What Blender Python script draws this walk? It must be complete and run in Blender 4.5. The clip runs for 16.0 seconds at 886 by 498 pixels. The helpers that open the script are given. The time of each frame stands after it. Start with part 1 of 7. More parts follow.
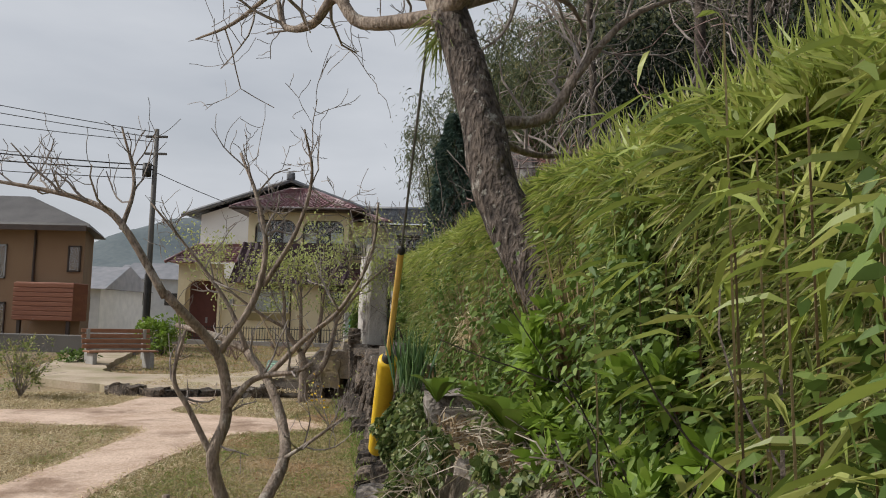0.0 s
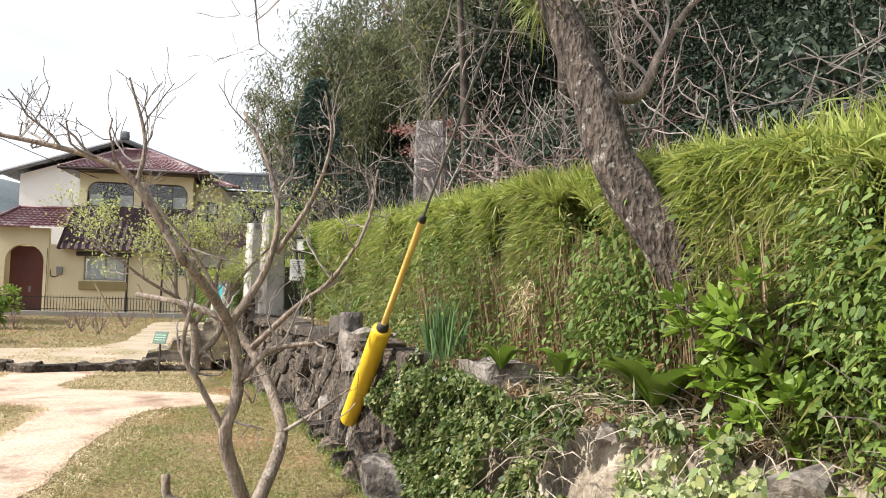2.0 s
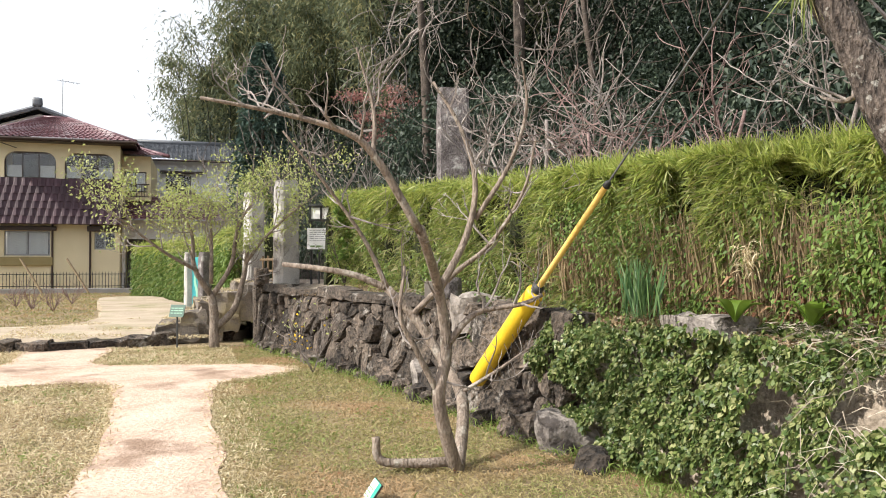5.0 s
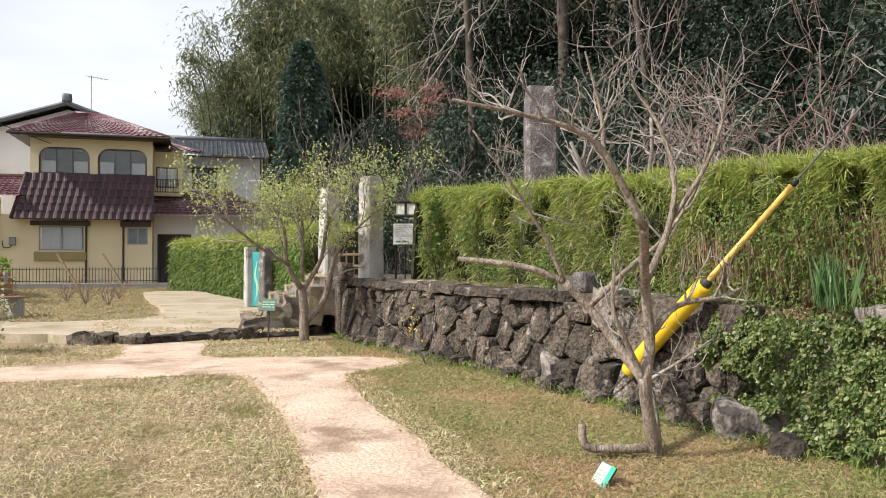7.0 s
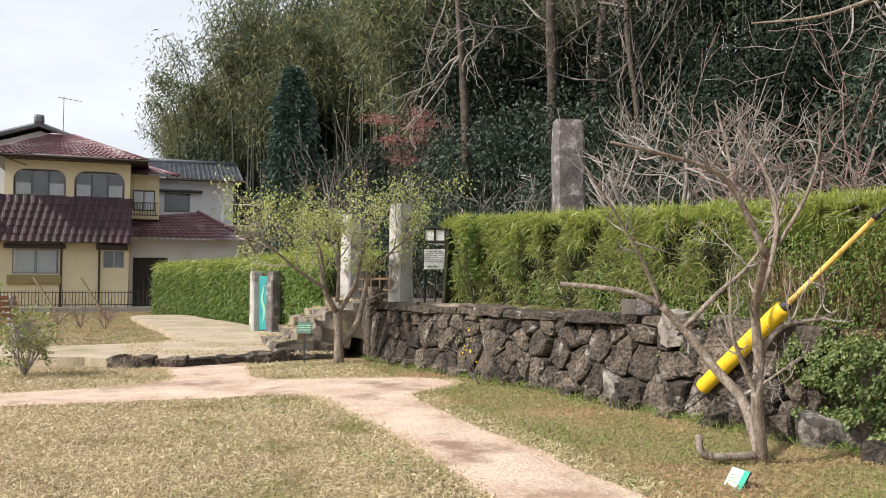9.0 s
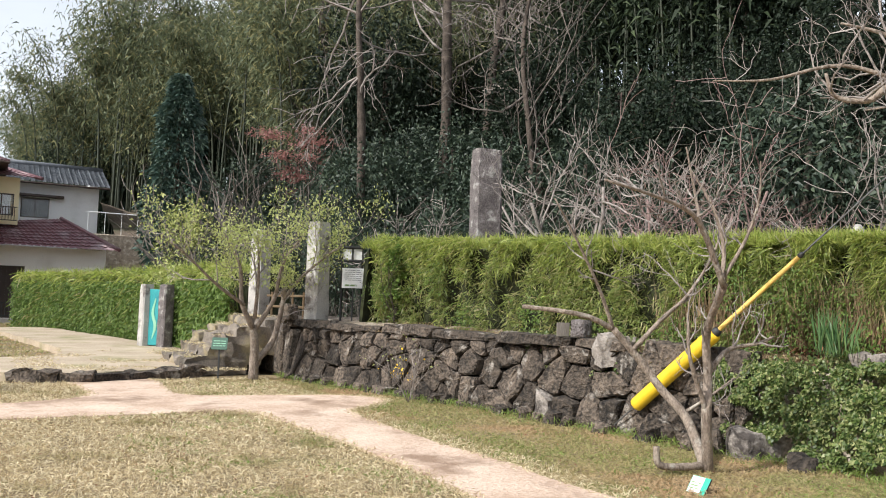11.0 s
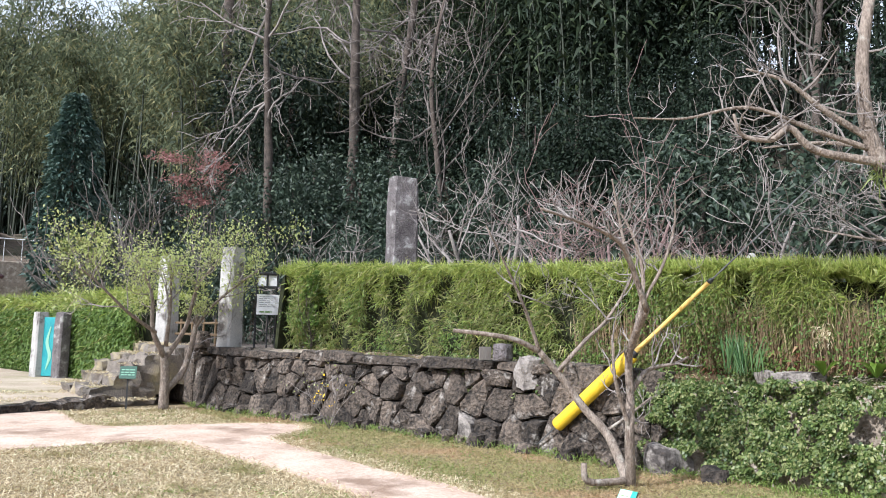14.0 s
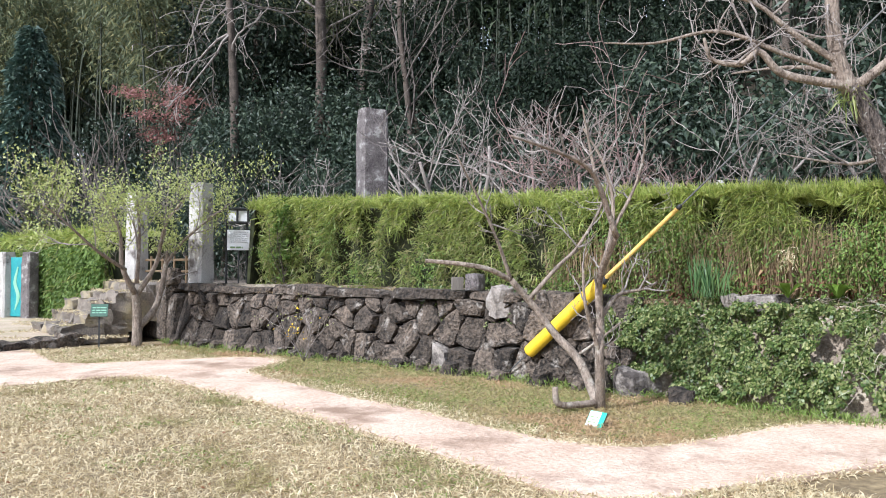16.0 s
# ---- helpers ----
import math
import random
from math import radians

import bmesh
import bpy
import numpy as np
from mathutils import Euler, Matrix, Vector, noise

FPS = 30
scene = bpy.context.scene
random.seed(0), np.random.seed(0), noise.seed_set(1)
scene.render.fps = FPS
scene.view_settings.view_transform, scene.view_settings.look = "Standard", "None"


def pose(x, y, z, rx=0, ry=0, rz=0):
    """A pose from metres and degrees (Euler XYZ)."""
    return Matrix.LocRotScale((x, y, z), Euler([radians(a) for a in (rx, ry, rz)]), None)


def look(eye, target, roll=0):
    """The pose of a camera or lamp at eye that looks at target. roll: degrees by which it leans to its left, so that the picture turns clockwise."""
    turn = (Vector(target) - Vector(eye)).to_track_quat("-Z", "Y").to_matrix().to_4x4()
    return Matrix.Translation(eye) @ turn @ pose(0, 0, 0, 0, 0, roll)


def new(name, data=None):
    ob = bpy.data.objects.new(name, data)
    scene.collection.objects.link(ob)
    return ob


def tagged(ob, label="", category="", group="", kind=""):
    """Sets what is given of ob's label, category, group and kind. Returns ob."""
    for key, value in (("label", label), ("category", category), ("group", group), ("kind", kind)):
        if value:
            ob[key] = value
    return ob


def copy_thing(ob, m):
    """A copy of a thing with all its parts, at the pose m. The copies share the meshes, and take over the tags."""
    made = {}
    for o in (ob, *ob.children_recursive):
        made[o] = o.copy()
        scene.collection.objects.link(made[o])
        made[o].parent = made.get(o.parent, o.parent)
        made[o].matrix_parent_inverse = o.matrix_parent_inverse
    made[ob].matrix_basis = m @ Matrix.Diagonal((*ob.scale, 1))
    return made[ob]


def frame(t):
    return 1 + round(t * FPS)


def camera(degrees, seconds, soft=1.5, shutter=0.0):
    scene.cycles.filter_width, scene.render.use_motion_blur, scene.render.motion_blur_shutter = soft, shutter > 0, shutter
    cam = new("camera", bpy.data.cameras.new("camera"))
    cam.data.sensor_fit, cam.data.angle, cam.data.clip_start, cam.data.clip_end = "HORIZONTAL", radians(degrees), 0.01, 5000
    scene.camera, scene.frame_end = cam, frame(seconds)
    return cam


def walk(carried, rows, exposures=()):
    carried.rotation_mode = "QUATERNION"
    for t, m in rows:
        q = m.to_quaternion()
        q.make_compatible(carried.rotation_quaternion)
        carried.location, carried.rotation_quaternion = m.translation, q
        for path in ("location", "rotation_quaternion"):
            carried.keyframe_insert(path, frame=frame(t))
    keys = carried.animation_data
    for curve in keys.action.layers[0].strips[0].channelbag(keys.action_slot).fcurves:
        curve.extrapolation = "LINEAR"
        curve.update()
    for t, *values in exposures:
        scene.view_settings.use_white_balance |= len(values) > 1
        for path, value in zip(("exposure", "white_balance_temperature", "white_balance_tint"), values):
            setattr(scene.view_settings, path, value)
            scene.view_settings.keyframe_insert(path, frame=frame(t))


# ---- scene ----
cam = camera(58.1, 16.0, soft=1.0)
PATH = [
    (0, (0.042, 0.43, 1.397), (-0.052, 2.419, 1.578), 1.5),
    (0.5, (-0.25, 0.42, 1.378), (-0.221, 2.414, 1.532), 2.3),
    (1, (-0.565, 0.525, 1.366), (-0.503, 2.522, 1.459), 2.7),
    (1.5, (-0.901, 0.518, 1.338), (-0.716, 2.509, 1.347), 2.1),
    (2, (-1.18, 0.503, 1.364), (-0.842, 2.471, 1.48), 1.5),
    (2.5, (-1.417, 0.626, 1.412), (-0.949, 2.55, 1.697), 3.1),
    (3, (-1.707, 0.655, 1.385), (-1.198, 2.569, 1.665), 4.1),
    (3.5, (-2.027, 0.709, 1.349), (-1.502, 2.628, 1.553), 3.0),
    (4, (-2.318, 0.771, 1.346), (-1.785, 2.694, 1.478), -0.3),
    (4.5, (-2.702, 0.736, 1.322), (-2.109, 2.645, 1.404), -0.9),
    (5, (-3.036, 0.723, 1.321), (-2.458, 2.637, 1.356), 0.0),
    (5.2, (-3.18, 0.771, 1.31), (-2.632, 2.694, 1.32), -0.2),
    (7.3, (-4.594, 0.892, 1.312), (-4.012, 2.805, 1.338), 0.1),
    (7.5, (-4.749, 0.879, 1.309), (-4.16, 2.79, 1.337), 0.1),
    (8, (-5.107, 0.798, 1.316), (-4.501, 2.703, 1.377), 0.3),
    (8.2, (-5.247, 0.837, 1.316), (-4.627, 2.736, 1.395), 0.5),
    (10.3, (-6.448, 0.813, 1.288), (-5.549, 2.598, 1.354), 0.7),
    (10.5, (-6.558, 0.841, 1.277), (-5.609, 2.6, 1.351), 1.4),
    (11, (-6.754, 0.947, 1.296), (-5.756, 2.674, 1.437), 1.8),
    (11.5, (-6.894, 1.026, 1.315), (-5.887, 2.737, 1.555), 1.9),
    (12, (-7.07, 1.008, 1.284), (-5.933, 2.632, 1.545), 3.5),
    (12.5, (-7.085, 0.97, 1.273), (-5.915, 2.575, 1.513), 2.1),
    (13, (-7.115, 0.974, 1.285), (-5.932, 2.569, 1.518), 0.8),
    (13.5, (-7.107, 0.989, 1.26), (-5.914, 2.577, 1.494), 1.1),
    (14, (-7.121, 0.98, 1.255), (-5.914, 2.561, 1.472), 1.4),
    (14.5, (-7.121, 0.985, 1.267), (-5.898, 2.555, 1.469), 1.2),
    (15, (-7.127, 0.989, 1.235), (-5.892, 2.552, 1.416), 1.1),
    (15.5, (-7.111, 1.001, 1.217), (-5.868, 2.561, 1.365), 1.2),
    (16, (-7.107, 0.984, 1.217), (-5.837, 2.528, 1.271), 0.3),
]
walk(cam, [(t, look(eye, target, roll)) for t, eye, target, roll in PATH],
     exposures=[(0.0, -0.52, 6400, 10), (0.5, 0.0, 6400, 10), (1.0, 0.22, 6500, 10), (2.0, 0.50, 6500, 10), (3.0, 0.44, 6500, 10), (5.0, 0.46, 6450, 10), (8.0, 0.15, 6450, 10), (11.0, 0.22, 6200, 9), (13.0, 0.4, 5700, 11), (16.0, 0.42, 5600, 11)])

# ---- sky and sun ----
SUN_DIR = Vector((-0.74, -0.06, 0.62)).normalized()
world = bpy.data.worlds.new("sky")
scene.world = world
world.use_nodes = True
wn = world.node_tree
sky = wn.nodes.new("ShaderNodeTexSky")
sky.sky_type, sky.sun_disc = "NISHITA", False
sky.sun_elevation = math.asin(SUN_DIR.z)
sky.sun_rotation = math.atan2(SUN_DIR.x, SUN_DIR.y)
sky.air_density, sky.dust_density, sky.ozone_density = 1.0, 5.0, 1.0
hazy = wn.nodes.new("ShaderNodeTexNoise")
hazy.inputs["Scale"].default_value, hazy.inputs["Detail"].default_value = 2.2, 5
spread = wn.nodes.new("ShaderNodeMapping")
spread.inputs["Scale"].default_value = (1, 1, 3.5)
coords = wn.nodes.new("ShaderNodeTexCoord")
veil = wn.nodes.new("ShaderNodeMixRGB")
veil.inputs[2].default_value = (8.6, 8.9, 9.4, 1)
cloudy = wn.nodes.new("ShaderNodeMapRange")
cloudy.inputs[1].default_value, cloudy.inputs[2].default_value = 0.3, 0.65
cloudy.inputs[3].default_value, cloudy.inputs[4].default_value = 0.6, 0.95
wn.links.new(coords.outputs["Generated"], spread.inputs[0])
wn.links.new(spread.outputs[0], hazy.inputs["Vector"])
wn.links.new(hazy.outputs[0], cloudy.inputs[0])
wn.links.new(cloudy.outputs[0], veil.inputs[0])
wn.links.new(sky.outputs[0], veil.inputs[1])
back = wn.nodes["Background"]
wn.links.new(veil.outputs[0], back.inputs[0])
back.inputs[1].default_value = 0.105
sun = new("sun", bpy.data.lights.new("sun", "SUN"))
sun.data.energy, sun.data.angle, sun.data.color = 4.8, radians(2), (1.0, 0.95, 0.86)
sun.matrix_world = look((0, 0, 30), Vector((0, 0, 30)) - SUN_DIR)

# ---- materials ----
RNG = np.random.default_rng(7)


def lin(hexa):
    c = [int(hexa[i:i + 2], 16) / 255 for i in (0, 2, 4)]
    return tuple(v / 12.92 if v < 0.04045 else ((v + 0.055) / 1.055) ** 2.4 for v in c) + (1,)


def surface(name, a, b, scale=6.0, fine=60.0, rough=0.8, bump=0.3, stain=None, stain_scale=1.3, metal=0.0, stretch=(1, 1, 1),
            stain_low=0.5, stain_high=0.68, per_object=0.0, dist=0.02):
    """Two colours mixed by a coarse and a fine noise, with stains and relief."""
    m = bpy.data.materials.new(name)
    m.use_nodes = True
    n, k = m.node_tree.nodes, m.node_tree.links
    p = n["Principled BSDF"]
    p.inputs["Roughness"].default_value, p.inputs["Metallic"].default_value = rough, metal
    tc, mp = n.new("ShaderNodeTexCoord"), n.new("ShaderNodeMapping")
    mp.inputs["Scale"].default_value = stretch
    k.new(tc.outputs["Object"], mp.inputs[0])
    big, small = n.new("ShaderNodeTexNoise"), n.new("ShaderNodeTexNoise")
    for t, s in ((big, scale), (small, fine)):
        t.inputs["Scale"].default_value, t.inputs["Detail"].default_value = s, 6
        k.new(mp.outputs[0], t.inputs["Vector"])
    both = n.new("ShaderNodeMath")
    both.operation = "ADD"
    k.new(big.outputs[0], both.inputs[0]), k.new(small.outputs[0], both.inputs[1])
    rng = n.new("ShaderNodeMapRange")
    rng.inputs[1].default_value, rng.inputs[2].default_value = 0.75, 1.25
    k.new(both.outputs[0], rng.inputs[0])
    mix = n.new("ShaderNodeMixRGB")
    mix.inputs[1].default_value, mix.inputs[2].default_value = a, b
    k.new(rng.outputs[0], mix.inputs[0])
    out = mix.outputs[0]
    if per_object:
        info, mr, hv = n.new("ShaderNodeObjectInfo"), n.new("ShaderNodeMapRange"), n.new("ShaderNodeHueSaturation")
        mr.inputs[3].default_value, mr.inputs[4].default_value = 1 - per_object, 1 + per_object
        k.new(info.outputs["Random"], mr.inputs[0]), k.new(mr.outputs[0], hv.inputs["Value"])
        k.new(out, hv.inputs["Color"])
        out = hv.outputs[0]
    if stain:
        st, sr, sm = n.new("ShaderNodeTexNoise"), n.new("ShaderNodeMapRange"), n.new("ShaderNodeMixRGB")
        st.inputs["Scale"].default_value, st.inputs["Detail"].default_value = stain_scale, 8
        st.inputs["Roughness"].default_value = 0.65
        sr.inputs[1].default_value, sr.inputs[2].default_value = stain_low, stain_high
        k.new(tc.outputs["Object"], st.inputs["Vector"]), k.new(st.outputs[0], sr.inputs[0])
        k.new(sr.outputs[0], sm.inputs[0]), k.new(out, sm.inputs[1])
        sm.inputs[2].default_value = stain
        out = sm.outputs[0]
    k.new(out, p.inputs["Base Color"])
    if bump:
        bp = n.new("ShaderNodeBump")
        bp.inputs["Strength"].default_value, bp.inputs["Distance"].default_value = bump, dist
        k.new(both.outputs[0], bp.inputs["Height"]), k.new(bp.outputs[0], p.inputs["Normal"])
    return m


def leafy(name, colours, rough=0.5, through_light=0.3, patch=0.0, patch_colour=None, patch_from=0.48, gloss=0.5):
    """Leaf colours picked leaf by leaf, with some light let through."""
    m = bpy.data.materials.new(name)
    m.use_nodes = True
    n, k = m.node_tree.nodes, m.node_tree.links
    p = n["Principled BSDF"]
    p.inputs["Roughness"].default_value, p.inputs["Specular IOR Level"].default_value = rough, gloss
    geo, ramp = n.new("ShaderNodeNewGeometry"), n.new("ShaderNodeValToRGB")
    el = ramp.color_ramp.elements
    while len(el) < len(colours):
        el.new(0.5)
    for i, c in enumerate(colours):
        el[i].position, el[i].color = i / max(1, len(colours) - 1), c
    k.new(geo.outputs["Random Per Island"], ramp.inputs[0])
    out = ramp.outputs[0]
    if patch_colour:
        tc, no, mr, mx = n.new("ShaderNodeTexCoord"), n.new("ShaderNodeTexNoise"), n.new("ShaderNodeMapRange"), n.new("ShaderNodeMixRGB")
        no.inputs["Scale"].default_value, no.inputs["Detail"].default_value = patch, 4
        mr.inputs[1].default_value, mr.inputs[2].default_value = patch_from, patch_from + 0.12
        k.new(tc.outputs["Object"], no.inputs["Vector"]), k.new(no.outputs[0], mr.inputs[0]), k.new(mr.outputs[0], mx.inputs[0])
        k.new(out, mx.inputs[1])
        mx.inputs[2].default_value = patch_colour
        out = mx.outputs[0]
    k.new(out, p.inputs["Base Color"])
    if through_light:
        tr, ms = n.new("ShaderNodeBsdfTranslucent"), n.new("ShaderNodeMixShader")
        ms.inputs[0].default_value = through_light
        k.new(out, tr.inputs[0])
        k.new(p.outputs[0], ms.inputs[1]), k.new(tr.outputs[0], ms.inputs[2])
        k.new(ms.outputs[0], n["Material Output"].inputs[0])
    return m


def rgb(r, g, b):
    return (r, g, b, 1)


# Darker patches stand for damp spots and for branch shade on the path.
SAND = surface("sandy_earth", rgb(0.43, 0.30, 0.22), rgb(0.68, 0.53, 0.43), 1.6, 34, 0.95, 0.8, rgb(0.27, 0.18, 0.125), 1.25, stain_low=0.50, stain_high=0.66)
TERRACE_EARTH = surface("greyish_earth", rgb(0.32, 0.25, 0.18), rgb(0.50, 0.41, 0.31), 1.0, 30, 0.95, 0.6, rgb(0.24, 0.22, 0.11), 0.8, stain_low=0.5, stain_high=0.68)
BROWN_EARTH = surface("brown_leaf_strewn_earth", rgb(0.09, 0.068, 0.05), rgb(0.20, 0.155, 0.115), 0.8, 12, 0.95, 0.6, rgb(0.08, 0.085, 0.04), 0.5)
DARK_ROOF = surface("dark_roof_tile", rgb(0.045, 0.042, 0.045), rgb(0.09, 0.085, 0.085), 1.5, 25, 0.6, 0.2)
LAWN = surface("lawn_soil", rgb(0.13, 0.093, 0.05), rgb(0.31, 0.235, 0.13), 1.4, 22, 0.95, 0.8, rgb(0.12, 0.12, 0.045), 0.45, stain_low=0.54, stain_high=0.68)
# Leaf litter taken near black to carry the shade between trees.
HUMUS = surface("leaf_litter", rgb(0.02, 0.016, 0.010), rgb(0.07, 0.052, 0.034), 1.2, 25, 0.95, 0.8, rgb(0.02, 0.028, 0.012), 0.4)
BANK = surface("bank_soil", rgb(0.17, 0.135, 0.10), rgb(0.40, 0.33, 0.26), 5, 40, 0.95, 0.9, rgb(0.50, 0.44, 0.36), 4.5, stain_low=0.50, stain_high=0.62)
STONE = surface("lichened_stone", rgb(0.020, 0.016, 0.013), rgb(0.165, 0.128, 0.10), 6.5, 26, 0.92, 1.0, rgb(0.40, 0.36, 0.32), 4.2, stain_low=0.58, stain_high=0.69, per_object=0.55, dist=0.06)
PALE_STONE = surface("pale_stone", rgb(0.19, 0.165, 0.145), rgb(0.40, 0.355, 0.32), 4.0, 30, 0.9, 0.9, rgb(0.06, 0.05, 0.045), 3.0, stain_low=0.50, stain_high=0.60)
GRANITE = surface("weathered_granite", rgb(0.38, 0.36, 0.34), rgb(0.62, 0.59, 0.56), 2.5, 80, 0.85, 0.8, rgb(0.13, 0.11, 0.10), 3.4, stain_low=0.52, stain_high=0.66)
DARK_GRANITE = surface("dark_granite", rgb(0.09, 0.075, 0.075), rgb(0.25, 0.22, 0.215), 5.0, 45, 0.85, 1.0, rgb(0.46, 0.44, 0.42), 5.0, stain_low=0.55, stain_high=0.65, dist=0.04)
STEP_STONE = surface("step_stone", rgb(0.11, 0.095, 0.08), rgb(0.25, 0.21, 0.175), 3, 45, 0.9, 0.9, rgb(0.40, 0.33, 0.19), 1.8, per_object=0.25)
BARK = surface("grey_bark", rgb(0.13, 0.098, 0.075), rgb(0.36, 0.29, 0.235), 14, 70, 0.9, 1.0, rgb(0.46, 0.42, 0.36), 7, stretch=(1, 1, 0.4), stain_low=0.56, stain_high=0.70, dist=0.02)
PLATED_BARK = surface("plated_bark", rgb(0.018, 0.013, 0.011), rgb(0.19, 0.15, 0.125), 24, 55, 0.95, 1.0, rgb(0.38, 0.36, 0.32), 17, stretch=(1, 1, 0.4), stain_low=0.57, stain_high=0.64, dist=0.06)
TWIG = surface("pale_twig", rgb(0.18, 0.15, 0.135), rgb(0.36, 0.32, 0.295), 9, 60, 0.9, 0.4)
DARK_BARK = surface("dark_bark", rgb(0.04, 0.032, 0.026), rgb(0.14, 0.11, 0.09), 4, 30, 0.95, 0.9)
RED_TWIG = surface("reddish_twig", rgb(0.16, 0.10, 0.09), rgb(0.30, 0.21, 0.195), 9, 60, 0.9, 0.3)
FOREST_TWIG = surface("grey_forest_twig", rgb(0.09, 0.074, 0.066), rgb(0.22, 0.19, 0.17), 6, 40, 0.95, 0.3)
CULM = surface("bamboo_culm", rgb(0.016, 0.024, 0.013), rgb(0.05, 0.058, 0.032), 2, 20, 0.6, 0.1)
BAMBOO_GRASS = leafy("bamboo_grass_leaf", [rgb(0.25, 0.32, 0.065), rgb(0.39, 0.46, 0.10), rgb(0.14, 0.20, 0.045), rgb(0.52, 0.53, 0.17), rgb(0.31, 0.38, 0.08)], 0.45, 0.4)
# Bamboo-grass leaf brightened in colour for the sun on the hedge top.
HEDGE_TIP = leafy("sun_toned_grass_tip", [rgb(0.32, 0.39, 0.09), rgb(0.46, 0.52, 0.13), rgb(0.22, 0.29, 0.06), rgb(0.58, 0.57, 0.20)], 0.45, 0.45)
# Bamboo-grass leaf darkened for lower-hedge shade; plain dull green on other plants.
UNDER_GRASS = leafy("shade_toned_grass_leaf", [rgb(0.16, 0.215, 0.055), rgb(0.30, 0.36, 0.095), rgb(0.10, 0.145, 0.035), rgb(0.44, 0.39, 0.19), rgb(0.21, 0.27, 0.065)], 0.45, 0.35)
STALKS = leafy("dry_stalk", [rgb(0.24, 0.16, 0.085), rgb(0.44, 0.34, 0.20), rgb(0.13, 0.09, 0.05), rgb(0.30, 0.20, 0.11), rgb(0.18, 0.13, 0.07)], 0.7, 0.15)
BROADLEAF = leafy("dark_broad_leaf", [rgb(0.055, 0.10, 0.022), rgb(0.14, 0.215, 0.042), rgb(0.08, 0.14, 0.028), rgb(0.22, 0.30, 0.075)], 0.55, 0.25, gloss=0.3)
IVY = leafy("ivy_leaf", [rgb(0.036, 0.068, 0.018), rgb(0.20, 0.25, 0.075), rgb(0.058, 0.105, 0.027), rgb(0.38, 0.39, 0.17), rgb(0.105, 0.16, 0.04), rgb(0.044, 0.08, 0.02)], 0.42, 0.28, gloss=0.4)
# Ivy leaf made paler in colour for the sun on the near bank.
SUNLIT_IVY = leafy("sun_toned_ivy_leaf", [rgb(0.20, 0.26, 0.10), rgb(0.43, 0.49, 0.23), rgb(0.11, 0.17, 0.055), rgb(0.58, 0.58, 0.36), rgb(0.32, 0.39, 0.14), rgb(0.50, 0.52, 0.21)], 0.4, 0.3)
GREY_STRAW = leafy("grey_dry_twig", [rgb(0.42, 0.36, 0.28), rgb(0.30, 0.25, 0.19), rgb(0.55, 0.49, 0.40), rgb(0.20, 0.16, 0.12)], 0.8, 0.1)
BRIGHT_LEAF = leafy("glossy_shrub_leaf", [rgb(0.16, 0.26, 0.03), rgb(0.25, 0.37, 0.05), rgb(0.11, 0.185, 0.025), rgb(0.30, 0.41, 0.08)], 0.4, 0.35)
YOUNG_LEAF = leafy("young_leaf", [rgb(0.40, 0.45, 0.15), rgb(0.54, 0.57, 0.23), rgb(0.29, 0.35, 0.11)], 0.5, 0.45)
RUST_LEAF = leafy("withered_leaf", [rgb(0.20, 0.07, 0.035), rgb(0.30, 0.13, 0.07), rgb(0.13, 0.06, 0.03), rgb(0.36, 0.22, 0.12)], 0.7, 0.2)
IRIS_LEAF = leafy("iris_leaf", [rgb(0.05, 0.12, 0.04), rgb(0.09, 0.17, 0.06), rgb(0.12, 0.20, 0.07)], 0.4, 0.2)
STRAW = leafy("dry_lawn_grass", [rgb(0.62, 0.52, 0.34), rgb(0.82, 0.72, 0.51), rgb(0.45, 0.35, 0.19), rgb(0.71, 0.61, 0.41), rgb(0.34, 0.25, 0.13)], 0.8, 0.3, 1.3, rgb(0.34, 0.29, 0.13), 0.56)
BROWN_TUFT = leafy("withered_brown_grass", [rgb(0.30, 0.21, 0.11), rgb(0.42, 0.31, 0.17), rgb(0.20, 0.15, 0.07), rgb(0.28, 0.27, 0.11)], 0.8, 0.25)
GREEN_GRASS = leafy("green_lawn_grass", [rgb(0.25, 0.26, 0.09), rgb(0.36, 0.34, 0.14), rgb(0.46, 0.37, 0.19), rgb(0.17, 0.20, 0.06)], 0.7, 0.3, 0.7, rgb(0.46, 0.32, 0.18))
FRESH_GRASS = leafy("fresh_green_grass", [rgb(0.18, 0.27, 0.05), rgb(0.26, 0.36, 0.08), rgb(0.14, 0.21, 0.04), rgb(0.32, 0.36, 0.12)], 0.6, 0.35)
# Evergreen leaf colour lowered to stand in for shade inside the wood.
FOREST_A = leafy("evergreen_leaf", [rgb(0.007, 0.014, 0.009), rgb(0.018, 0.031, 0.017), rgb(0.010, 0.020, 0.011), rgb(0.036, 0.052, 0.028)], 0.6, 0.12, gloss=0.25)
FOREST_B = leafy("bamboo_leaf", [rgb(0.095, 0.12, 0.07), rgb(0.19, 0.215, 0.11), rgb(0.055, 0.075, 0.046), rgb(0.33, 0.31, 0.14)], 0.6, 0.3, gloss=0.3)
# Bamboo leaf darkened in colour for the gloom under the canopy.
GROVE_LEAF = leafy("bamboo_leaf_shade_tone", [rgb(0.013, 0.023, 0.013), rgb(0.036, 0.055, 0.028), rgb(0.018, 0.031, 0.016), rgb(0.075, 0.10, 0.045)], 0.6, 0.15, gloss=0.25)
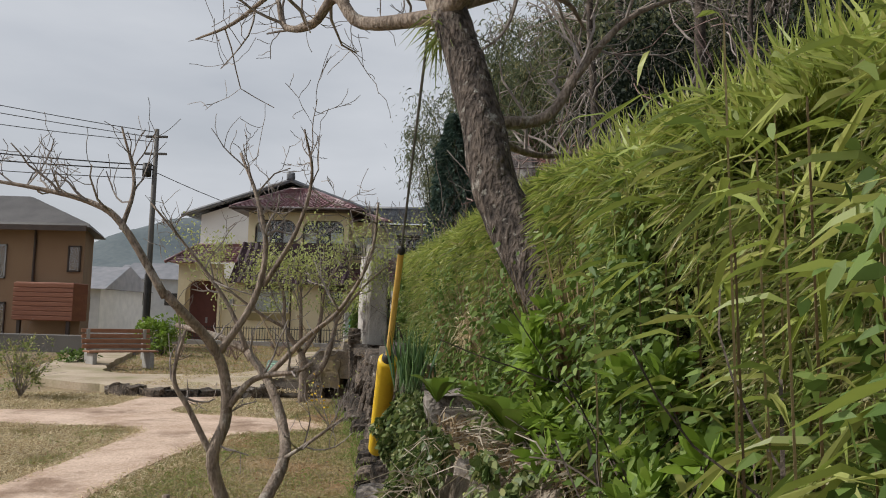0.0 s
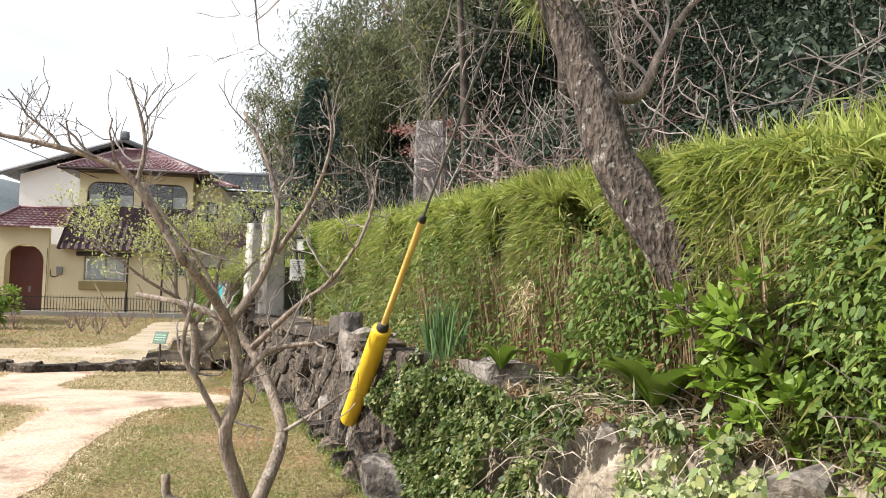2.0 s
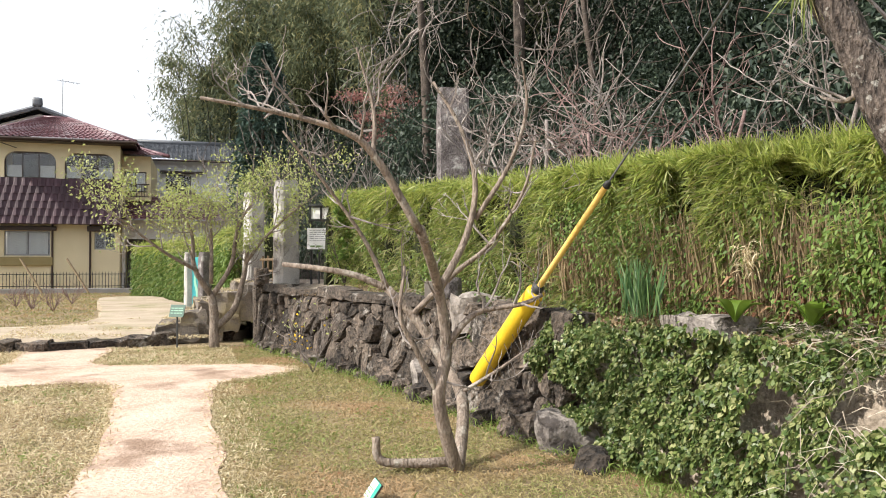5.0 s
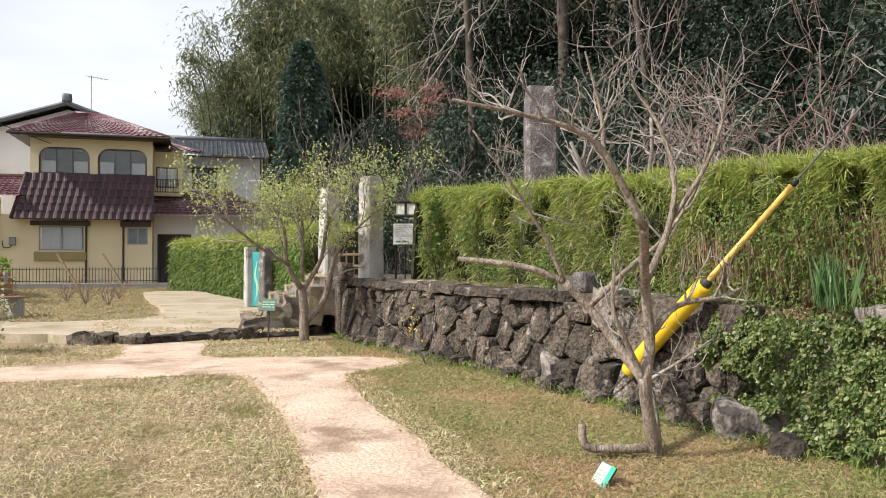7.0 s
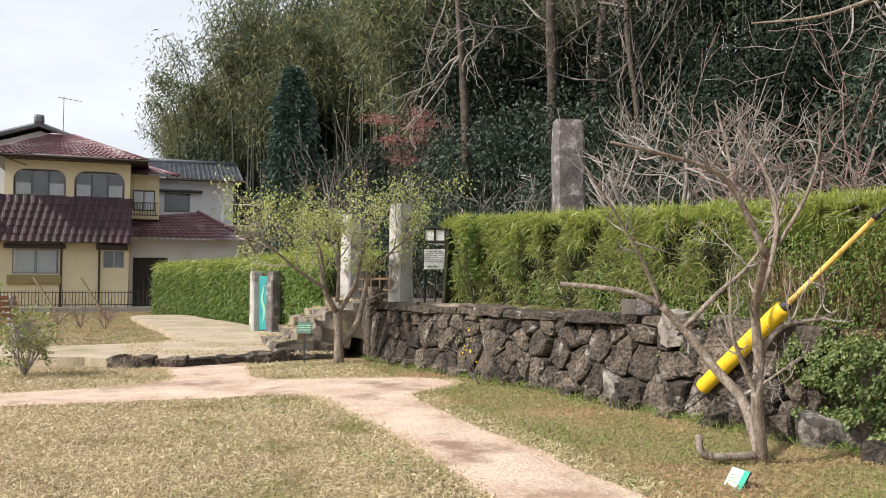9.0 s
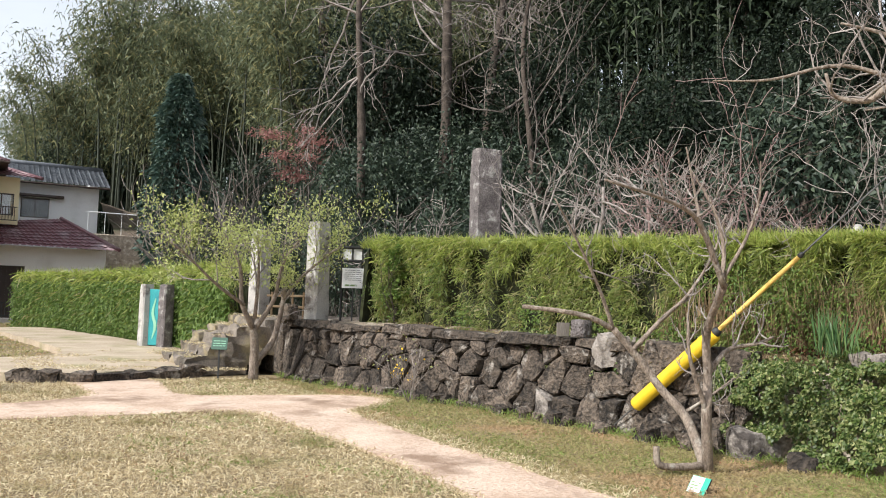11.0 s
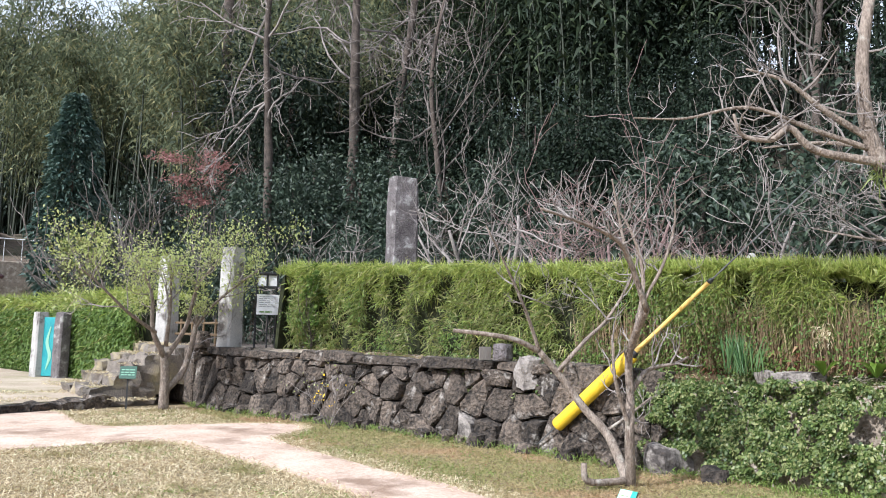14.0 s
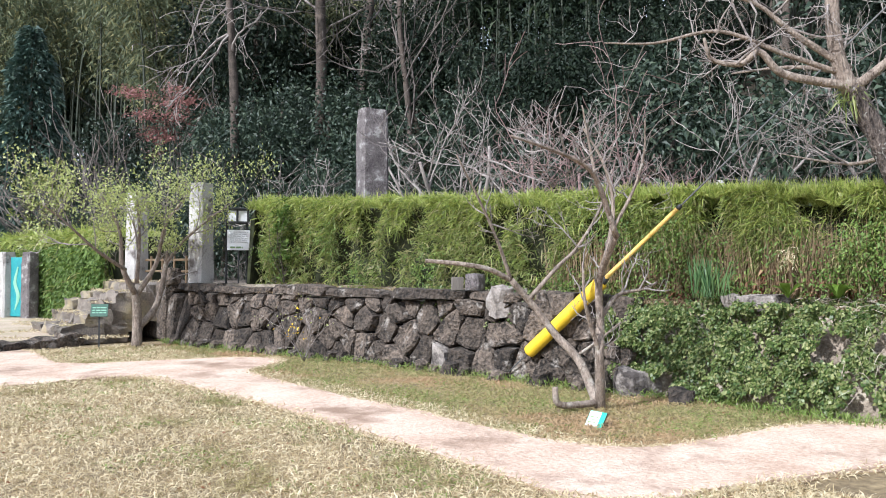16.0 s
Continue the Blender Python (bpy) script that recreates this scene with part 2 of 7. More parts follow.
TEAL_LEAF = leafy("blue_green_conifer_leaf", [rgb(0.045, 0.085, 0.068), rgb(0.09, 0.145, 0.115), rgb(0.022, 0.048, 0.038), rgb(0.13, 0.18, 0.13)], 0.5, 0.12, gloss=0.4)
FOREST_C = leafy("dusty_green_leaf", [rgb(0.017, 0.031, 0.021), rgb(0.052, 0.078, 0.050), rgb(0.025, 0.044, 0.028), rgb(0.10, 0.13, 0.08)], 0.5, 0.15, gloss=0.4)
MAPLE = leafy("red_bud_leaf", [rgb(0.40, 0.18, 0.165), rgb(0.48, 0.25, 0.23), rgb(0.28, 0.13, 0.115), rgb(0.34, 0.23, 0.17)], 0.7, 0.35)
# Near-black filler colour that stands for the shade between hedge leaves.
CORE = surface("gap_shade_core", rgb(0.012, 0.016, 0.006), rgb(0.04, 0.045, 0.016), 8, 60, 1.0, 0.8)
YELLOW = surface("yellow_plastic", rgb(0.78, 0.50, 0.02), rgb(0.84, 0.57, 0.03), 3, 50, 0.45, 0.05, rgb(0.50, 0.33, 0.05), 6, stain_low=0.6, stain_high=0.72)
FADED_YELLOW = surface("faded_yellow_plastic", rgb(0.72, 0.45, 0.09), rgb(0.80, 0.55, 0.16), 3, 50, 0.5, 0.05)
BLACK = surface("black_rubber", rgb(0.02, 0.02, 0.02), rgb(0.04, 0.04, 0.04), 5, 40, 0.6, 0.1)
WIRE = surface("steel_wire", rgb(0.12, 0.12, 0.12), rgb(0.2, 0.2, 0.2), 5, 60, 0.5, 0.1, metal=0.6)
CREAM = surface("cream_stucco", rgb(0.74, 0.64, 0.42), rgb(0.82, 0.72, 0.50), 0.8, 25, 0.9, 0.15, rgb(0.55, 0.46, 0.31), 0.5, stain_low=0.6, stain_high=0.8)
WHITE_WALL = surface("white_render", rgb(0.78, 0.78, 0.79), rgb(0.86, 0.86, 0.86), 0.5, 20, 0.9, 0.1, rgb(0.60, 0.59, 0.58), 0.4, stain_low=0.56, stain_high=0.8)
BROWN_WALL = surface("brown_render", rgb(0.25, 0.16, 0.10), rgb(0.31, 0.21, 0.13), 0.7, 25, 0.9, 0.15)
RED_WOOD = surface("red_brown_boards", rgb(0.20, 0.07, 0.04), rgb(0.28, 0.11, 0.06), 1.5, 30, 0.6, 0.2, stretch=(0.2, 1, 4))
PLUM_TILE = surface("plum_glazed_tile", rgb(0.040, 0.017, 0.026), rgb(0.078, 0.036, 0.048), 2, 30, 0.6, 0.1, per_object=0.3)
RED_TILE = surface("red_glazed_tile", rgb(0.11, 0.045, 0.056), rgb(0.20, 0.10, 0.11), 1.5, 25, 0.4, 0.1, rgb(0.30, 0.23, 0.24), 1.2)
SLATE_TILE = surface("slate_grey_tile", rgb(0.10, 0.11, 0.125), rgb(0.19, 0.20, 0.22), 1.5, 25, 0.5, 0.1)
BROWN_TRIM = surface("dark_brown_trim", rgb(0.035, 0.022, 0.018), rgb(0.07, 0.045, 0.035), 2, 30, 0.5, 0.1)
DOOR_RED = surface("dark_red_door", rgb(0.10, 0.03, 0.025), rgb(0.15, 0.05, 0.04), 2, 30, 0.5, 0.1)
ALU = surface("grey_sash", rgb(0.25, 0.25, 0.25), rgb(0.36, 0.36, 0.36), 2, 40, 0.4, 0.05, metal=0.5)
CURTAIN = surface("pale_curtain", rgb(0.70, 0.70, 0.69), rgb(0.84, 0.84, 0.82), 2, 40, 0.9, 0.2, stretch=(8, 8, 0.3))
# Near-black colour that stands for the darkness of unlit rooms.
DIM = surface("dim_interior", rgb(0.02, 0.02, 0.02), rgb(0.05, 0.045, 0.04), 1, 10, 0.9, 0)
CONCRETE = surface("grey_concrete", rgb(0.25, 0.24, 0.23), rgb(0.36, 0.35, 0.33), 1.5, 40, 0.9, 0.2)
POLE_GREY = surface("dark_pole", rgb(0.10, 0.095, 0.09), rgb(0.16, 0.15, 0.14), 1, 30, 0.8, 0.1)
TURQUOISE = surface("turquoise_panel_paint", rgb(0.02, 0.24, 0.27), rgb(0.05, 0.33, 0.34), 2.5, 30, 0.5, 0.05, rgb(0.02, 0.15, 0.22), 2.0)
SIGN_GREEN = surface("green_sign_paint", rgb(0.03, 0.36, 0.25), rgb(0.05, 0.44, 0.31), 4, 40, 0.5, 0.05)
SIGN_DARK = surface("dark_green_sign", rgb(0.03, 0.085, 0.06), rgb(0.05, 0.12, 0.085), 4, 40, 0.5, 0.05)
PAPER = surface("white_sheet", rgb(0.76, 0.77, 0.77), rgb(0.84, 0.84, 0.84), 3, 40, 0.6, 0.02)
INK = surface("grey_ink", rgb(0.10, 0.10, 0.11), rgb(0.16, 0.16, 0.17), 3, 40, 0.7, 0.0)
OLIVE_INK = surface("green_ink", rgb(0.18, 0.30, 0.12), rgb(0.24, 0.36, 0.16), 3, 40, 0.7, 0.0)
PALE_GREEN = surface("pale_green_paint", rgb(0.20, 0.46, 0.32), rgb(0.28, 0.52, 0.36), 6, 40, 0.5, 0.02)
BENCH_WOOD = surface("brown_bench_slat", rgb(0.24, 0.11, 0.06), rgb(0.34, 0.17, 0.10), 2, 40, 0.6, 0.2, stretch=(0.3, 4, 4))
TAN_BOARD = surface("tan_board", rgb(0.26, 0.19, 0.11), rgb(0.38, 0.29, 0.18), 3, 50, 0.85, 0.3, stretch=(3, 3, 0.3))
WEATHERED = surface("weathered_timber", rgb(0.16, 0.14, 0.12), rgb(0.28, 0.25, 0.22), 3, 50, 0.9, 0.4, stretch=(3, 3, 0.3))
# Hill colour shifted to blue-grey to stand for distance haze.
FAR_HILL = surface("haze_toned_far_hill", rgb(0.085, 0.11, 0.125), rgb(0.125, 0.15, 0.16), 0.03, 0.4, 1.0, 0.0)
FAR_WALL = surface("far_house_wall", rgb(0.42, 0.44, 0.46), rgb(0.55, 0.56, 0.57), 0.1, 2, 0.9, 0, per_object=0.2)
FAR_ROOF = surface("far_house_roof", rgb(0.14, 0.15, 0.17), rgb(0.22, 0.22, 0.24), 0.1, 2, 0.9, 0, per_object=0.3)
GLASS = bpy.data.materials.new("window_glass")
GLASS.use_nodes = True
gp = GLASS.node_tree.nodes["Principled BSDF"]
gp.inputs["Base Color"].default_value = rgb(0.9, 0.92, 0.92)
gp.inputs["Roughness"].default_value, gp.inputs["Transmission Weight"].default_value = 0.03, 0.95


# ---- mesh helpers ----
def base_of(ob):
    v = Vector((0, 0, 0))
    while ob:
        v, ob = v + ob.location, ob.parent
    return v


def mesh_data(name, V, F, material, smooth=False):
    me = bpy.data.meshes.new(name)
    V = np.asarray(V, dtype=np.float32)
    if isinstance(F, np.ndarray):
        k = F.shape[1]
        me.vertices.add(len(V)), me.loops.add(F.size), me.polygons.add(len(F))
        me.vertices.foreach_set("co", V.ravel())
        me.loops.foreach_set("vertex_index", F.astype(np.int32).ravel())
        me.polygons.foreach_set("loop_start", np.arange(0, F.size, k, dtype=np.int32))
        me.update(calc_edges=True)
    else:
        me.from_pydata(V.tolist(), [], [tuple(int(i) for i in f) for f in F])
    me.polygons.foreach_set("use_smooth", np.full(len(me.polygons), bool(smooth)))
    me.materials.append(material)
    return me


def thing(name, at, label, category, group="", kind=""):
    e = new(name)
    e.location = at
    e.empty_display_size = 0.1
    return tagged(e, label, category, group, kind)


def part(name, geo, material, parent=None, label="", smooth=False, kind=""):
    """One mesh from (vertices, faces) in world metres, under a thing or a part."""
    V, F = geo
    V = np.asarray(V, dtype=np.float64)
    if parent is not None:
        V = V - np.array(base_of(parent))
    ob = new(name, mesh_data(name, V, F, material, smooth))
    if parent is not None:
        ob.parent = parent
    if label:
        ob["label"] = label
    if kind:
        ob["kind"] = kind
    return ob


def solo(name, geo, material, label, category="", kind="", group="", smooth=False):
    return tagged(part(name, geo, material, None, "", smooth), label, category, group, kind)


def join(*geos):
    V, F, n = [], [], 0
    for v, f in geos:
        v = np.asarray(v, dtype=np.float64).reshape(-1, 3)
        V.append(v)
        F += [tuple(int(i) + n for i in q) for q in f]
        n += len(v)
    return np.vstack(V), F


def box(x0, x1, y0, y1, z0, z1, bevel=0.0):
    b = min(bevel, (x1 - x0) / 2.2, (y1 - y0) / 2.2, (z1 - z0) / 2.2)
    if b <= 0:
        V = [(x, y, z) for z in (z0, z1) for y in (y0, y1) for x in (x0, x1)]
        return np.array(V), [(0, 2, 3, 1), (4, 5, 7, 6), (0, 1, 5, 4), (2, 6, 7, 3), (0, 4, 6, 2), (1, 3, 7, 5)]
    rings = []
    for z, s in ((z0, b), (z0 + b, 0), (z1 - b, 0), (z1, b)):
        X0, X1, Y0, Y1 = x0 + s, x1 - s, y0 + s, y1 - s
        c = b * 0.6
        rings.append([(X0 + c, Y0, z), (X1 - c, Y0, z), (X1, Y0 + c, z), (X1, Y1 - c, z), (X1 - c, Y1, z), (X0 + c, Y1, z), (X0, Y1 - c, z), (X0, Y0 + c, z)])
    return loft(rings)


def loft(rings, closed=True, caps=True):
    n = len(rings[0])
    V = np.array([p for r in rings for p in r], dtype=np.float64)
    F = []
    for i in range(len(rings) - 1):
        for j in range(n if closed else n - 1):
            a, b = i * n + j, i * n + (j + 1) % n
            F.append((a, b, b + n, a + n))
    if caps:
        F.append(tuple(range(n - 1, -1, -1)))
        F.append(tuple(range((len(rings) - 1) * n, len(rings) * n)))
    return V, F


def turned(geo, at, deg=0.0, tilt=0.0, lean=0.0):
    m = pose(*at, tilt, lean, deg)
    R, T = np.array(m.to_3x3()), np.array(m.translation)
    return np.asarray(geo[0]) @ R.T + T, geo[1]


def tube(points, radii, sides=6):
    P = np.asarray(points, dtype=np.float64)
    T = np.gradient(P, axis=0)
    T /= np.linalg.norm(T, axis=1)[:, None] + 1e-9
    ref = np.array((0.31, 0.17, 0.93)) if abs(T[0][2]) < 0.9 else np.array((0.95, 0.2, 0.1))
    A = np.cross(T, ref)
    A /= np.linalg.norm(A, axis=1)[:, None] + 1e-9
    B = np.cross(T, A)
    ang = np.linspace(0, 2 * math.pi, sides, endpoint=False)
    R = np.broadcast_to(np.asarray(radii, dtype=np.float64), (len(P),))
    V = P[:, None] + R[:, None, None] * (np.cos(ang)[None, :, None] * A[:, None] + np.sin(ang)[None, :, None] * B[:, None])
    return loft([list(map(tuple, r)) for r in V])


def bent(points, n=5):
    """A smooth line through a few points."""
    P = np.asarray(points, dtype=np.float64)
    if len(P) < 3:
        return np.array([P[0] + (P[-1] - P[0]) * i / n for i in range(n + 1)])
    Q = np.vstack([2 * P[0] - P[1], P, 2 * P[-1] - P[-2]])
    out = []
    for i in range(1, len(Q) - 2):
        for k in range(n):
            t = k / n
            a, b, c, d = Q[i - 1:i + 3]
            out.append(0.5 * (2 * b + (c - a) * t + (2 * a - 5 * b + 4 * c - d) * t * t + (3 * b - a - 3 * c + d) * t ** 3))
    out.append(P[-1])
    return np.array(out)


def unit(v):
    return v / (np.linalg.norm(v, axis=-1, keepdims=True) + 1e-9)


def leaves(P, D, L, W, droop=0.25, rng=RNG, fine=False, face=None, loose=0.45):
    """Leaves at P along D, drooping a little, their upper sides turned to face: vertices and an array of faces; fine ones are rounder."""
    n = len(P)
    D = unit(np.asarray(D, dtype=np.float64))
    L, W = np.broadcast_to(L, (n,))[:, None], np.broadcast_to(W, (n,))[:, None]
    up = rng.normal(size=(n, 3)) if face is None else unit(face) + rng.normal(size=(n, 3)) * loose
    S = unit(np.cross(D, unit(up)))
    if not fine:
        mid = P + D * L * 0.42 + np.array((0, 0, 0.06)) * L
        V = np.empty((n, 4, 3))
        V[:, 0], V[:, 1], V[:, 3] = P, mid + S * W / 2, mid - S * W / 2
        V[:, 2] = P + D * L
        V[:, 2, 2] -= (droop * L)[:, 0]
        return V.reshape(-1, 3), np.arange(4 * n).reshape(-1, 4)
    V = np.empty((n, 6, 3))
    low, top = P + D * L * 0.28, P + D * L * 0.66
    low[:, 2] += (0.03 * L)[:, 0]
    top[:, 2] -= (droop * 0.35 * L)[:, 0]
    V[:, 0], V[:, 1], V[:, 5] = P, low + S * W * 0.46, low - S * W * 0.46
    V[:, 2], V[:, 4] = top + S * W * 0.4, top - S * W * 0.4
    V[:, 3] = P + D * L
    V[:, 3, 2] -= (droop * L)[:, 0]
    return V.reshape(-1, 3), np.arange(6 * n).reshape(-1, 6)


def merge(*geos):
    V, F, n = [], [], 0
    for v, f in geos:
        V.append(v), F.append(f + n)
        n += len(v)
    return np.vstack(V), np.vstack(F)


def at_line(line, s):
    """Points on a polyline by the share of its length, with the left-hand normal."""
    P = np.asarray(line, dtype=np.float64)
    d = np.linalg.norm(np.diff(P[:, :2], axis=0), axis=1)
    c = np.concatenate([[0], np.cumsum(d)]) / d.sum()
    s = np.asarray(s, dtype=np.float64)
    out = np.stack([np.interp(s, c, P[:, i]) for i in range(P.shape[1])], axis=-1)
    e = 0.004
    t = np.stack([np.interp(np.minimum(s + e, 1), c, P[:, i]) - np.interp(np.maximum(s - e, 0), c, P[:, i]) for i in (0, 1)], axis=-1)
    t = unit(t)
    return out, np.stack([-t[..., 1], t[..., 0]], axis=-1), d.sum()


def grow(start, way, length, radius, rng, levels=3, kids=4, spread=0.8, up=0.15, wander=0.25, shrink=0.62, out=None, tips=None, twig=0.003, bits=5):
    """A branch that wanders and forks; collects (points, radii) and the tips."""
    pts, d = [np.array(start, dtype=np.float64)], unit(np.array(way, dtype=np.float64))
    for i in range(bits):
        d = unit(d + rng.normal(size=3) * wander + np.array((0, 0, up)) * 0.4)
        pts.append(pts[-1] + d * length / bits)
    end = max(twig, radius * 0.45)
    out.append((np.array(pts), np.linspace(radius, end, len(pts))))
    if levels <= 0:
        tips.append((pts[-1], d))
        tips.append((pts[-2], d))
        return
    for i in range(kids):
        f = 0.3 + 0.7 * (i + rng.random()) / kids
        k = min(bits - 1, int(f * bits))
        p = pts[k] + (pts[k + 1] - pts[k]) * (f * bits - k)
        side = unit(rng.normal(size=3))
        w = unit(unit(pts[k + 1] - pts[k]) * (1 - spread * 0.5) + side * spread + np.array((0, 0, up)))
        grow(p, w, length * shrink * (0.7 + 0.5 * rng.random()), max(twig, radius * (1 - 0.5 * f) * 0.55), rng, levels - 1, kids, spread, up, wander, shrink, out, tips, twig, bits)


def tubes(branches, cut=(0.02, 0.008)):
    return join(*[tube(p, r, 8 if r[0] > cut[0] else (5 if r[0] > cut[1] else 3)) for p, r in branches])


def noisy(geo, amount, scale, seed=0):
    V = np.array(geo[0], dtype=np.float64)
    off = Vector((seed * 3.7, seed * 1.3, 0))
    V += np.array([noise.noise_vector(Vector(v) * scale + off) for v in V]) * amount
    return V, geo[1]


def block(x0, x1, y0, y1, z0, z1, seed, cuts=3, rough=0.03, round_by=0.25):
    """A rough hewn stone: a box cut into a grid, rounded and made uneven."""
    g = np.linspace(-1, 1, cuts + 1)
    V, F, index = [], [], {}

    def vert(p):
        if p not in index:
            index[p] = len(V)
            q = np.array(p)
            r = q * (1 - round_by * (np.sum(q * q) - q * q) / 2 * 0.5)
            V.append(r)
        return index[p]

    for ax in range(3):
        for s in (-1, 1):
            for i in range(cuts):
                for j in range(cuts):
                    q = []
                    for a, b in ((i, j), (i + 1, j), (i + 1, j + 1), (i, j + 1)):
                        p = [0, 0, 0]
                        p[ax], p[(ax + 1) % 3], p[(ax + 2) % 3] = s, float(g[a]), float(g[b])
                        q.append(vert(tuple(float(t) for t in p)))
                    F.append(tuple(q if s > 0 else q[::-1]))
    V = np.array(V) * np.array(((x1 - x0) / 2, (y1 - y0) / 2, (z1 - z0) / 2))
    V, F = noisy((V, F), rough, 5.0, seed)
    return V + np.array(((x0 + x1) / 2, (y0 + y1) / 2, (z0 + z1) / 2)), F


# ---- ground, paths, bank ----
def sheet(x0, x1, y0, y1, nx, ny, height):
    X, Y = np.meshgrid(np.linspace(x0, x1, nx + 1), np.linspace(y0, y1, ny + 1))
    Z = height(X, Y)
    i = np.arange((nx + 1) * ny).reshape(ny, nx + 1)[:, :-1].ravel()
    return np.stack([X, Y, Z], -1).reshape(-1, 3), np.stack([i, i + 1, i + nx + 2, i + nx + 1], -1)


def outline_patch(points, z, wobble=0.06, n=10, seed=0, thick=0.05):
    """A flat patch with a wavering edge and a little thickness."""
    P = np.asarray(points, dtype=np.float64)
    Q = bent(np.vstack([P, P[:1]]), n)[:-1]
    off = np.array([noise.noise_vector(Vector((x * 2.3, y * 2.3, seed))) for x, y in Q])[:, :2]
    fine = np.array([noise.noise_vector(Vector((x * 9, y * 9, seed + 5))) for x, y in Q])[:, :2]
    Q = Q + off * wobble + fine * wobble * 0.5
    top = [(x, y, z) for x, y in Q]
    return np.array(top + [(x, y, z - thick) for x, y in Q]), [tuple(range(len(Q)))] + [(i, i + len(Q), (i + 1) % len(Q) + len(Q), (i + 1) % len(Q)) for i in range(len(Q))]


X_EDGES = np.concatenate([np.linspace(-1500, -30, 12), np.linspace(-24, 12, 60), np.linspace(20, 1500, 12)])
Y_EDGES = np.concatenate([np.linspace(-1500, -12, 12), np.linspace(-8, 40, 80), np.linspace(50, 1500, 14)])
GX, GY = np.meshgrid(X_EDGES, Y_EDGES)
GZ = np.array([[0.018 * noise.noise(Vector((x * 0.7, y * 0.7, 3))) - 0.012 for x in X_EDGES] for y in Y_EDGES])
gi = np.arange(len(X_EDGES) * (len(Y_EDGES) - 1)).reshape(-1, len(X_EDGES))[:, :-1].ravel()
gw = len(X_EDGES)
solo("ground", (np.stack([GX, GY, GZ], -1).reshape(-1, 3), np.stack([gi, gi + 1, gi + gw + 1, gi + gw], -1)), LAWN,
     "dry winter lawn of yellowed grass with green patches", "lawn", "structure", smooth=True)

PATHS = [
    [(-3.86, 3.9), (-3.78, 5.4), (-3.73, 7.2), (-3.86, 9.1), (-4.1, 10.1), (-5.4, 10.15), (-7.2, 10.25), (-11, 10.4), (-11, 11.3), (-7.4, 11.35), (-5.6, 11.9),
     (-5.5, 13.0), (-5.5, 14.1), (-4.4, 14.1), (-4.35, 12.0), (-3.4, 11.55), (-2.5, 11.35), (-1.95, 10.8), (-2.3, 10.2), (-2.9, 9.6), (-2.93, 7.8), (-2.9, 6.1), (-2.84, 4.9),
     (-2.4, 4.3), (-1.0, 4.12), (-0.5, 3.75), (-0.2, 3.2), (-0.6, 2.75), (-1.6, 3.05), (-2.9, 3.4), (-3.6, 3.55)],
]
for i, outline in enumerate(PATHS):
    solo("path", outline_patch(outline, 0.016, 0.07, 8, i), SAND, "trodden sandy pinkish earth path through the lawn", "path", "structure")
# raised terrace behind the kerb, with the sandy way to the houses
solo("terrace", outline_patch([(-6.3, 14.3), (-5.4, 13.95), (-4.3, 14.35), (-3.3, 14.9), (-2.4, 15.2), (-2.2, 17.0), (-2.5, 19.5), (-3.1, 23.0), (-4.0, 28.0), (-4.7, 31.0), (-6.3, 30.6),
      (-5.9, 26.0), (-5.3, 21.0), (-5.4, 18.0), (-6.6, 17.2), (-8.0, 17.6), (-9.5, 21.0), (-11.6, 27.0), (-13.0, 27.0), (-11.0, 21.0), (-9.4, 17.0), (-8.0, 15.2)], 0.13, 0.12, 8, 4, 0.16), TERRACE_EARTH,
     "sandy raised terrace walk behind a stone kerb", "path", "structure")

# wooded hillside
FOOT = [(5.5, -40.0), (5.0, 0.0), (4.2, 12.0), (3.0, 20.0), (0.6, 36.0), (-3.0, 52.0), (-6.0, 66.0), (-7.5, 86.0), (-8.0, 130.0)]


def hill_height(x, y):
    f = np.interp(y, [p[1] for p in FOOT], [p[0] for p in FOOT])
    d = np.maximum(0, x - f)
    return 0.85 * np.minimum(1, d / 1.5) + 0.52 * d * np.minimum(1, d / 6) * (1 - 0.25 * np.minimum(1, d / 80))


def rough_hill(X, Y):
    Z = hill_height(X, Y) - 0.05
    N = np.array([noise.noise(Vector((x * 0.25, y * 0.25, 1))) for x, y in zip(X.ravel(), Y.ravel())]).reshape(X.shape)
    return np.where(Z > 0.0, Z + N * 0.6, -0.3)


solo("hillside", sheet(-40, 90, -40, 130, 90, 110, rough_hill), HUMUS, "steep wooded hillside, leaf litter darkened for the shade among trees", "hillside", "structure", smooth=True)

# retaining wall line: x, y at the foot
WALL = [(0.95, -3.0), (0.75, 0.0), (0.55, 1.4), (0.12, 2.6), (-0.30, 3.5), (-0.38, 4.4), (-0.42, 5.2), (-0.55, 6.1), (-0.74, 7.2), (-0.86, 8.2), (-1.04, 9.2), (-1.35, 10.6), (-1.78, 12.4), (-2.08, 13.7), (-2.12, 14.4)]
TOP = 0.98


def hedge_x(y):
    return 0.874 - 0.155 * y


def hedge_top(y):
    return 1.80 + 0.042 * y


def lean_at(y):
    """How far the bank leans back for each metre of height: steep where stones hold it."""
    return float(np.interp(y, (3.0, 4.2, 6.4), (0.30, 0.22, 0.16)))


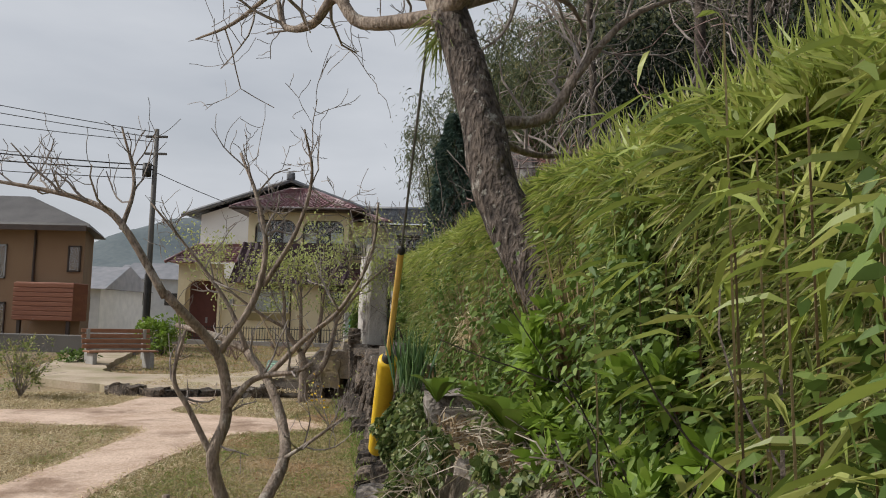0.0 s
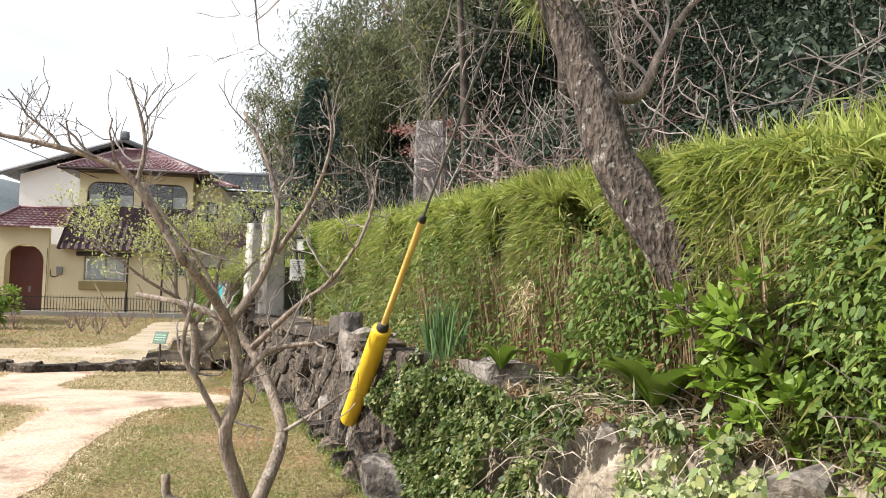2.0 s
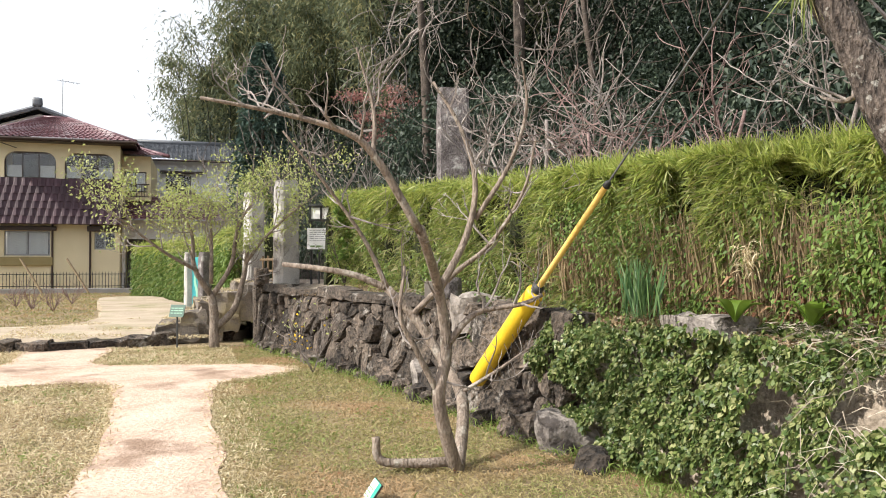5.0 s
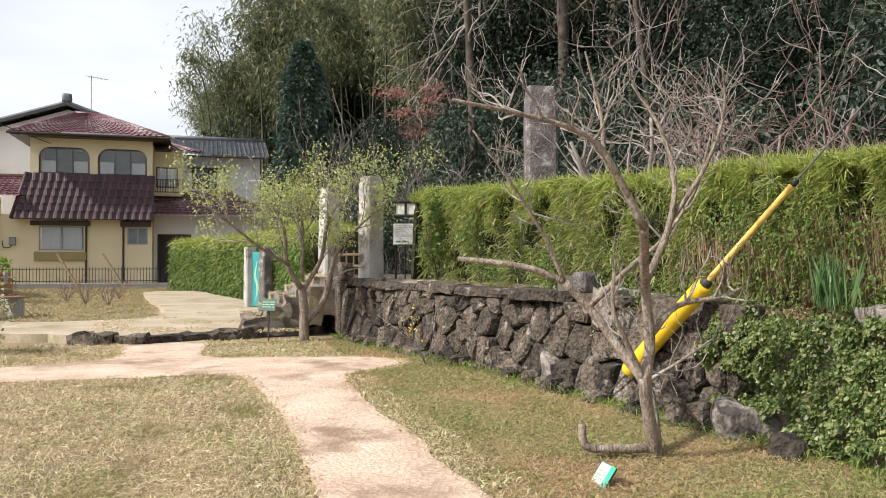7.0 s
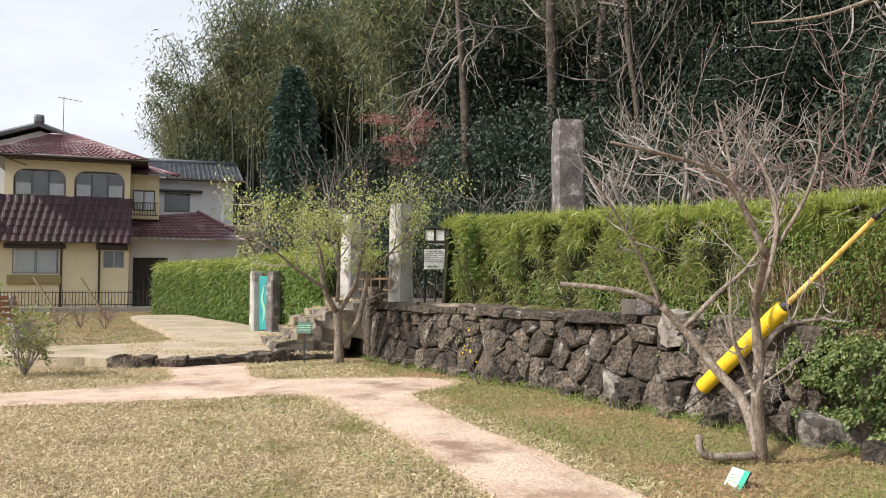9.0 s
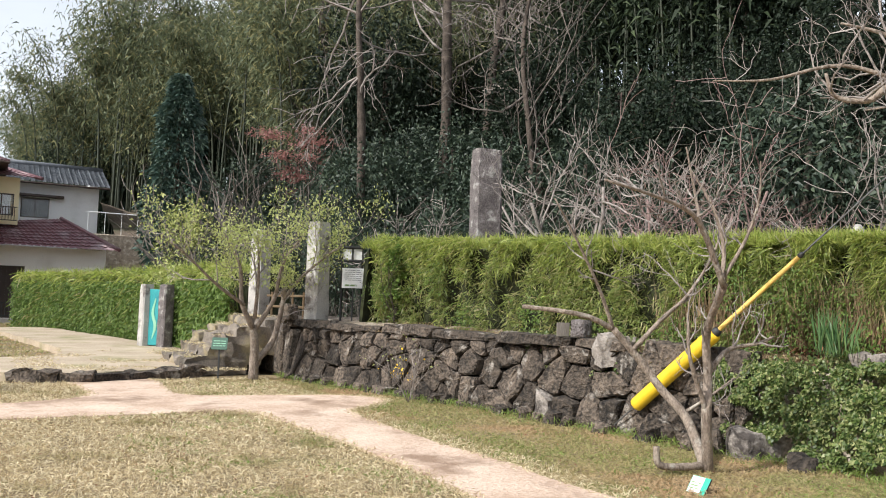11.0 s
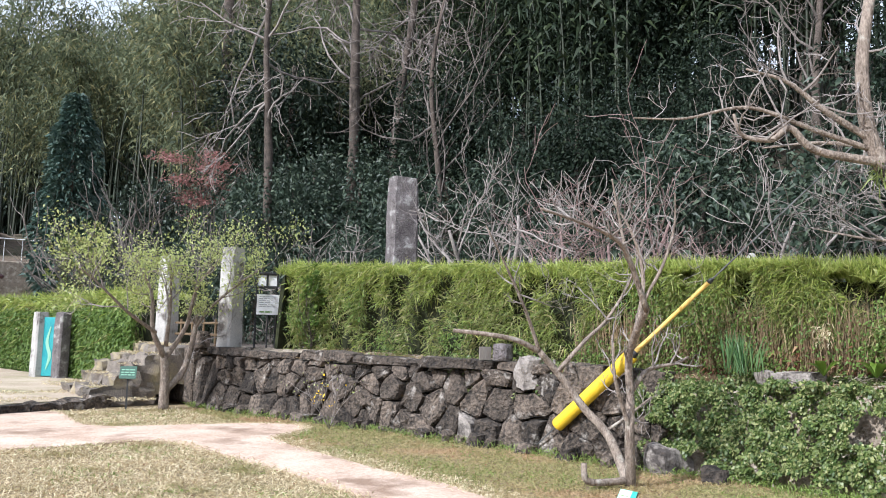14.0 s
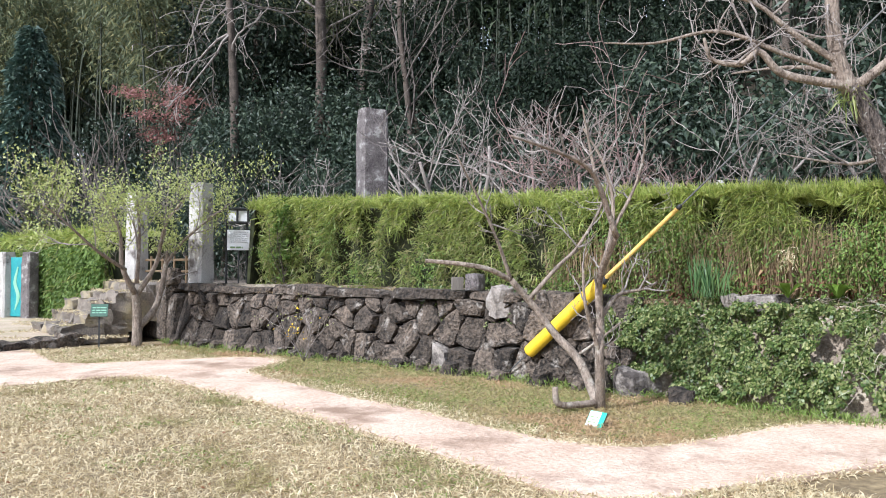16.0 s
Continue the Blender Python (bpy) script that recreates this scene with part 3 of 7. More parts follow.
# bank of soil between wall and hedge, and the plateau behind
def plateau():
    S = np.linspace(0, 1, 60)
    P, N, _ = at_line(WALL, S)
    rows = []
    for (x, y), (nx, ny) in zip(P, N):
        px, py = -nx, -ny
        lip = TOP - 0.13
        k = lean_at(y)
        prof = [(0.13, -0.05), (0.15 + k * lip * 0.5, lip * 0.5), (0.16 + k * (lip - 0.08), lip - 0.08), (0.25 + k * lip, lip), (max(0.75, 0.35 + k * lip), TOP), (3.2, TOP), (7.5, TOP + 0.1)]
        rows.append([(x + px * d, y + py * d, z) for d, z in prof])
    V, F = loft(rows, closed=False, caps=False)
    return noisy((V, F), 0.04, 3.0)


solo("bank", plateau(), BANK, "dark soil bank behind the old stone retaining wall", "bank", "structure", smooth=True)


# stone retaining wall, stone by stone
def cell_stone(corners, depth, seed, rng):
    """A flat-faced stone filling a many-cornered cell on a wall face: corners as (along, height)."""
    C = np.array(corners)
    mid = C.mean(axis=0)
    ring = []
    for a, b in zip(C, np.roll(C, -1, axis=0)):
        ring += [a * 0.88 + b * 0.10 + mid * 0.02, a * 0.5 + b * 0.5 + (mid - (a + b) / 2) * 0.02]
    ring = np.array(ring)
    ring = ring + rng.normal(size=ring.shape) * 0.009
    slope = rng.normal(size=2) * 0.10
    out = []
    for shrink, d in ((0.98, 0.12), (0.98, 0.0), (0.95, -0.75 * depth), (0.80, -depth)):
        R = mid + (ring - mid) * shrink
        out.append([(u, z, d + ((u - mid[0]) * slope[0] + (z - mid[1]) * slope[1] + rng.normal() * 0.009) * (d < 0)) for u, z in R])
    V, F = loft(out, caps=False)
    V = np.vstack([V, [(mid[0], mid[1], -depth * (0.9 + 0.35 * rng.random()))]])
    n = len(ring)
    F += [(3 * n + i, 3 * n + (i + 1) % n, len(V) - 1) for i in range(n)]
    return V, F


def clipped(poly, p, n):
    """The part of a polygon on the side of p to which n does not point."""
    out = []
    for a, b in zip(poly, np.roll(poly, -1, axis=0)):
        da, db = np.dot(a - p, n), np.dot(b - p, n)
        if da <= 0:
            out.append(a)
        if da * db < 0:
            out.append(a + (b - a) * da / (da - db))
    return np.array(out).reshape(-1, 2)


wall_thing = thing("stone_wall", (-0.86, 8.2, 0), "old dry-stone retaining wall of large lichened dark boulders", "wall", kind="structure")
wr = np.random.default_rng(11)
_, _, WALL_LEN = at_line(WALL, np.array([0.0]))


def on_wall(u, z, d):
    """World place of (metres along, height, depth into the bank); the face leans back."""
    P, N, _ = at_line(WALL, np.asarray(u) / WALL_LEN)
    k = (np.asarray(d) + np.interp(P[..., 1], (3.0, 4.2, 6.4), (0.30, 0.22, 0.16)) * np.asarray(z))[..., None]
    return np.concatenate([P - N * k, np.asarray(z)[..., None]], -1)


def wall_stones():
    """Fitted stones of mixed size, each one the ground nearest to its own heart."""
    made, hearts = [], []
    u = 9.3
    while u < WALL_LEN + 0.2:
        w = wr.uniform(0.15, 0.44)
        rows = int(wr.choice([2, 3, 3, 4, 4] if u < 13 else [2, 3, 3, 1]))
        for r in range(rows):
            hearts.append((u + wr.uniform(-0.12, 0.12), (r + 0.5 + wr.uniform(-0.3, 0.3)) / rows * 1.0))
        u += w
    H = np.array(hearts)
    for i, h in enumerate(H):
        lid = 1.0 + 0.03 * wr.normal() if h[0] < 10.6 else 0.86 + 0.015 * wr.normal()
        cell = np.array([(max(9.2, h[0] - 0.8), -0.06), (min(WALL_LEN, h[0] + 0.8), -0.06), (min(WALL_LEN, h[0] + 0.8), lid), (max(9.2, h[0] - 0.8), lid)])
        for o in H[np.linalg.norm(H - h, axis=1) < 1.4]:
            if not np.allclose(o, h) and len(cell) > 2:
                cell = clipped(cell, (o + h) / 2, o - h)
        if len(cell) > 2 and np.ptp(cell[:, 0]) > 0.08 and np.ptp(cell[:, 1]) > 0.06:
            made.append((cell, wr.uniform(0.025, 0.12)))
    # long flat coping slabs over the far half
    u = 10.6
    while u < WALL_LEN - 0.2:
        e = min(u + wr.uniform(0.5, 1.5), WALL_LEN)
        t = 0.98 + wr.normal() * 0.018
        made.append(([(u, 0.85 + wr.normal() * 0.012), ((u + e) / 2, 0.845), (e, 0.85 + wr.normal() * 0.012), (e, t), ((u + e) / 2, t + wr.normal() * 0.02), (u, t + wr.normal() * 0.015)], wr.uniform(0.09, 0.17)))
        u = e
    # loose stones at the foot
    u = 9.4
    while u < WALL_LEN - 0.5:
        w = wr.uniform(0.12, 0.3)
        made.append(([(u, -0.05), (u + w, -0.05), (u + w * 0.9, wr.uniform(0.05, 0.15)), (u + 0.02, wr.uniform(0.05, 0.15))], wr.uniform(0.14, 0.24)))
        u += w + abs(wr.normal()) * 0.2
    return made


for k, (corners, depth) in enumerate(wall_stones()):
    V, F = cell_stone(corners, depth, k, wr)
    um = np.mean([c[0] for c in corners])
    W = on_wall(V[:, 0], V[:, 1], V[:, 2])
    pale = any(abs(um - c) < 0.16 for c in (11.9,)) and 0.12 < np.mean([c[1] for c in corners]) < 0.5
    part("stone", (W, F), PALE_STONE if pale else STONE, wall_thing)

# ledge stones on the ivy bank
for at, size, seed, mt in (((-0.12, 4.92, 0.92), (0.52, 0.24, 0.15), 3, PALE_STONE), ((0.05, 3.5, 0.82), (0.15, 0.11, 0.07), 5, PALE_STONE), ((0.30, 2.7, 0.81), (0.19, 0.13, 0.07), 8, PALE_STONE),
                           ((-0.60, 7.72, 0.84), (0.42, 0.32, 0.36), 9, PALE_STONE), ((-0.55, 5.9, 0.10), (0.34, 0.24, 0.24), 12, PALE_STONE), ((-0.62, 6.3, 0.08), (0.3, 0.26, 0.2), 14, STONE), ((-0.58, 5.4, 0.05), (0.26, 0.2, 0.14), 17, STONE)):
    g = block(-size[0] / 2, size[0] / 2, -size[1] / 2, size[1] / 2, -size[2] / 2, size[2] / 2, seed, 5, 0.09, 0.12)
    solo("boulder", turned(g, at, 70 + seed * 9), mt, "weathered pinkish-grey boulder on the overgrown bank", "boulder")

# kerb of low stones, and steps up to the gate
kerb = thing("stone_kerb", (-4.3, 14.3, 0), "low kerb of dark rough stones edging the terrace", "kerb", kind="structure")
KERB = [(-6.3, 14.15), (-5.4, 13.85), (-4.3, 14.2), (-3.3, 14.75), (-2.7, 15.0)]
u, i = 0.0, 0
KL = at_line(KERB, np.array([0.0]))[2]
while u < KL:
    w = wr.uniform(0.22, 0.6)
    P, N, _ = at_line(KERB, np.array([min(1, (u + w / 2) / KL)]))
    g = block(-w / 2, w / 2, -0.14, 0.14, 0, wr.uniform(0.14, 0.21), i, 4, 0.07, 0.1)
    part("stone", turned(g, (P[0][0], P[0][1], -0.02), math.degrees(math.atan2(-N[0][0], N[0][1]))), STONE, kerb)
    u += w - 0.02
    i += 1
steps = thing("stone_steps", (-2.8, 15.3, 0), "worn stone steps with dry grass rising to the gate", "steps", kind="structure")
for i in range(5):
    x0 = -3.75 + i * 0.32
    for j, (ya, yb) in enumerate(((14.55, 15.2), (15.22, 15.95), (15.97, 16.6))):
        sx, sz = wr.normal() * 0.07, wr.normal() * 0.022
        g = block(x0 + sx, x0 + sx + 0.66 + 0.1 * (i == 4), ya + 0.04 * i, yb + 0.04 * i, 0.0 + (i > 0) * 0.17 * (i - 1), 0.13 + 0.172 * (i + 1) + sz, i * 3 + j, 5, 0.085, 0.10)
        part("step_stone", g, STEP_STONE, steps)
part("landing", noisy(join(box(-2.2, 0.4, 14.3, 16.6, 0.0, 0.99, 0.05)), 0.05, 3), STONE, steps, "trodden stony landing between the gate posts")


# ---- gate, monolith, markers ----
def post(name, at, size, deg, seed, material, label, top=0.05, parent=None):
    """A squared stone post with worn edges and an uneven top."""
    w, d, h = size
    rings = []
    for k in range(9):
        z = h * k / 8
        s = 1.0 - 0.04 * k / 8
        if k == 8:
            s *= 0.9
        a, b, c = w / 2 * s, d / 2 * s, 0.12 * min(w, d)
        zz = z - (top * 0.2 if k == 8 else (top * 0.6 if k == 7 else 0))
        rings.append([(-a + c, -b, zz), (0, -b, zz), (a - c, -b, zz), (a, -b + c, zz), (a, 0, zz), (a, b - c, zz), (a - c, b, zz), (0, b, zz), (-a + c, b, zz), (-a, b - c, zz), (-a, 0, zz), (-a, -b + c, zz)])
    g = noisy(loft(rings), min(w, d) * 0.05, 6.0, seed)
    g = turned(g, at, deg)
    return part(name, g, material, parent, label) if parent else solo(name, g, material, label, "stone post")


post("monolith", (0.62, 12.3, 1.0), (0.50, 0.36, 2.98), -12, 1, DARK_GRANITE, "tall squared granite monolith with lichened edges behind the hedge")
post("gate_post", (-1.72, 13.95, 0.98), (0.36, 0.30, 1.70), 25, 2, GRANITE, "weathered granite gate post at the top of the steps")
post("gate_post", (-2.12, 15.95, 0.98), (0.33, 0.30, 1.66), 25, 3, GRANITE, "slim weathered granite gate post beside the hedge")
gate = thing("low_gate", (-1.8, 14.9, 0.98), "low yellowish bamboo rail gate between stone posts", "gate")
for z in (1.18, 1.38):
    part("rail", tube([(-1.75, 14.2, z), (-2.0, 15.8, z)], 0.022), STALKS, gate)
for y in (14.4, 14.8, 15.2, 15.6):
    part("upright", tube([(-1.76 - 0.15 * (y - 14.2), y, 0.98), (-1.76 - 0.15 * (y - 14.2), y, 1.45)], 0.02), STALKS, gate)
stump = solo("short_post", turned(block(-0.11, 0.11, -0.11, 0.11, 0, 0.3, 4, 3, 0.02), (-2.1, 14.2, 0.95), 10), STONE, "short dark stone bollard on the wall corner", "stone post", smooth=True)

# painted marker between two rough pillars
for (x, y, h, d, s) in ((-3.3, 20.9, 1.55, 10, 5), (-2.97, 20.3, 1.55, 20, 6)):
    post("rough_pillar", (x, y, 0.1), (0.27, 0.3, h - 0.05), d, s, GRANITE if s == 5 else DARK_GRANITE, "rough-hewn granite pillar holding a painted panel" if s == 5 else "dark-faced rough granite pillar beside a painted panel", 0.12)
panel = thing("painted_panel", (-3.17, 20.62, 0.1), "turquoise panel painted with a pale yellow-green figure", "panel")
g = box(-0.2, 0.2, -0.02, 0.02, 0.05, 1.36, 0.008)
part("board", turned(g, (-3.15, 20.62, 0.1), -58), TURQUOISE, panel)
swirl = tube(bent([(-0.04, -0.03, 0.2), (0.05, -0.03, 0.5), (-0.05, -0.03, 0.8), (0.03, -0.03, 1.15)], 6), np.interp(np.linspace(0, 3, 19), (0, 1, 2, 3), (0.015, 0.055, 0.05, 0.02)), 6)
swirl = (swirl[0] * np.array((1, 0.25, 1)) + np.array((0, -0.018, 0)), swirl[1])
part("painted_figure", turned(swirl, (-3.15, 20.62, 0.1), -58), PALE_GREEN, panel, "pale yellow-green painted swirl")


def bars(x0, x1, z0, z1, rows, y, seed, h=0.35):
    r = np.random.default_rng(seed)
    gs = []
    for i in range(rows):
        z = z1 - (z1 - z0) * (i + 0.5) / rows
        hh = (z1 - z0) / rows * h / 2
        x = x0
        while x < x1 - 0.01:
            w = r.uniform(0.03, 0.09)
            gs.append(box(x, min(x1, x + w), y - 0.002, y, z - hh, z + hh))
            x += w + 0.014
    return join(*gs)


# notice on a wire fence, lantern behind it
notice = thing("notice_board", (-1.25, 13.5, 0.95), "white notice sheet with lines of writing on a post", "notice")
NP, ND = (-1.25, 13.5, 0), -22
part("sheet", turned(box(-0.19, 0.19, -0.006, 0.006, 1.54, 1.88, 0.003), NP, ND), PAPER, notice)
part("writing", turned(bars(-0.15, 0.14, 1.66, 1.86, 6, -0.009, 3, 0.2), NP, ND), INK, notice, "rows of grey writing too small to read")
part("picture", turned(bars(-0.14, 0.06, 1.565, 1.61, 1, -0.009, 5, 0.6), NP, ND), OLIVE_INK, notice, "small green drawing")
part("post", turned(tube([(0, 0.02, 0.9), (0, 0.02, 1.9)], 0.014), NP, ND), BLACK, notice)
lantern = thing("lamp_box", (-1.17, 13.75, 0.95), "black framed lamp box with two white panes on a post", "lantern")
LP, LD = (-1.17, 13.75, -0.02), -22
part("frame", turned(join(box(-0.19, 0.19, -0.07, 0.07, 2.02, 2.05, 0.01), box(-0.21, 0.21, -0.09, 0.09, 2.25, 2.29, 0.012), *[box(x - 0.012, x + 0.012, -0.07, 0.07, 2.04, 2.26) for x in (-0.178, 0, 0.178)]), LP, LD), BLACK, lantern)
for x in (-0.09, 0.09):
    part("pane", turned(box(x - 0.07, x + 0.07, -0.055, -0.045, 2.06, 2.24), LP, LD), PAPER, lantern)
for x in (-0.17, 0.17):
    part("post", turned(tube([(x, 0, 0.95), (x, 0, 2.03)], 0.02), LP, LD), BLACK, lantern)

# small stone lantern stump on the wall with a label
mk = thing("boundary_stone", (-0.72, 8.1, 1.0), "squat square stone marker with a small label", "stone marker")
part("block", turned(block(-0.09, 0.09, -0.09, 0.09, 0, 0.2, 6, 3, 0.012, 0.1), (-0.74, 8.12, 0.98), 15), DARK_GRANITE, mk, smooth=True)
part("plate", turned(join(box(-0.075, 0.075, -0.012, 0.012, 0.0, 0.16, 0.004)), (-0.86, 8.3, 0.98), -20), WEATHERED, mk, "small weathered plate")

# labels on sticks
def stick_sign(name, at, deg, tilt, w, h, z, face, label, white=False):
    s = thing(name, at, label, "plant label")
    part("stake", turned(box(-0.012, 0.012, -0.008, 0.008, 0, z), at, deg), BLACK, s)
    plate = turned(box(-w / 2, w / 2, -0.006, 0.006, -h / 2, h / 2, 0.003), (0, 0, 0), 0, tilt)
    part("plate", turned(plate, (at[0], at[1], at[2] + z), deg), BLACK if white else face, s)
    if white:
        gf = turned(box(-w * 0.49, w * 0.49, -0.0078, -0.0062, -h * 0.49, h * 0.49), (0, 0, 0), 0, tilt)
        part("sheet", turned(gf, (at[0], at[1], at[2] + z), deg), face, s, "green printed face")
        bw = turned(box(-w * 0.46, w * 0.2, -0.0095, -0.0082, -h * 0.46, h * 0.46), (0, 0, 0), 0, tilt)
        part("paper", turned(bw, (at[0], at[1], at[2] + z), deg), PAPER, s, "white printed sheet")
        tb = turned(bars(-w * 0.4, w * 0.1, -h * 0.3, h * 0.2, 3, -0.0105, 2), (0, 0, 0), 0, tilt)
        part("writing", turned(tb, (at[0], at[1], at[2] + z), deg), OLIVE_INK, s)
    else:
        tb = turned(bars(-w * 0.4, w * 0.4, -h * 0.3, h * 0.3, 3, -0.009, 2), (0, 0, 0), 0, tilt)
        part("writing", turned(tb, (at[0], at[1], at[2] + z), deg), PALE_GREEN, s)


stick_sign("plant_label", (-2.12, 5.12, 0), -90, -35, 0.17, 0.14, 0.04, SIGN_GREEN, "green plant label with a white sheet, tilted on a short stake", True)
stick_sign("plant_label", (-3.4, 13.75, 0), -30, -20, 0.25, 0.2, 0.58, SIGN_DARK, "dark green plant label on a thin black stake")


# ---- yellow guy-wire guard ----
PB, PM, PT = Vector((-0.785, 7.176, 0.321)), Vector((-0.615, 6.27, 1.112)), Vector((-0.457, 5.449, 1.865))
guard = thing("guy_wire_guard", PB, "yellow plastic guard on a slanting steel guy wire against the wall", "guy wire guard")
ax = (PT - PB).normalized()


def along(a, b, n=2):
    return [tuple(a + (b - a) * i / (n - 1)) for i in range(n)]


part("lower_sleeve", tube([PB + ax * d for d in (0, 0.01, 0.03, 1.17, 1.19, 1.2)], [0.062, 0.071, 0.073, 0.073, 0.07, 0.05], 18), YELLOW, guard, "thick glossy yellow plastic sleeve", True)
part("collar", tube([PB + ax * d for d in (1.18, 1.19, 1.24, 1.26)], [0.042, 0.048, 0.042, 0.026], 14), BLACK, guard, "black rubber collar", True)
part("upper_sleeve", tube([PB + ax * d for d in (1.2, 1.25, 2.28, 2.3)], [0.021, 0.023, 0.021, 0.017], 12), FADED_YELLOW, guard, "thin faded yellow tube", True)
part("cap", tube([PB + ax * d for d in (2.28, 2.285, 2.32, 2.335)], [0.02, 0.025, 0.023, 0.012], 12), BLACK, guard, smooth=True)
part("wire", tube([PB + ax * d for d in (-0.35, 4.0, 9.5)], 0.008, 6), WIRE, guard, "twisted steel guy wire")


# ---- hedges ----
def limb_line(a, b):
    return np.array([a, (np.array(a) + np.array(b)) / 2, b]), np.array((0.004, 0.003, 0.002))



def hedge(name, line, lo, hi, thick, label, n_face, n_top, n_stem, n_broad, size, seed, near=None, jag=1.0):
    """A clipped hedge along a plan line (x, y of its face): dark solid core inside, blades outside."""
    r = np.random.default_rng(seed)
    h = thing(name, (line[0][0], line[0][1], lo), label, "hedge")
    S = np.linspace(0, 1, 80)
    P, N, Lh = at_line(line, S)
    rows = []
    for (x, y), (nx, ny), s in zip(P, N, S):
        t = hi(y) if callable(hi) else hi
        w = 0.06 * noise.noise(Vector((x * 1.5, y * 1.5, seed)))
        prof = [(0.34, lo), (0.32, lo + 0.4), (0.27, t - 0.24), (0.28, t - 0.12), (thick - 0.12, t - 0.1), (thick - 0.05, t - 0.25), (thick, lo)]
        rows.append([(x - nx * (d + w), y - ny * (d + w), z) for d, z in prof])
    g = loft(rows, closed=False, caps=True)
    # Solid core whose colour carries the dark of the gaps in the foliage.
    part("gap_shade_core", noisy(g, 0.04, 4, seed), CORE, h, "solid filler inside the hedge, near-black for the shade between leaves")

    def spots(n, pull=1.0):
        s = r.random(n)
        if near is not None:
            k = r.random(n) < 0.55
            s = np.where(k, near[0] + (near[1] - near[0]) * r.random(n), s)
        P, N, _ = at_line(line, s)
        t = hi(P[:, 1]) if callable(hi) else np.full(n, hi)
        return P, N, t

    # front face
    P, N, t = spots(n_face)
    z = lo + (t - lo) * (1 - r.random(n_face) ** 1.35)
    bulge = 0.05 * np.array([noise.noise(Vector((x * 2.5, y * 2.5, q * 2.5))) for (x, y), q in zip(P, z)])
    gap = np.array([noise.noise(Vector((x * 1.1, y * 3.4, q * 1.6 + seed))) + 0.5 * noise.noise(Vector((x * 3, y * 8, q * 4))) for (x, y), q in zip(P, z)])
    d = 0.16 * r.random(n_face) ** 1.4 - bulge * 1.8 + 0.16 * (gap < -0.06)
    B = np.stack([P[:, 0] - N[:, 0] * d, P[:, 1] - N[:, 1] * d, z], -1)
    D = np.stack([N[:, 0], N[:, 1], np.zeros(n_face)], -1) * 0.8 + r.normal(size=(n_face, 3)) * 1.15 + np.array((0, 0, 0.2))
    F3 = np.stack([N[:, 0], N[:, 1], np.full(n_face, 0.6)], -1)
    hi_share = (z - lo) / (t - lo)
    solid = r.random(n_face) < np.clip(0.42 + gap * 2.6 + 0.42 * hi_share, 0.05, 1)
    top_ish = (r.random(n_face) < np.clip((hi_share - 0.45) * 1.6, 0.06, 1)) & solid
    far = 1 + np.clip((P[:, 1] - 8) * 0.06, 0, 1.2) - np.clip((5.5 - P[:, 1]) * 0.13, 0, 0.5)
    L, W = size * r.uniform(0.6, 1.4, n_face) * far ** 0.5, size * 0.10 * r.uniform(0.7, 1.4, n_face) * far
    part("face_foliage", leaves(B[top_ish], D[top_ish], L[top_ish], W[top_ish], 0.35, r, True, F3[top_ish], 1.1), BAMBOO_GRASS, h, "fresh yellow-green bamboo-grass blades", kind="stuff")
    # The lower blades take the copy with shade in its colour.
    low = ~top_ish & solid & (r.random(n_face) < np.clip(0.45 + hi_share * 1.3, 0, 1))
    part("lower_foliage", leaves(B[low], D[low], L[low], W[low], 0.35, r, True, F3[low], 1.2), UNDER_GRASS, h, "lower blades in a duller, shade-toned green", kind="stuff")
    # clipped top
    P, N, t = spots(n_top)
    d = thick * r.random(n_top) ** 1.3
    tuft = 0.085 * np.array([noise.noise(Vector((x * 5, y * 5, q * 5))) for (x, y), q in zip(P, d)])
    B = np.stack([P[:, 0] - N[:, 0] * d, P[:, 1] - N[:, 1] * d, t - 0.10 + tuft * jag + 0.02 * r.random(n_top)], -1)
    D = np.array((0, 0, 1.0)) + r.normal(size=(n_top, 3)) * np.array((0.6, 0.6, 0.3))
    part("top_foliage", leaves(B, D, size * r.uniform(0.5, 1.5, n_top), size * 0.085 * r.uniform(0.7, 1.4, n_top), 0.12, r), HEDGE_TIP, h, "clipped bamboo-grass tips, coloured brighter for sunlight", kind="stuff")
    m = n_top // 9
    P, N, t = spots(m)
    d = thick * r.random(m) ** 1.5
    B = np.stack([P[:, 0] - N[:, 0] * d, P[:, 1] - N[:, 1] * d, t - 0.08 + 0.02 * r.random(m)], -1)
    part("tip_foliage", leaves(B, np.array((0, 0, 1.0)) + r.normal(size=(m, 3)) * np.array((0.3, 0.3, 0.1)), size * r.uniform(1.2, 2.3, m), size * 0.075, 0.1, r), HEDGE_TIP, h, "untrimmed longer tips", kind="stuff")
    # bare stems in the lower half
    if n_stem:
        P, N, t = spots(n_stem)
        keep = (P[:, 1] > 2.9) & (P[:, 1] < 7.4)
        P, N, t = P[keep], N[keep], t[keep]
        n_stem = len(P)
        d = -0.05 + 0.12 * r.random(n_stem)
        z0 = lo + 0.02 + 0.2 * r.random(n_stem) ** 1.5
        B = np.stack([P[:, 0] - N[:, 0] * d, P[:, 1] - N[:, 1] * d, z0], -1)
        D = np.array((0, 0, 1.0)) + r.normal(size=(n_stem, 3)) * 0.13
        part("stem_layer", leaves(B, D, r.uniform(0.25, 0.75, n_stem), 0.009 * r.uniform(0.6, 1.3, n_stem), 0.02, r), STALKS, h, "thin dry straw-coloured stems", kind="stuff")
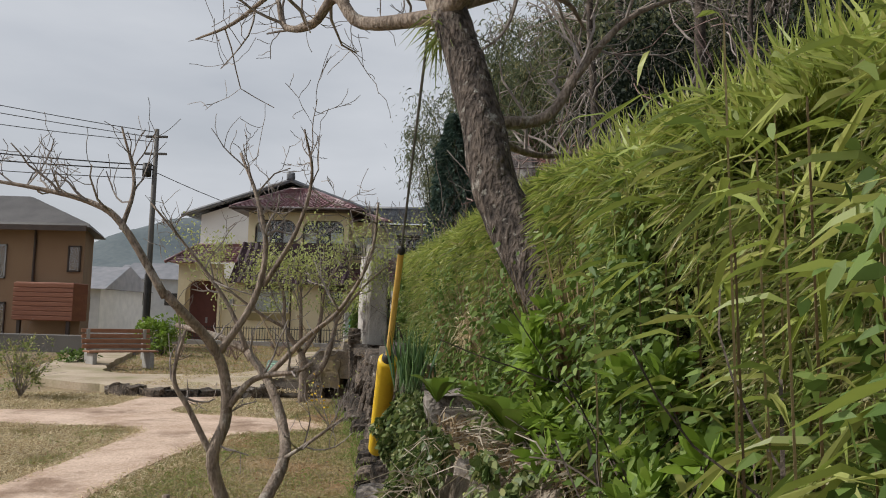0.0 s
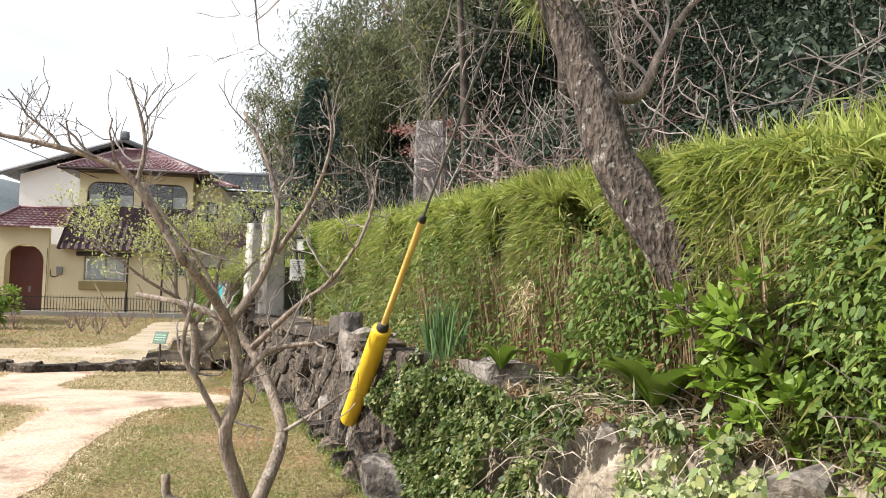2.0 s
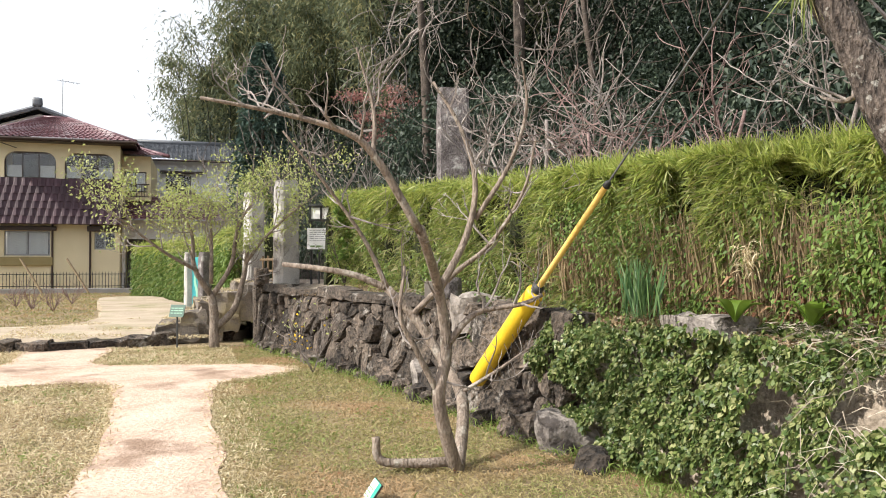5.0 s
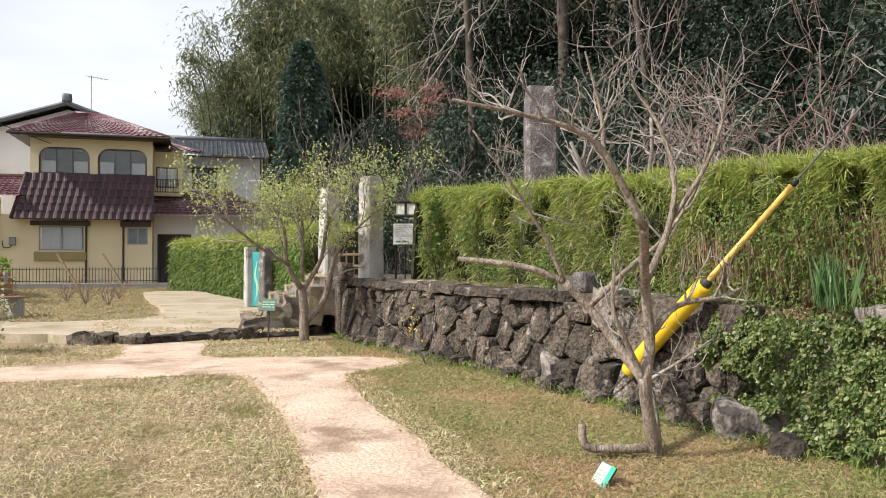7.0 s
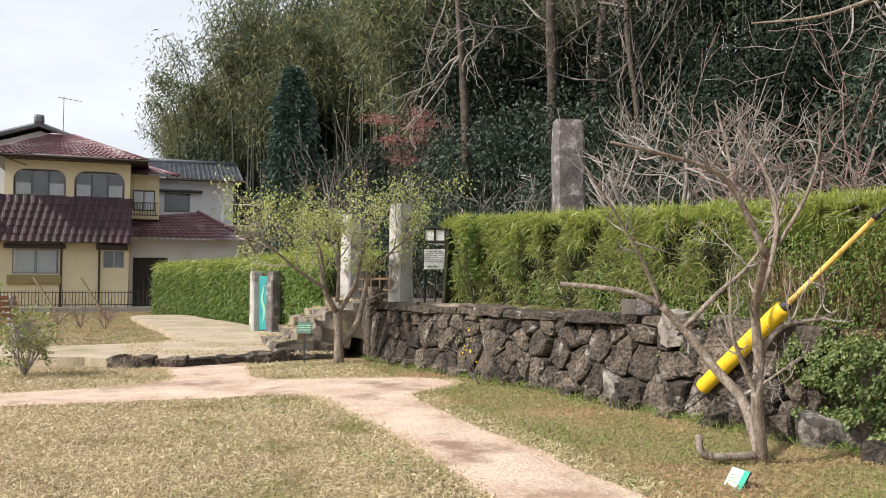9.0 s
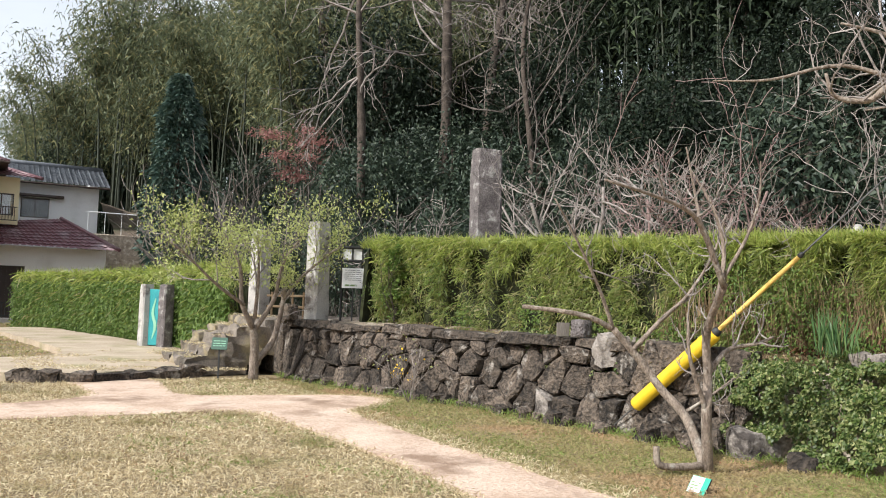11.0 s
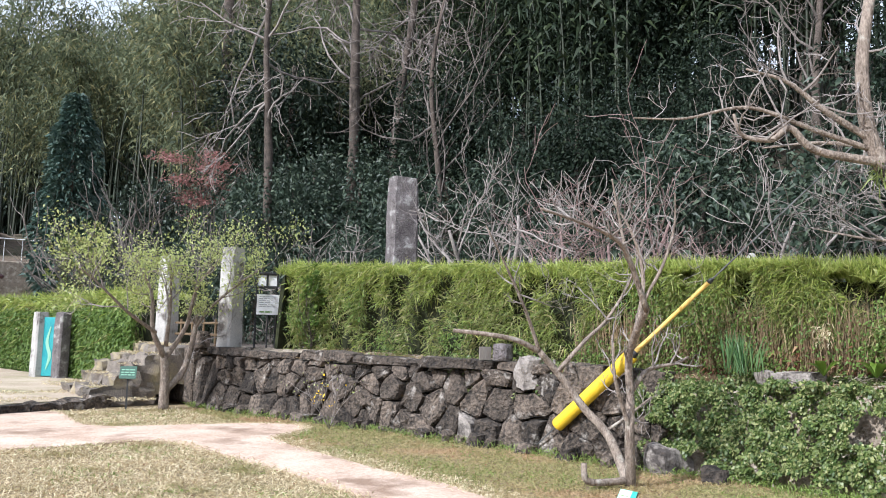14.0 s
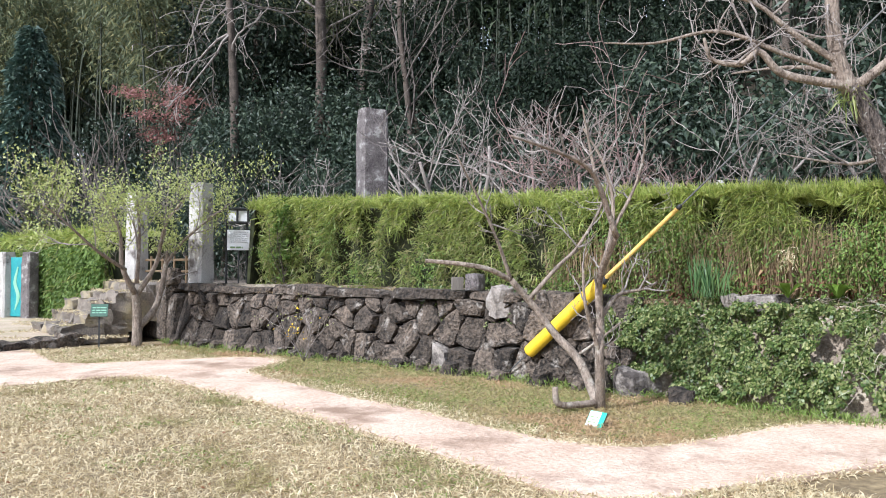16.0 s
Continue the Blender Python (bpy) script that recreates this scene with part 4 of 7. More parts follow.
    if n_broad:
        c, nc, tc = spots(max(6, n_broad // 330))
        cz = lo + (tc - lo) * r.uniform(0.05, 0.6, len(c))
        i = r.integers(0, len(c), n_broad)
        off = r.normal(size=(n_broad, 3)) * np.array((0.10, 0.16, 0.14))
        B = np.stack([c[i, 0] + nc[i, 0] * 0.03, c[i, 1] + nc[i, 1] * 0.03, cz[i]], -1) + off
        push = -np.minimum(0, (off[:, 0] * nc[i, 0] + off[:, 1] * nc[i, 1]))
        B[:, 0] += nc[i, 0] * push
        B[:, 1] += nc[i, 1] * push
        D = np.stack([nc[i, 0] * 0.5, nc[i, 1] * 0.5, np.full(n_broad, -0.2)], -1) + r.normal(size=(n_broad, 3)) * 0.6
        part("creeper_foliage", leaves(B, D, r.uniform(0.022, 0.042, n_broad), r.uniform(0.012, 0.022, n_broad), 0.3, r, True, np.stack([nc[i, 0], nc[i, 1], np.full(n_broad, 0.4)], -1), 0.6), BROADLEAF, h, "glossy dark leaves grown through the hedge", kind="stuff")
    return h


FACE = [(hedge_x(y), y) for y in (-3.0, 0.0, 2.0, 4.0, 6.0, 8.0, 10.0, 12.0, 12.85)]
hedge("bamboo_hedge", FACE, 0.9, hedge_top, 0.95, "long clipped bamboo-grass hedge above the stone wall", 185000, 76000, 8000, 17000, 0.11, 21, near=(0.22, 0.62), jag=1.4)
hedge("bamboo_hedge", [(-0.5, 13.25), (-1.02, 12.95)], 0.95, 2.3, 0.4, "rounded end of the bamboo-grass hedge by the gate", 2500, 1500, 100, 200, 0.16, 23)
# broadleaf hedge towards the houses
hedge("leafy_hedge", [(-2.45, 16.6), (-2.55, 19.0), (-2.75, 23.0), (-3.9, 29.0), (-5.6, 34.5)], 0.05, 1.95, 1.2, "clipped broadleaf hedge running towards the houses", 9000, 9000, 0, 0, 0.2, 25)
r2 = np.random.default_rng(31)
n = 34000
P, N, _ = at_line([(-2.45, 16.6), (-2.55, 19.0), (-2.75, 23.0), (-3.9, 29.0), (-5.6, 34.5)], r2.random(n))
B = np.stack([P[:, 0] + N[:, 0] * 0.06, P[:, 1] + N[:, 1] * 0.06, 0.05 + 1.6 * r2.random(n) ** 0.9], -1) + r2.normal(size=(n, 3)) * 0.05
solo("hedge_creeper", leaves(B, np.concatenate([N * 0.3, np.full((n, 1), -0.4)], 1) + r2.normal(size=(n, 3)) * 0.5, r2.uniform(0.05, 0.10, n), r2.uniform(0.035, 0.06, n), 0.3, r2, False, np.concatenate([N, np.full((n, 1), 0.4)], 1)), BROADLEAF,
     "dark ivy leaves over the face of the far hedge", "ivy", "stuff")


# ---- ivy on the bank ----
def ivy(name, n, u0, u1, zlo, zhi, label, seed, size=(0.021, 0.044), out=0.06, thin=-0.22, leaf=None):
    r = np.random.default_rng(seed)
    u = u0 + (u1 - u0) * r.random(n)
    z = zlo + (zhi - zlo) * r.random(n)
    bare = thin + 0.55 * np.clip((7.3 - u) / 1.6, 0, 1)
    keep = np.array([noise.noise(Vector((a * 1.3, b * 2.2, seed))) + 0.35 * noise.noise(Vector((a * 5, b * 5, 2))) for a, b in zip(u, z)]) > bare
    u, z = u[keep], z[keep]
    lump = np.array([noise.noise(Vector((a * 2.1, b * 2.4, 7))) for a, b in zip(u, z)])
    clump = np.array([noise.noise(Vector((a * 7, b * 7, 3))) for a, b in zip(u, z)])
    open_gap = (clump < -0.06) & (r.random(len(u)) < 0.85)
    hem = 0.07 + 0.38 * np.array([max(0.0, noise.noise(Vector((a * 2.2, 5, seed)))) + 0.3 * noise.noise(Vector((a * 9, 6, seed))) for a in u])
    stay = ~open_gap & (z > hem) & (z < zhi - 0.1 * np.abs(np.array([noise.noise(Vector((a * 6, 8, seed))) for a in u])))
    u, z, lump, clump = u[stay], z[stay], lump[stay], clump[stay]
    d = -out * (0.2 + 2.6 * np.maximum(0, lump + 0.15) + 1.3 * clump) - 0.035 * r.random(len(u)) + 0.03
    n = len(u)
    B = on_wall(u, z, d)
    Pn = at_line(WALL, u / WALL_LEN)[1]
    out3 = np.concatenate([Pn, np.full((n, 1), 0.35)], 1)
    D = np.concatenate([Pn * 0.25, np.full((n, 1), -0.35)], 1) + r.normal(size=(n, 3)) * 0.6
    L = r.uniform(*size, n)
    return solo(name, leaves(B, D, L, L * 0.8, 0.2, r, True, out3, 0.5), leaf or IVY, label, "ivy", "stuff")


ivy("ivy", 74000, 5.9, 9.5, 0.02, 0.95, "dense green ivy hanging over the stone bank", 41, thin=-0.5, out=0.085)
ivy("ivy", 50000, 2.0, 6.4, 0.0, 0.86, "sparse ivy over the near stone bank", 43, thin=-0.42, leaf=SUNLIT_IVY)
ivy("ivy", 16000, 2.0, 6.4, 0.0, 0.84, "loose outer ivy trails on the near bank", 47, thin=-0.8, out=0.102, leaf=SUNLIT_IVY)
ivy("ivy", 2200, 9.2, 12.2, 0.55, 1.05, "thin ivy and weeds creeping over the wall top", 45, out=0.02)


def ground_cover(name, n, box4, material, label, seed, size, lift=0.05, zfun=None, aspect=0.8):
    r = np.random.default_rng(seed)
    x, y = box4[0] + (box4[1] - box4[0]) * r.random(n), box4[2] + (box4[3] - box4[2]) * r.random(n)
    z = zfun(x, y)
    B = np.stack([x, y, z + lift * r.random(n)], -1)
    D = r.normal(size=(n, 3)) * np.array((0.8, 0.8, 0.35)) + np.array((0, 0, 0.3))
    L = r.uniform(*size, n)
    return solo(name, leaves(B, D, L, L * aspect, 0.3, r), material, label, "ground cover", "stuff")


def ledge(n, seed, ya, yb, lo=0.05, hi=0.95):
    """Places on the ledge between wall lip and hedge."""
    r = np.random.default_rng(seed)
    u = ya + (yb - ya) * r.random(n)
    P, N, _ = at_line(WALL, u / WALL_LEN)
    f = lo + (hi - lo) * r.random(n)
    lean = np.interp(P[:, 1], (3.0, 4.2, 6.4), (0.30, 0.22, 0.16))
    lip = np.full(n, TOP - 0.13)
    a = 0.2 + lean * lip
    e = np.maximum(a + 0.1, (hedge_x(P[:, 1]) - P[:, 0]) + 0.05)
    d = a + f * (e - a)
    z = lip + (TOP - lip) * np.clip((d - a) / (np.maximum(0.75, 0.35 + lean * lip) - a), 0, 1) + 0.012
    return np.stack([P[:, 0] - N[:, 0] * d, P[:, 1] - N[:, 1] * d, z], -1), r


B, r = ledge(14000, 51, 1.8, 8.6)
solo("ivy", leaves(B + np.array((0, 0, 0.01)) + r.random((14000, 3)) * 0.05, r.normal(size=(14000, 3)) * np.array((1, 1, 0.3)) + np.array((-0.3, 0, 0.2)), r.uniform(0.03, 0.055, 14000), r.uniform(0.025, 0.045, 14000), 0.2, r), IVY, "low ivy over the top of the bank", "ivy", "stuff")
B, r = ledge(9000, 53, 2.6, 15.5, -0.6, 1.1)
solo("dry_weeds", leaves(B, r.normal(size=(9000, 3)) * np.array((0.6, 0.6, 0.4)) + np.array((0, 0, 0.6)), r.uniform(0.05, 0.16, 9000), 0.009, 0.4, r), STALKS, "dry brown stalks and litter along the hedge foot", "weeds", "stuff")
B, r = ledge(9000, 57, 1.8, 7.4, 0.35, 1.15)
solo("leaf_litter", leaves(B + r.random((9000, 3)) * np.array((0.04, 0.04, 0.05)), r.normal(size=(9000, 3)) * np.array((0.9, 0.9, 0.35)), r.uniform(0.03, 0.09, 9000), r.uniform(0.008, 0.03, 9000), 0.4, r), STALKS, "pale dry leaf litter and stems on the bank", "leaf litter", "stuff")
n = 1100
u = 2.0 + 5.2 * np.random.default_rng(58).random(n)
r = np.random.default_rng(59)
B = on_wall(u, 0.1 + 0.85 * r.random(n) ** 0.6, -0.05 * r.random(n) - 0.02)
solo("dry_twigs", leaves(B, r.normal(size=(n, 3)) * np.array((0.5, 1.0, 0.5)) + np.array((-0.2, 0, 0.1)), r.uniform(0.08, 0.34, n), 0.006, 0.25, r), GREY_STRAW, "pale dry twigs and vines tangled over the near bank", "dry twigs", "stuff")
B, r = ledge(2400, 60, 1.8, 8.2, 0.0, 1.1)
solo("dry_twigs", leaves(B + np.array((0, 0, 0.03)), r.normal(size=(2400, 3)) * np.array((0.8, 1.0, 0.22)) + np.array((-0.2, 0, 0.05)), r.uniform(0.06, 0.3, 2400), r.uniform(0.004, 0.012, 2400), 0.15, r), GREY_STRAW, "pale dry twigs and leaf litter on the bank ledge", "dry twigs", "stuff")
B, r = ledge(5600, 55, 5.6, 9.0, 0.6, 1.2)
solo("withered_ferns", leaves(B + r.random((5600, 3)) * np.array((0.05, 0.05, 0.34)), r.normal(size=(5600, 3)) * 0.7 + np.array((-0.4, 0, 0.1)), r.uniform(0.04, 0.11, 5600), r.uniform(0.014, 0.036, 5600), 0.5, r), RUST_LEAF, "withered rust-brown ferns at the hedge foot", "ferns", "stuff")


def shrub(name, at, size, n, material, label, seed, leaf=(0.07, 0.12), aspect=0.36, category="shrub", stems=7, stem_mat=None, clumps=26):
    """A leafy shrub: forked stems with rosettes of leaves at many tips."""
    r = np.random.default_rng(seed)
    s = thing(name, at, label, category)
    br = []
    tips = []
    for i in range(stems):
        a = r.random() * 6.28
        grow(at, (math.cos(a) * 0.5, math.sin(a) * 0.5, 1), size[2] * r.uniform(0.5, 0.8), 0.008, r, 1, 3, 0.7, 0.2, 0.15, 0.6, br, tips, 0.002, 4)
    part("woody_base", tubes(br), stem_mat or DARK_BARK, s, kind="stuff")
    c = unit(r.normal(size=(clumps, 3))) * r.uniform(0.35, 1.0, (clumps, 1)) * np.array(size) * np.array((1, 1, 0.5))
    c[:, 2] += size[2] * 0.55
    i = r.integers(0, clumps, n)
    off = unit(r.normal(size=(n, 3)))
    B = np.array(at) + c[i] + off * r.uniform(0.0, 0.05, (n, 1)) * (size[0] / 0.3)
    D = off + np.array((0, 0, 0.35)) + unit(c[i]) * 0.5
    L = r.uniform(*leaf, n)
    part("foliage", leaves(B, D, L, L * aspect, 0.2, r, True, unit(c[i]) * 0.6 + np.array((-0.3, 0, 0.8)), 0.4), material, s, kind="stuff")
    return s


shrub("laurel_shrub", (0.38, 3.1, 0.74), (0.26, 0.32, 0.85), 1900, BRIGHT_LEAF, "bright green glossy-leaved shrub on the bank", 61, (0.05, 0.09), 0.4, clumps=60)
shrub("laurel_shrub", (0.52, 2.25, 0.66), (0.22, 0.35, 0.7), 1100, BRIGHT_LEAF, "bright green glossy-leaved shrub at the hedge foot", 62, (0.05, 0.09), 0.4, clumps=50)
shrub("leafy_shrub", (0.72, 1.7, 0.6), (0.24, 0.5, 1.0), 1900, BROADLEAF, "dark green shrub overgrown with grass beside the path", 63, (0.035, 0.065), 0.42, clumps=60)
shrub("leafy_shrub", (0.86, 0.6, 0.4), (0.18, 0.5, 1.1), 900, BROADLEAF, "dark green shrub overgrown with grass", 64, (0.05, 0.09), 0.42, clumps=50)
for (p, s) in (((0.2, 3.5, 0.94), 71), ((-0.16, 4.55, 0.99), 72), ((0.05, 4.2, 0.99), 73)):
    r = np.random.default_rng(s)
    k = 9 if s == 71 else 6
    a = np.linspace(0, 6.28, k, endpoint=False) + r.random(k)
    D = np.stack([np.cos(a), np.sin(a), np.full(k, 0.8) + 0.4 * r.random(k)], -1)
    big = thing("broad_plant", p, "low plant with large bright green oval leaves", "plant", "low leafy plants")
    sc = 0.24 if s == 71 else 0.15
    for i in range(k):
        V = bent([np.array(p), np.array(p) + D[i] * sc * 0.5 + np.array((0, 0, 0.03)), np.array(p) + D[i] * sc * np.array((1, 1, 0.75))], 4)
        side = unit(np.cross(D[i], (0, 0, 1)))
        w = np.sin(np.linspace(0.1, math.pi, len(V))) * sc * 0.27 + 0.004
        rows = [[tuple(v - side * q), tuple(v - np.array((0, 0, q * 0.35))), tuple(v + side * q)] for v, q in zip(V, w)]
        part("leaf", loft(rows, closed=False, caps=False), BRIGHT_LEAF, big, smooth=True)
# arching bamboo grass beside the path
for p, k, s in (((0.62, 1.75, 0.55), 420, 77), ((0.72, 1.15, 0.5), 420, 78), ((0.52, 2.45, 0.7), 260, 79), ((0.8, 0.5, 0.4), 300, 80)):
    r = np.random.default_rng(s)
    bg = thing("bamboo_grass", p, "arching clump of bright bamboo grass spilling from the bank", "grass clump", "bamboo grass clumps")
    B = np.array(p) + np.stack([r.normal(size=k) * 0.07, r.normal(size=k) * 0.3, 1.25 * r.random(k) ** 0.8], -1)
    part("culm", tubes([limb_line(B[i] * np.array((1, 1, 0)) + np.array((0.03, 0, p[2])), B[i]) for i in range(0, k, 9)]), STALKS, bg, kind="stuff")
    part("foliage", leaves(B, r.normal(size=(k, 3)) * np.array((0.7, 0.8, 0.5)) + np.array((-0.6, 0, 0.25)), r.uniform(0.09, 0.22, k), r.uniform(0.010, 0.018, k), 0.45, r, True), BAMBOO_GRASS, bg, kind="stuff")
# iris clump
r = np.random.default_rng(75)
iris = thing("iris_clump", (-0.36, 5.25, 0.96), "clump of upright blue-green sword leaves", "plant")
k = 90
B = np.array((-0.36, 5.25, 0.96)) + r.normal(size=(k, 3)) * np.array((0.05, 0.08, 0))
part("foliage", leaves(B, r.normal(size=(k, 3)) * np.array((0.16, 0.2, 0)) + np.array((0, 0, 1)), r.uniform(0.25, 0.48, k), 0.016, 0.03, r), IRIS_LEAF, iris)
# pale straw tuft
tuft = thing("dry_tuft", (0.0, 4.62, 1.25), "pale yellow dry flower tuft against the hedge", "plant")
part("stem", tube([(0.05, 4.6, 0.98), (0.0, 4.62, 1.3)], 0.006), STALKS, tuft)
B = np.array((-0.02, 4.62, 1.36)) + r.normal(size=(160, 3)) * np.array((0.03, 0.03, 0.05))
part("plume", leaves(B, r.normal(size=(160, 3)) + np.array((0, 0, -0.6)), r.uniform(0.04, 0.08, 160), 0.007, 0.3, r), STRAW, tuft)

# ---- lawn grass ----
def inside(x, y, poly):
    P = np.array(poly)
    c = np.zeros(len(x), dtype=bool)
    for (xa, ya), (xb, yb) in zip(P, np.roll(P, -1, axis=0)):
        hit = ((ya > y) != (yb > y)) & (x < (xb - xa) * (y - ya) / (yb - ya + 1e-12) + xa)
        c ^= hit
    return c


def lawn(n, area, seed, material, label, size, power=1.6, clump=False):
    r = np.random.default_rng(seed)
    y = area[2] + (area[3] - area[2]) * r.random(n) ** power
    x = area[0] + (area[1] - area[0]) * r.random(n)
    if clump:
        den = np.array([noise.noise(Vector((a * 1.4, b * 1.4, seed))) + 0.6 * noise.noise(Vector((a * 5, b * 5, seed))) for a, b in zip(x, y)])
        keep = den > 0.12 + 0.08 * r.normal(size=n)
    else:
        keep = np.ones(n, dtype=bool)
    keep &= ~inside(x + r.normal(size=n) * 0.035, y + r.normal(size=n) * 0.035, bent(PATHS[0] + PATHS[0][:1], 4)[:-1])
    wx = np.interp(y, [p[1] for p in WALL], [p[0] for p in WALL])
    keep &= x < wx - 0.02
    x, y = x[keep], y[keep]
    n = len(x)
    B = np.stack([x, y, np.full(n, -0.012)], -1)
    D = r.normal(size=(n, 3)) * np.array((0.75, 0.75, 0.2)) + np.array((0, 0, 0.55))
    f = 1 + np.clip((y - 6) * 0.09, 0, 1)
    return solo("lawn_grass", leaves(B, D, r.uniform(*size, n), 0.0058 * f * r.uniform(0.6, 1.5, n), 0.25, r, False, np.tile((0, 0, 1.0), (n, 1)), 0.8), material, label, "grass", "stuff")


lawn(260000, (-11.0, -2.6, 2.6, 14.0), 81, STRAW, "short dry straw-coloured lawn grass", (0.03, 0.11))
lawn(95000, (-3.0, -0.2, 3.6, 13.8), 82, GREEN_GRASS, "short patchy green and brown lawn grass by the wall", (0.03, 0.075), 1.3)
lawn(28000, (-9.5, -2.6, 2.6, 14.0), 90, BROWN_TUFT, "withered brown tufts scattered through the dry lawn", (0.04, 0.12), 1.5, True)
lawn(50000, (-5.6, -0.3, 3.4, 13.8), 83, FRESH_GRASS, "fresh green grass patches in the lawn", (0.03, 0.085), 1.3, True)
r = np.random.default_rng(89)
n = 46000
x, y = r.uniform(-15, 0.6, n), r.uniform(-5, 2.7, n)
k = x < np.interp(y, [q[1] for q in WALL], [q[0] for q in WALL]) - 0.05
x, y = x[k], y[k]
solo("lawn_grass", leaves(np.stack([x, y, np.full(len(x), -0.012)], -1), r.normal(size=(len(x), 3)) * np.array((0.75, 0.75, 0.2)) + np.array((0, 0, 0.55)), r.uniform(0.03, 0.09, len(x)), 0.01, 0.25, r), STRAW, "dry lawn grass underfoot", "grass", "stuff")
r = np.random.default_rng(84)
u = 4.2 + (WALL_LEN - 4.4) * r.random(5200)
B = on_wall(u, np.zeros(5200), -0.28 * r.random(5200) ** 2)
solo("wall_foot_grass", leaves(B, r.normal(size=(5200, 3)) * np.array((0.45, 0.45, 0.2)) + np.array((0, 0, 0.8)), r.uniform(0.05, 0.17, 5200), 0.008, 0.3, r), FRESH_GRASS, "longer tufts of grass along the foot of the wall", "grass", "stuff")
r = np.random.default_rng(85)
n = 16000
x, y = r.uniform(-13, -4.5, n), r.uniform(16.5, 38, n)
k = ~inside(x, y, [(-6.4, 14.0), (-2, 15), (-4.7, 31), (-6.4, 30.8), (-5.4, 20), (-6.2, 17.4), (-8.2, 17.8), (-11.6, 27.4), (-13.5, 27), (-9.4, 16.8)])
x, y = x[k], y[k]
solo("lawn_grass", leaves(np.stack([x, y, np.zeros(len(x))], -1), r.normal(size=(len(x), 3)) * np.array((0.6, 0.6, 0.2)) + np.array((0, 0, 0.6)), r.uniform(0.05, 0.14, len(x)), 0.025, 0.2, r), GREEN_GRASS, "rough lawn in front of the houses", "grass", "stuff")
r = np.random.default_rng(86)
n = 1900
x, y = r.uniform(-8, -0.4, n), r.uniform(2.6, 13.5, n)
k = x < np.interp(y, [q[1] for q in WALL], [q[0] for q in WALL]) - 0.05
k &= ~inside(x, y, bent(PATHS[0] + PATHS[0][:1], 4)[:-1])
x, y = x[k], y[k]
solo("leaf_scatter", leaves(np.stack([x, y, np.full(len(x), 0.022)], -1), r.normal(size=(len(x), 3)) * np.array((1, 1, 0.15)), r.uniform(0.012, 0.032, len(x)), r.uniform(0.006, 0.014, len(x)), 0.0, r), RUST_LEAF, "scattered dry brown leaves on the lawn", "fallen leaves", "stuff")
# tufts leaning over the path edges
E = bent(PATHS[0] + PATHS[0][:1], 40)
n = 16000
i = r.integers(0, len(E), n)
B = np.concatenate([E[i] + r.normal(size=(n, 2)) * 0.045, np.full((n, 1), 0.0)], 1)
B = B[B[:, 1] > 2.8]
solo("path_edge_grass", leaves(B, r.normal(size=(len(B), 3)) * np.array((0.8, 0.8, 0.2)) + np.array((0, 0, 0.5)), r.uniform(0.03, 0.085, len(B)), 0.008, 0.3, r), STRAW, "ragged dry grass along the path edges", "grass", "stuff")
n = 9000
x, y = r.uniform(-6.2, -2.2, n), r.uniform(14.0, 19.0, n)
den = np.array([noise.noise(Vector((a * 1.1, b * 0.9, 9))) for a, b in zip(x, y)]) > 0.05
x, y = x[den], y[den]
solo("terrace_grass", leaves(np.stack([x, y, np.full(len(x), 0.12)], -1), r.normal(size=(len(x), 3)) * np.array((0.8, 0.8, 0.2)) + np.array((0, 0, 0.5)), r.uniform(0.03, 0.1, len(x)), 0.014, 0.3, r), STRAW, "dry grass patches on the terrace and steps", "grass", "stuff")
shrub("dark_creeper", (-1.04, 12.3, 0.98), (0.22, 0.30, 1.35), 1500, BROADLEAF, "dark evergreen creeper climbing the hedge end", 87, (0.05, 0.09), 0.5, "creeper", clumps=60)
B, r = ledge(5200, 88, 2.6, 9.0, -0.3, 1.0)
solo("gravel_litter", leaves(B + np.array((0, 0, 0.01)), r.normal(size=(5200, 3)) * np.array((1, 1, 0.25)), r.uniform(0.02, 0.07, 5200), r.uniform(0.012, 0.03, 5200), 0.0, r), STALKS, "pale bark and leaf litter on the bank ledge", "litter", "stuff")


r = np.random.default_rng(99)
n = 3800
k = r.integers(0, 5, n)
B = np.stack([-3.7 + 0.32 * k + 0.36 * r.random(n) ** 1.5, 14.6 + 2.0 * r.random(n) + 0.04 * k, 0.125 + 0.172 * (k + 1)], -1)
B = B[np.array([noise.noise(Vector((a * 2.6, b * 2.6, 4))) for a, b, _ in B]) > -0.08]
solo("step_grass", leaves(B, r.normal(size=(len(B), 3)) * np.array((0.8, 0.8, 0.25)) + np.array((0, 0, 0.4)), r.uniform(0.04, 0.12, len(B)), 0.012, 0.35, r), STRAW, "dry straw and tufts lying on the stone steps", "grass", "stuff")

# ---- garden trees ----
def limb(points, r0, r1, n=5):
    P = bent(points, n)
    return P, np.linspace(r0, r1, len(P))


def dress(limbs, rng, count, length, radius, levels, kids, spread, up, out, tips, twig, frm=0.3):
    """Side branches along given limbs."""
    for P, R in limbs:
        for i in range(count):
            k = int((frm + (1 - frm) * (i + rng.random()) / count) * (len(P) - 2))
            side = unit(rng.normal(size=3))
            w = unit(P[k + 1] - P[k]) * 0.4 + side * 0.8 + np.array((0, 0, up))
            grow(P[k], w, length * rng.uniform(0.5, 1.2), min(radius, R[k] * 0.6), rng, levels, kids, spread, up, 0.22, 0.6, out, tips, twig, 5)


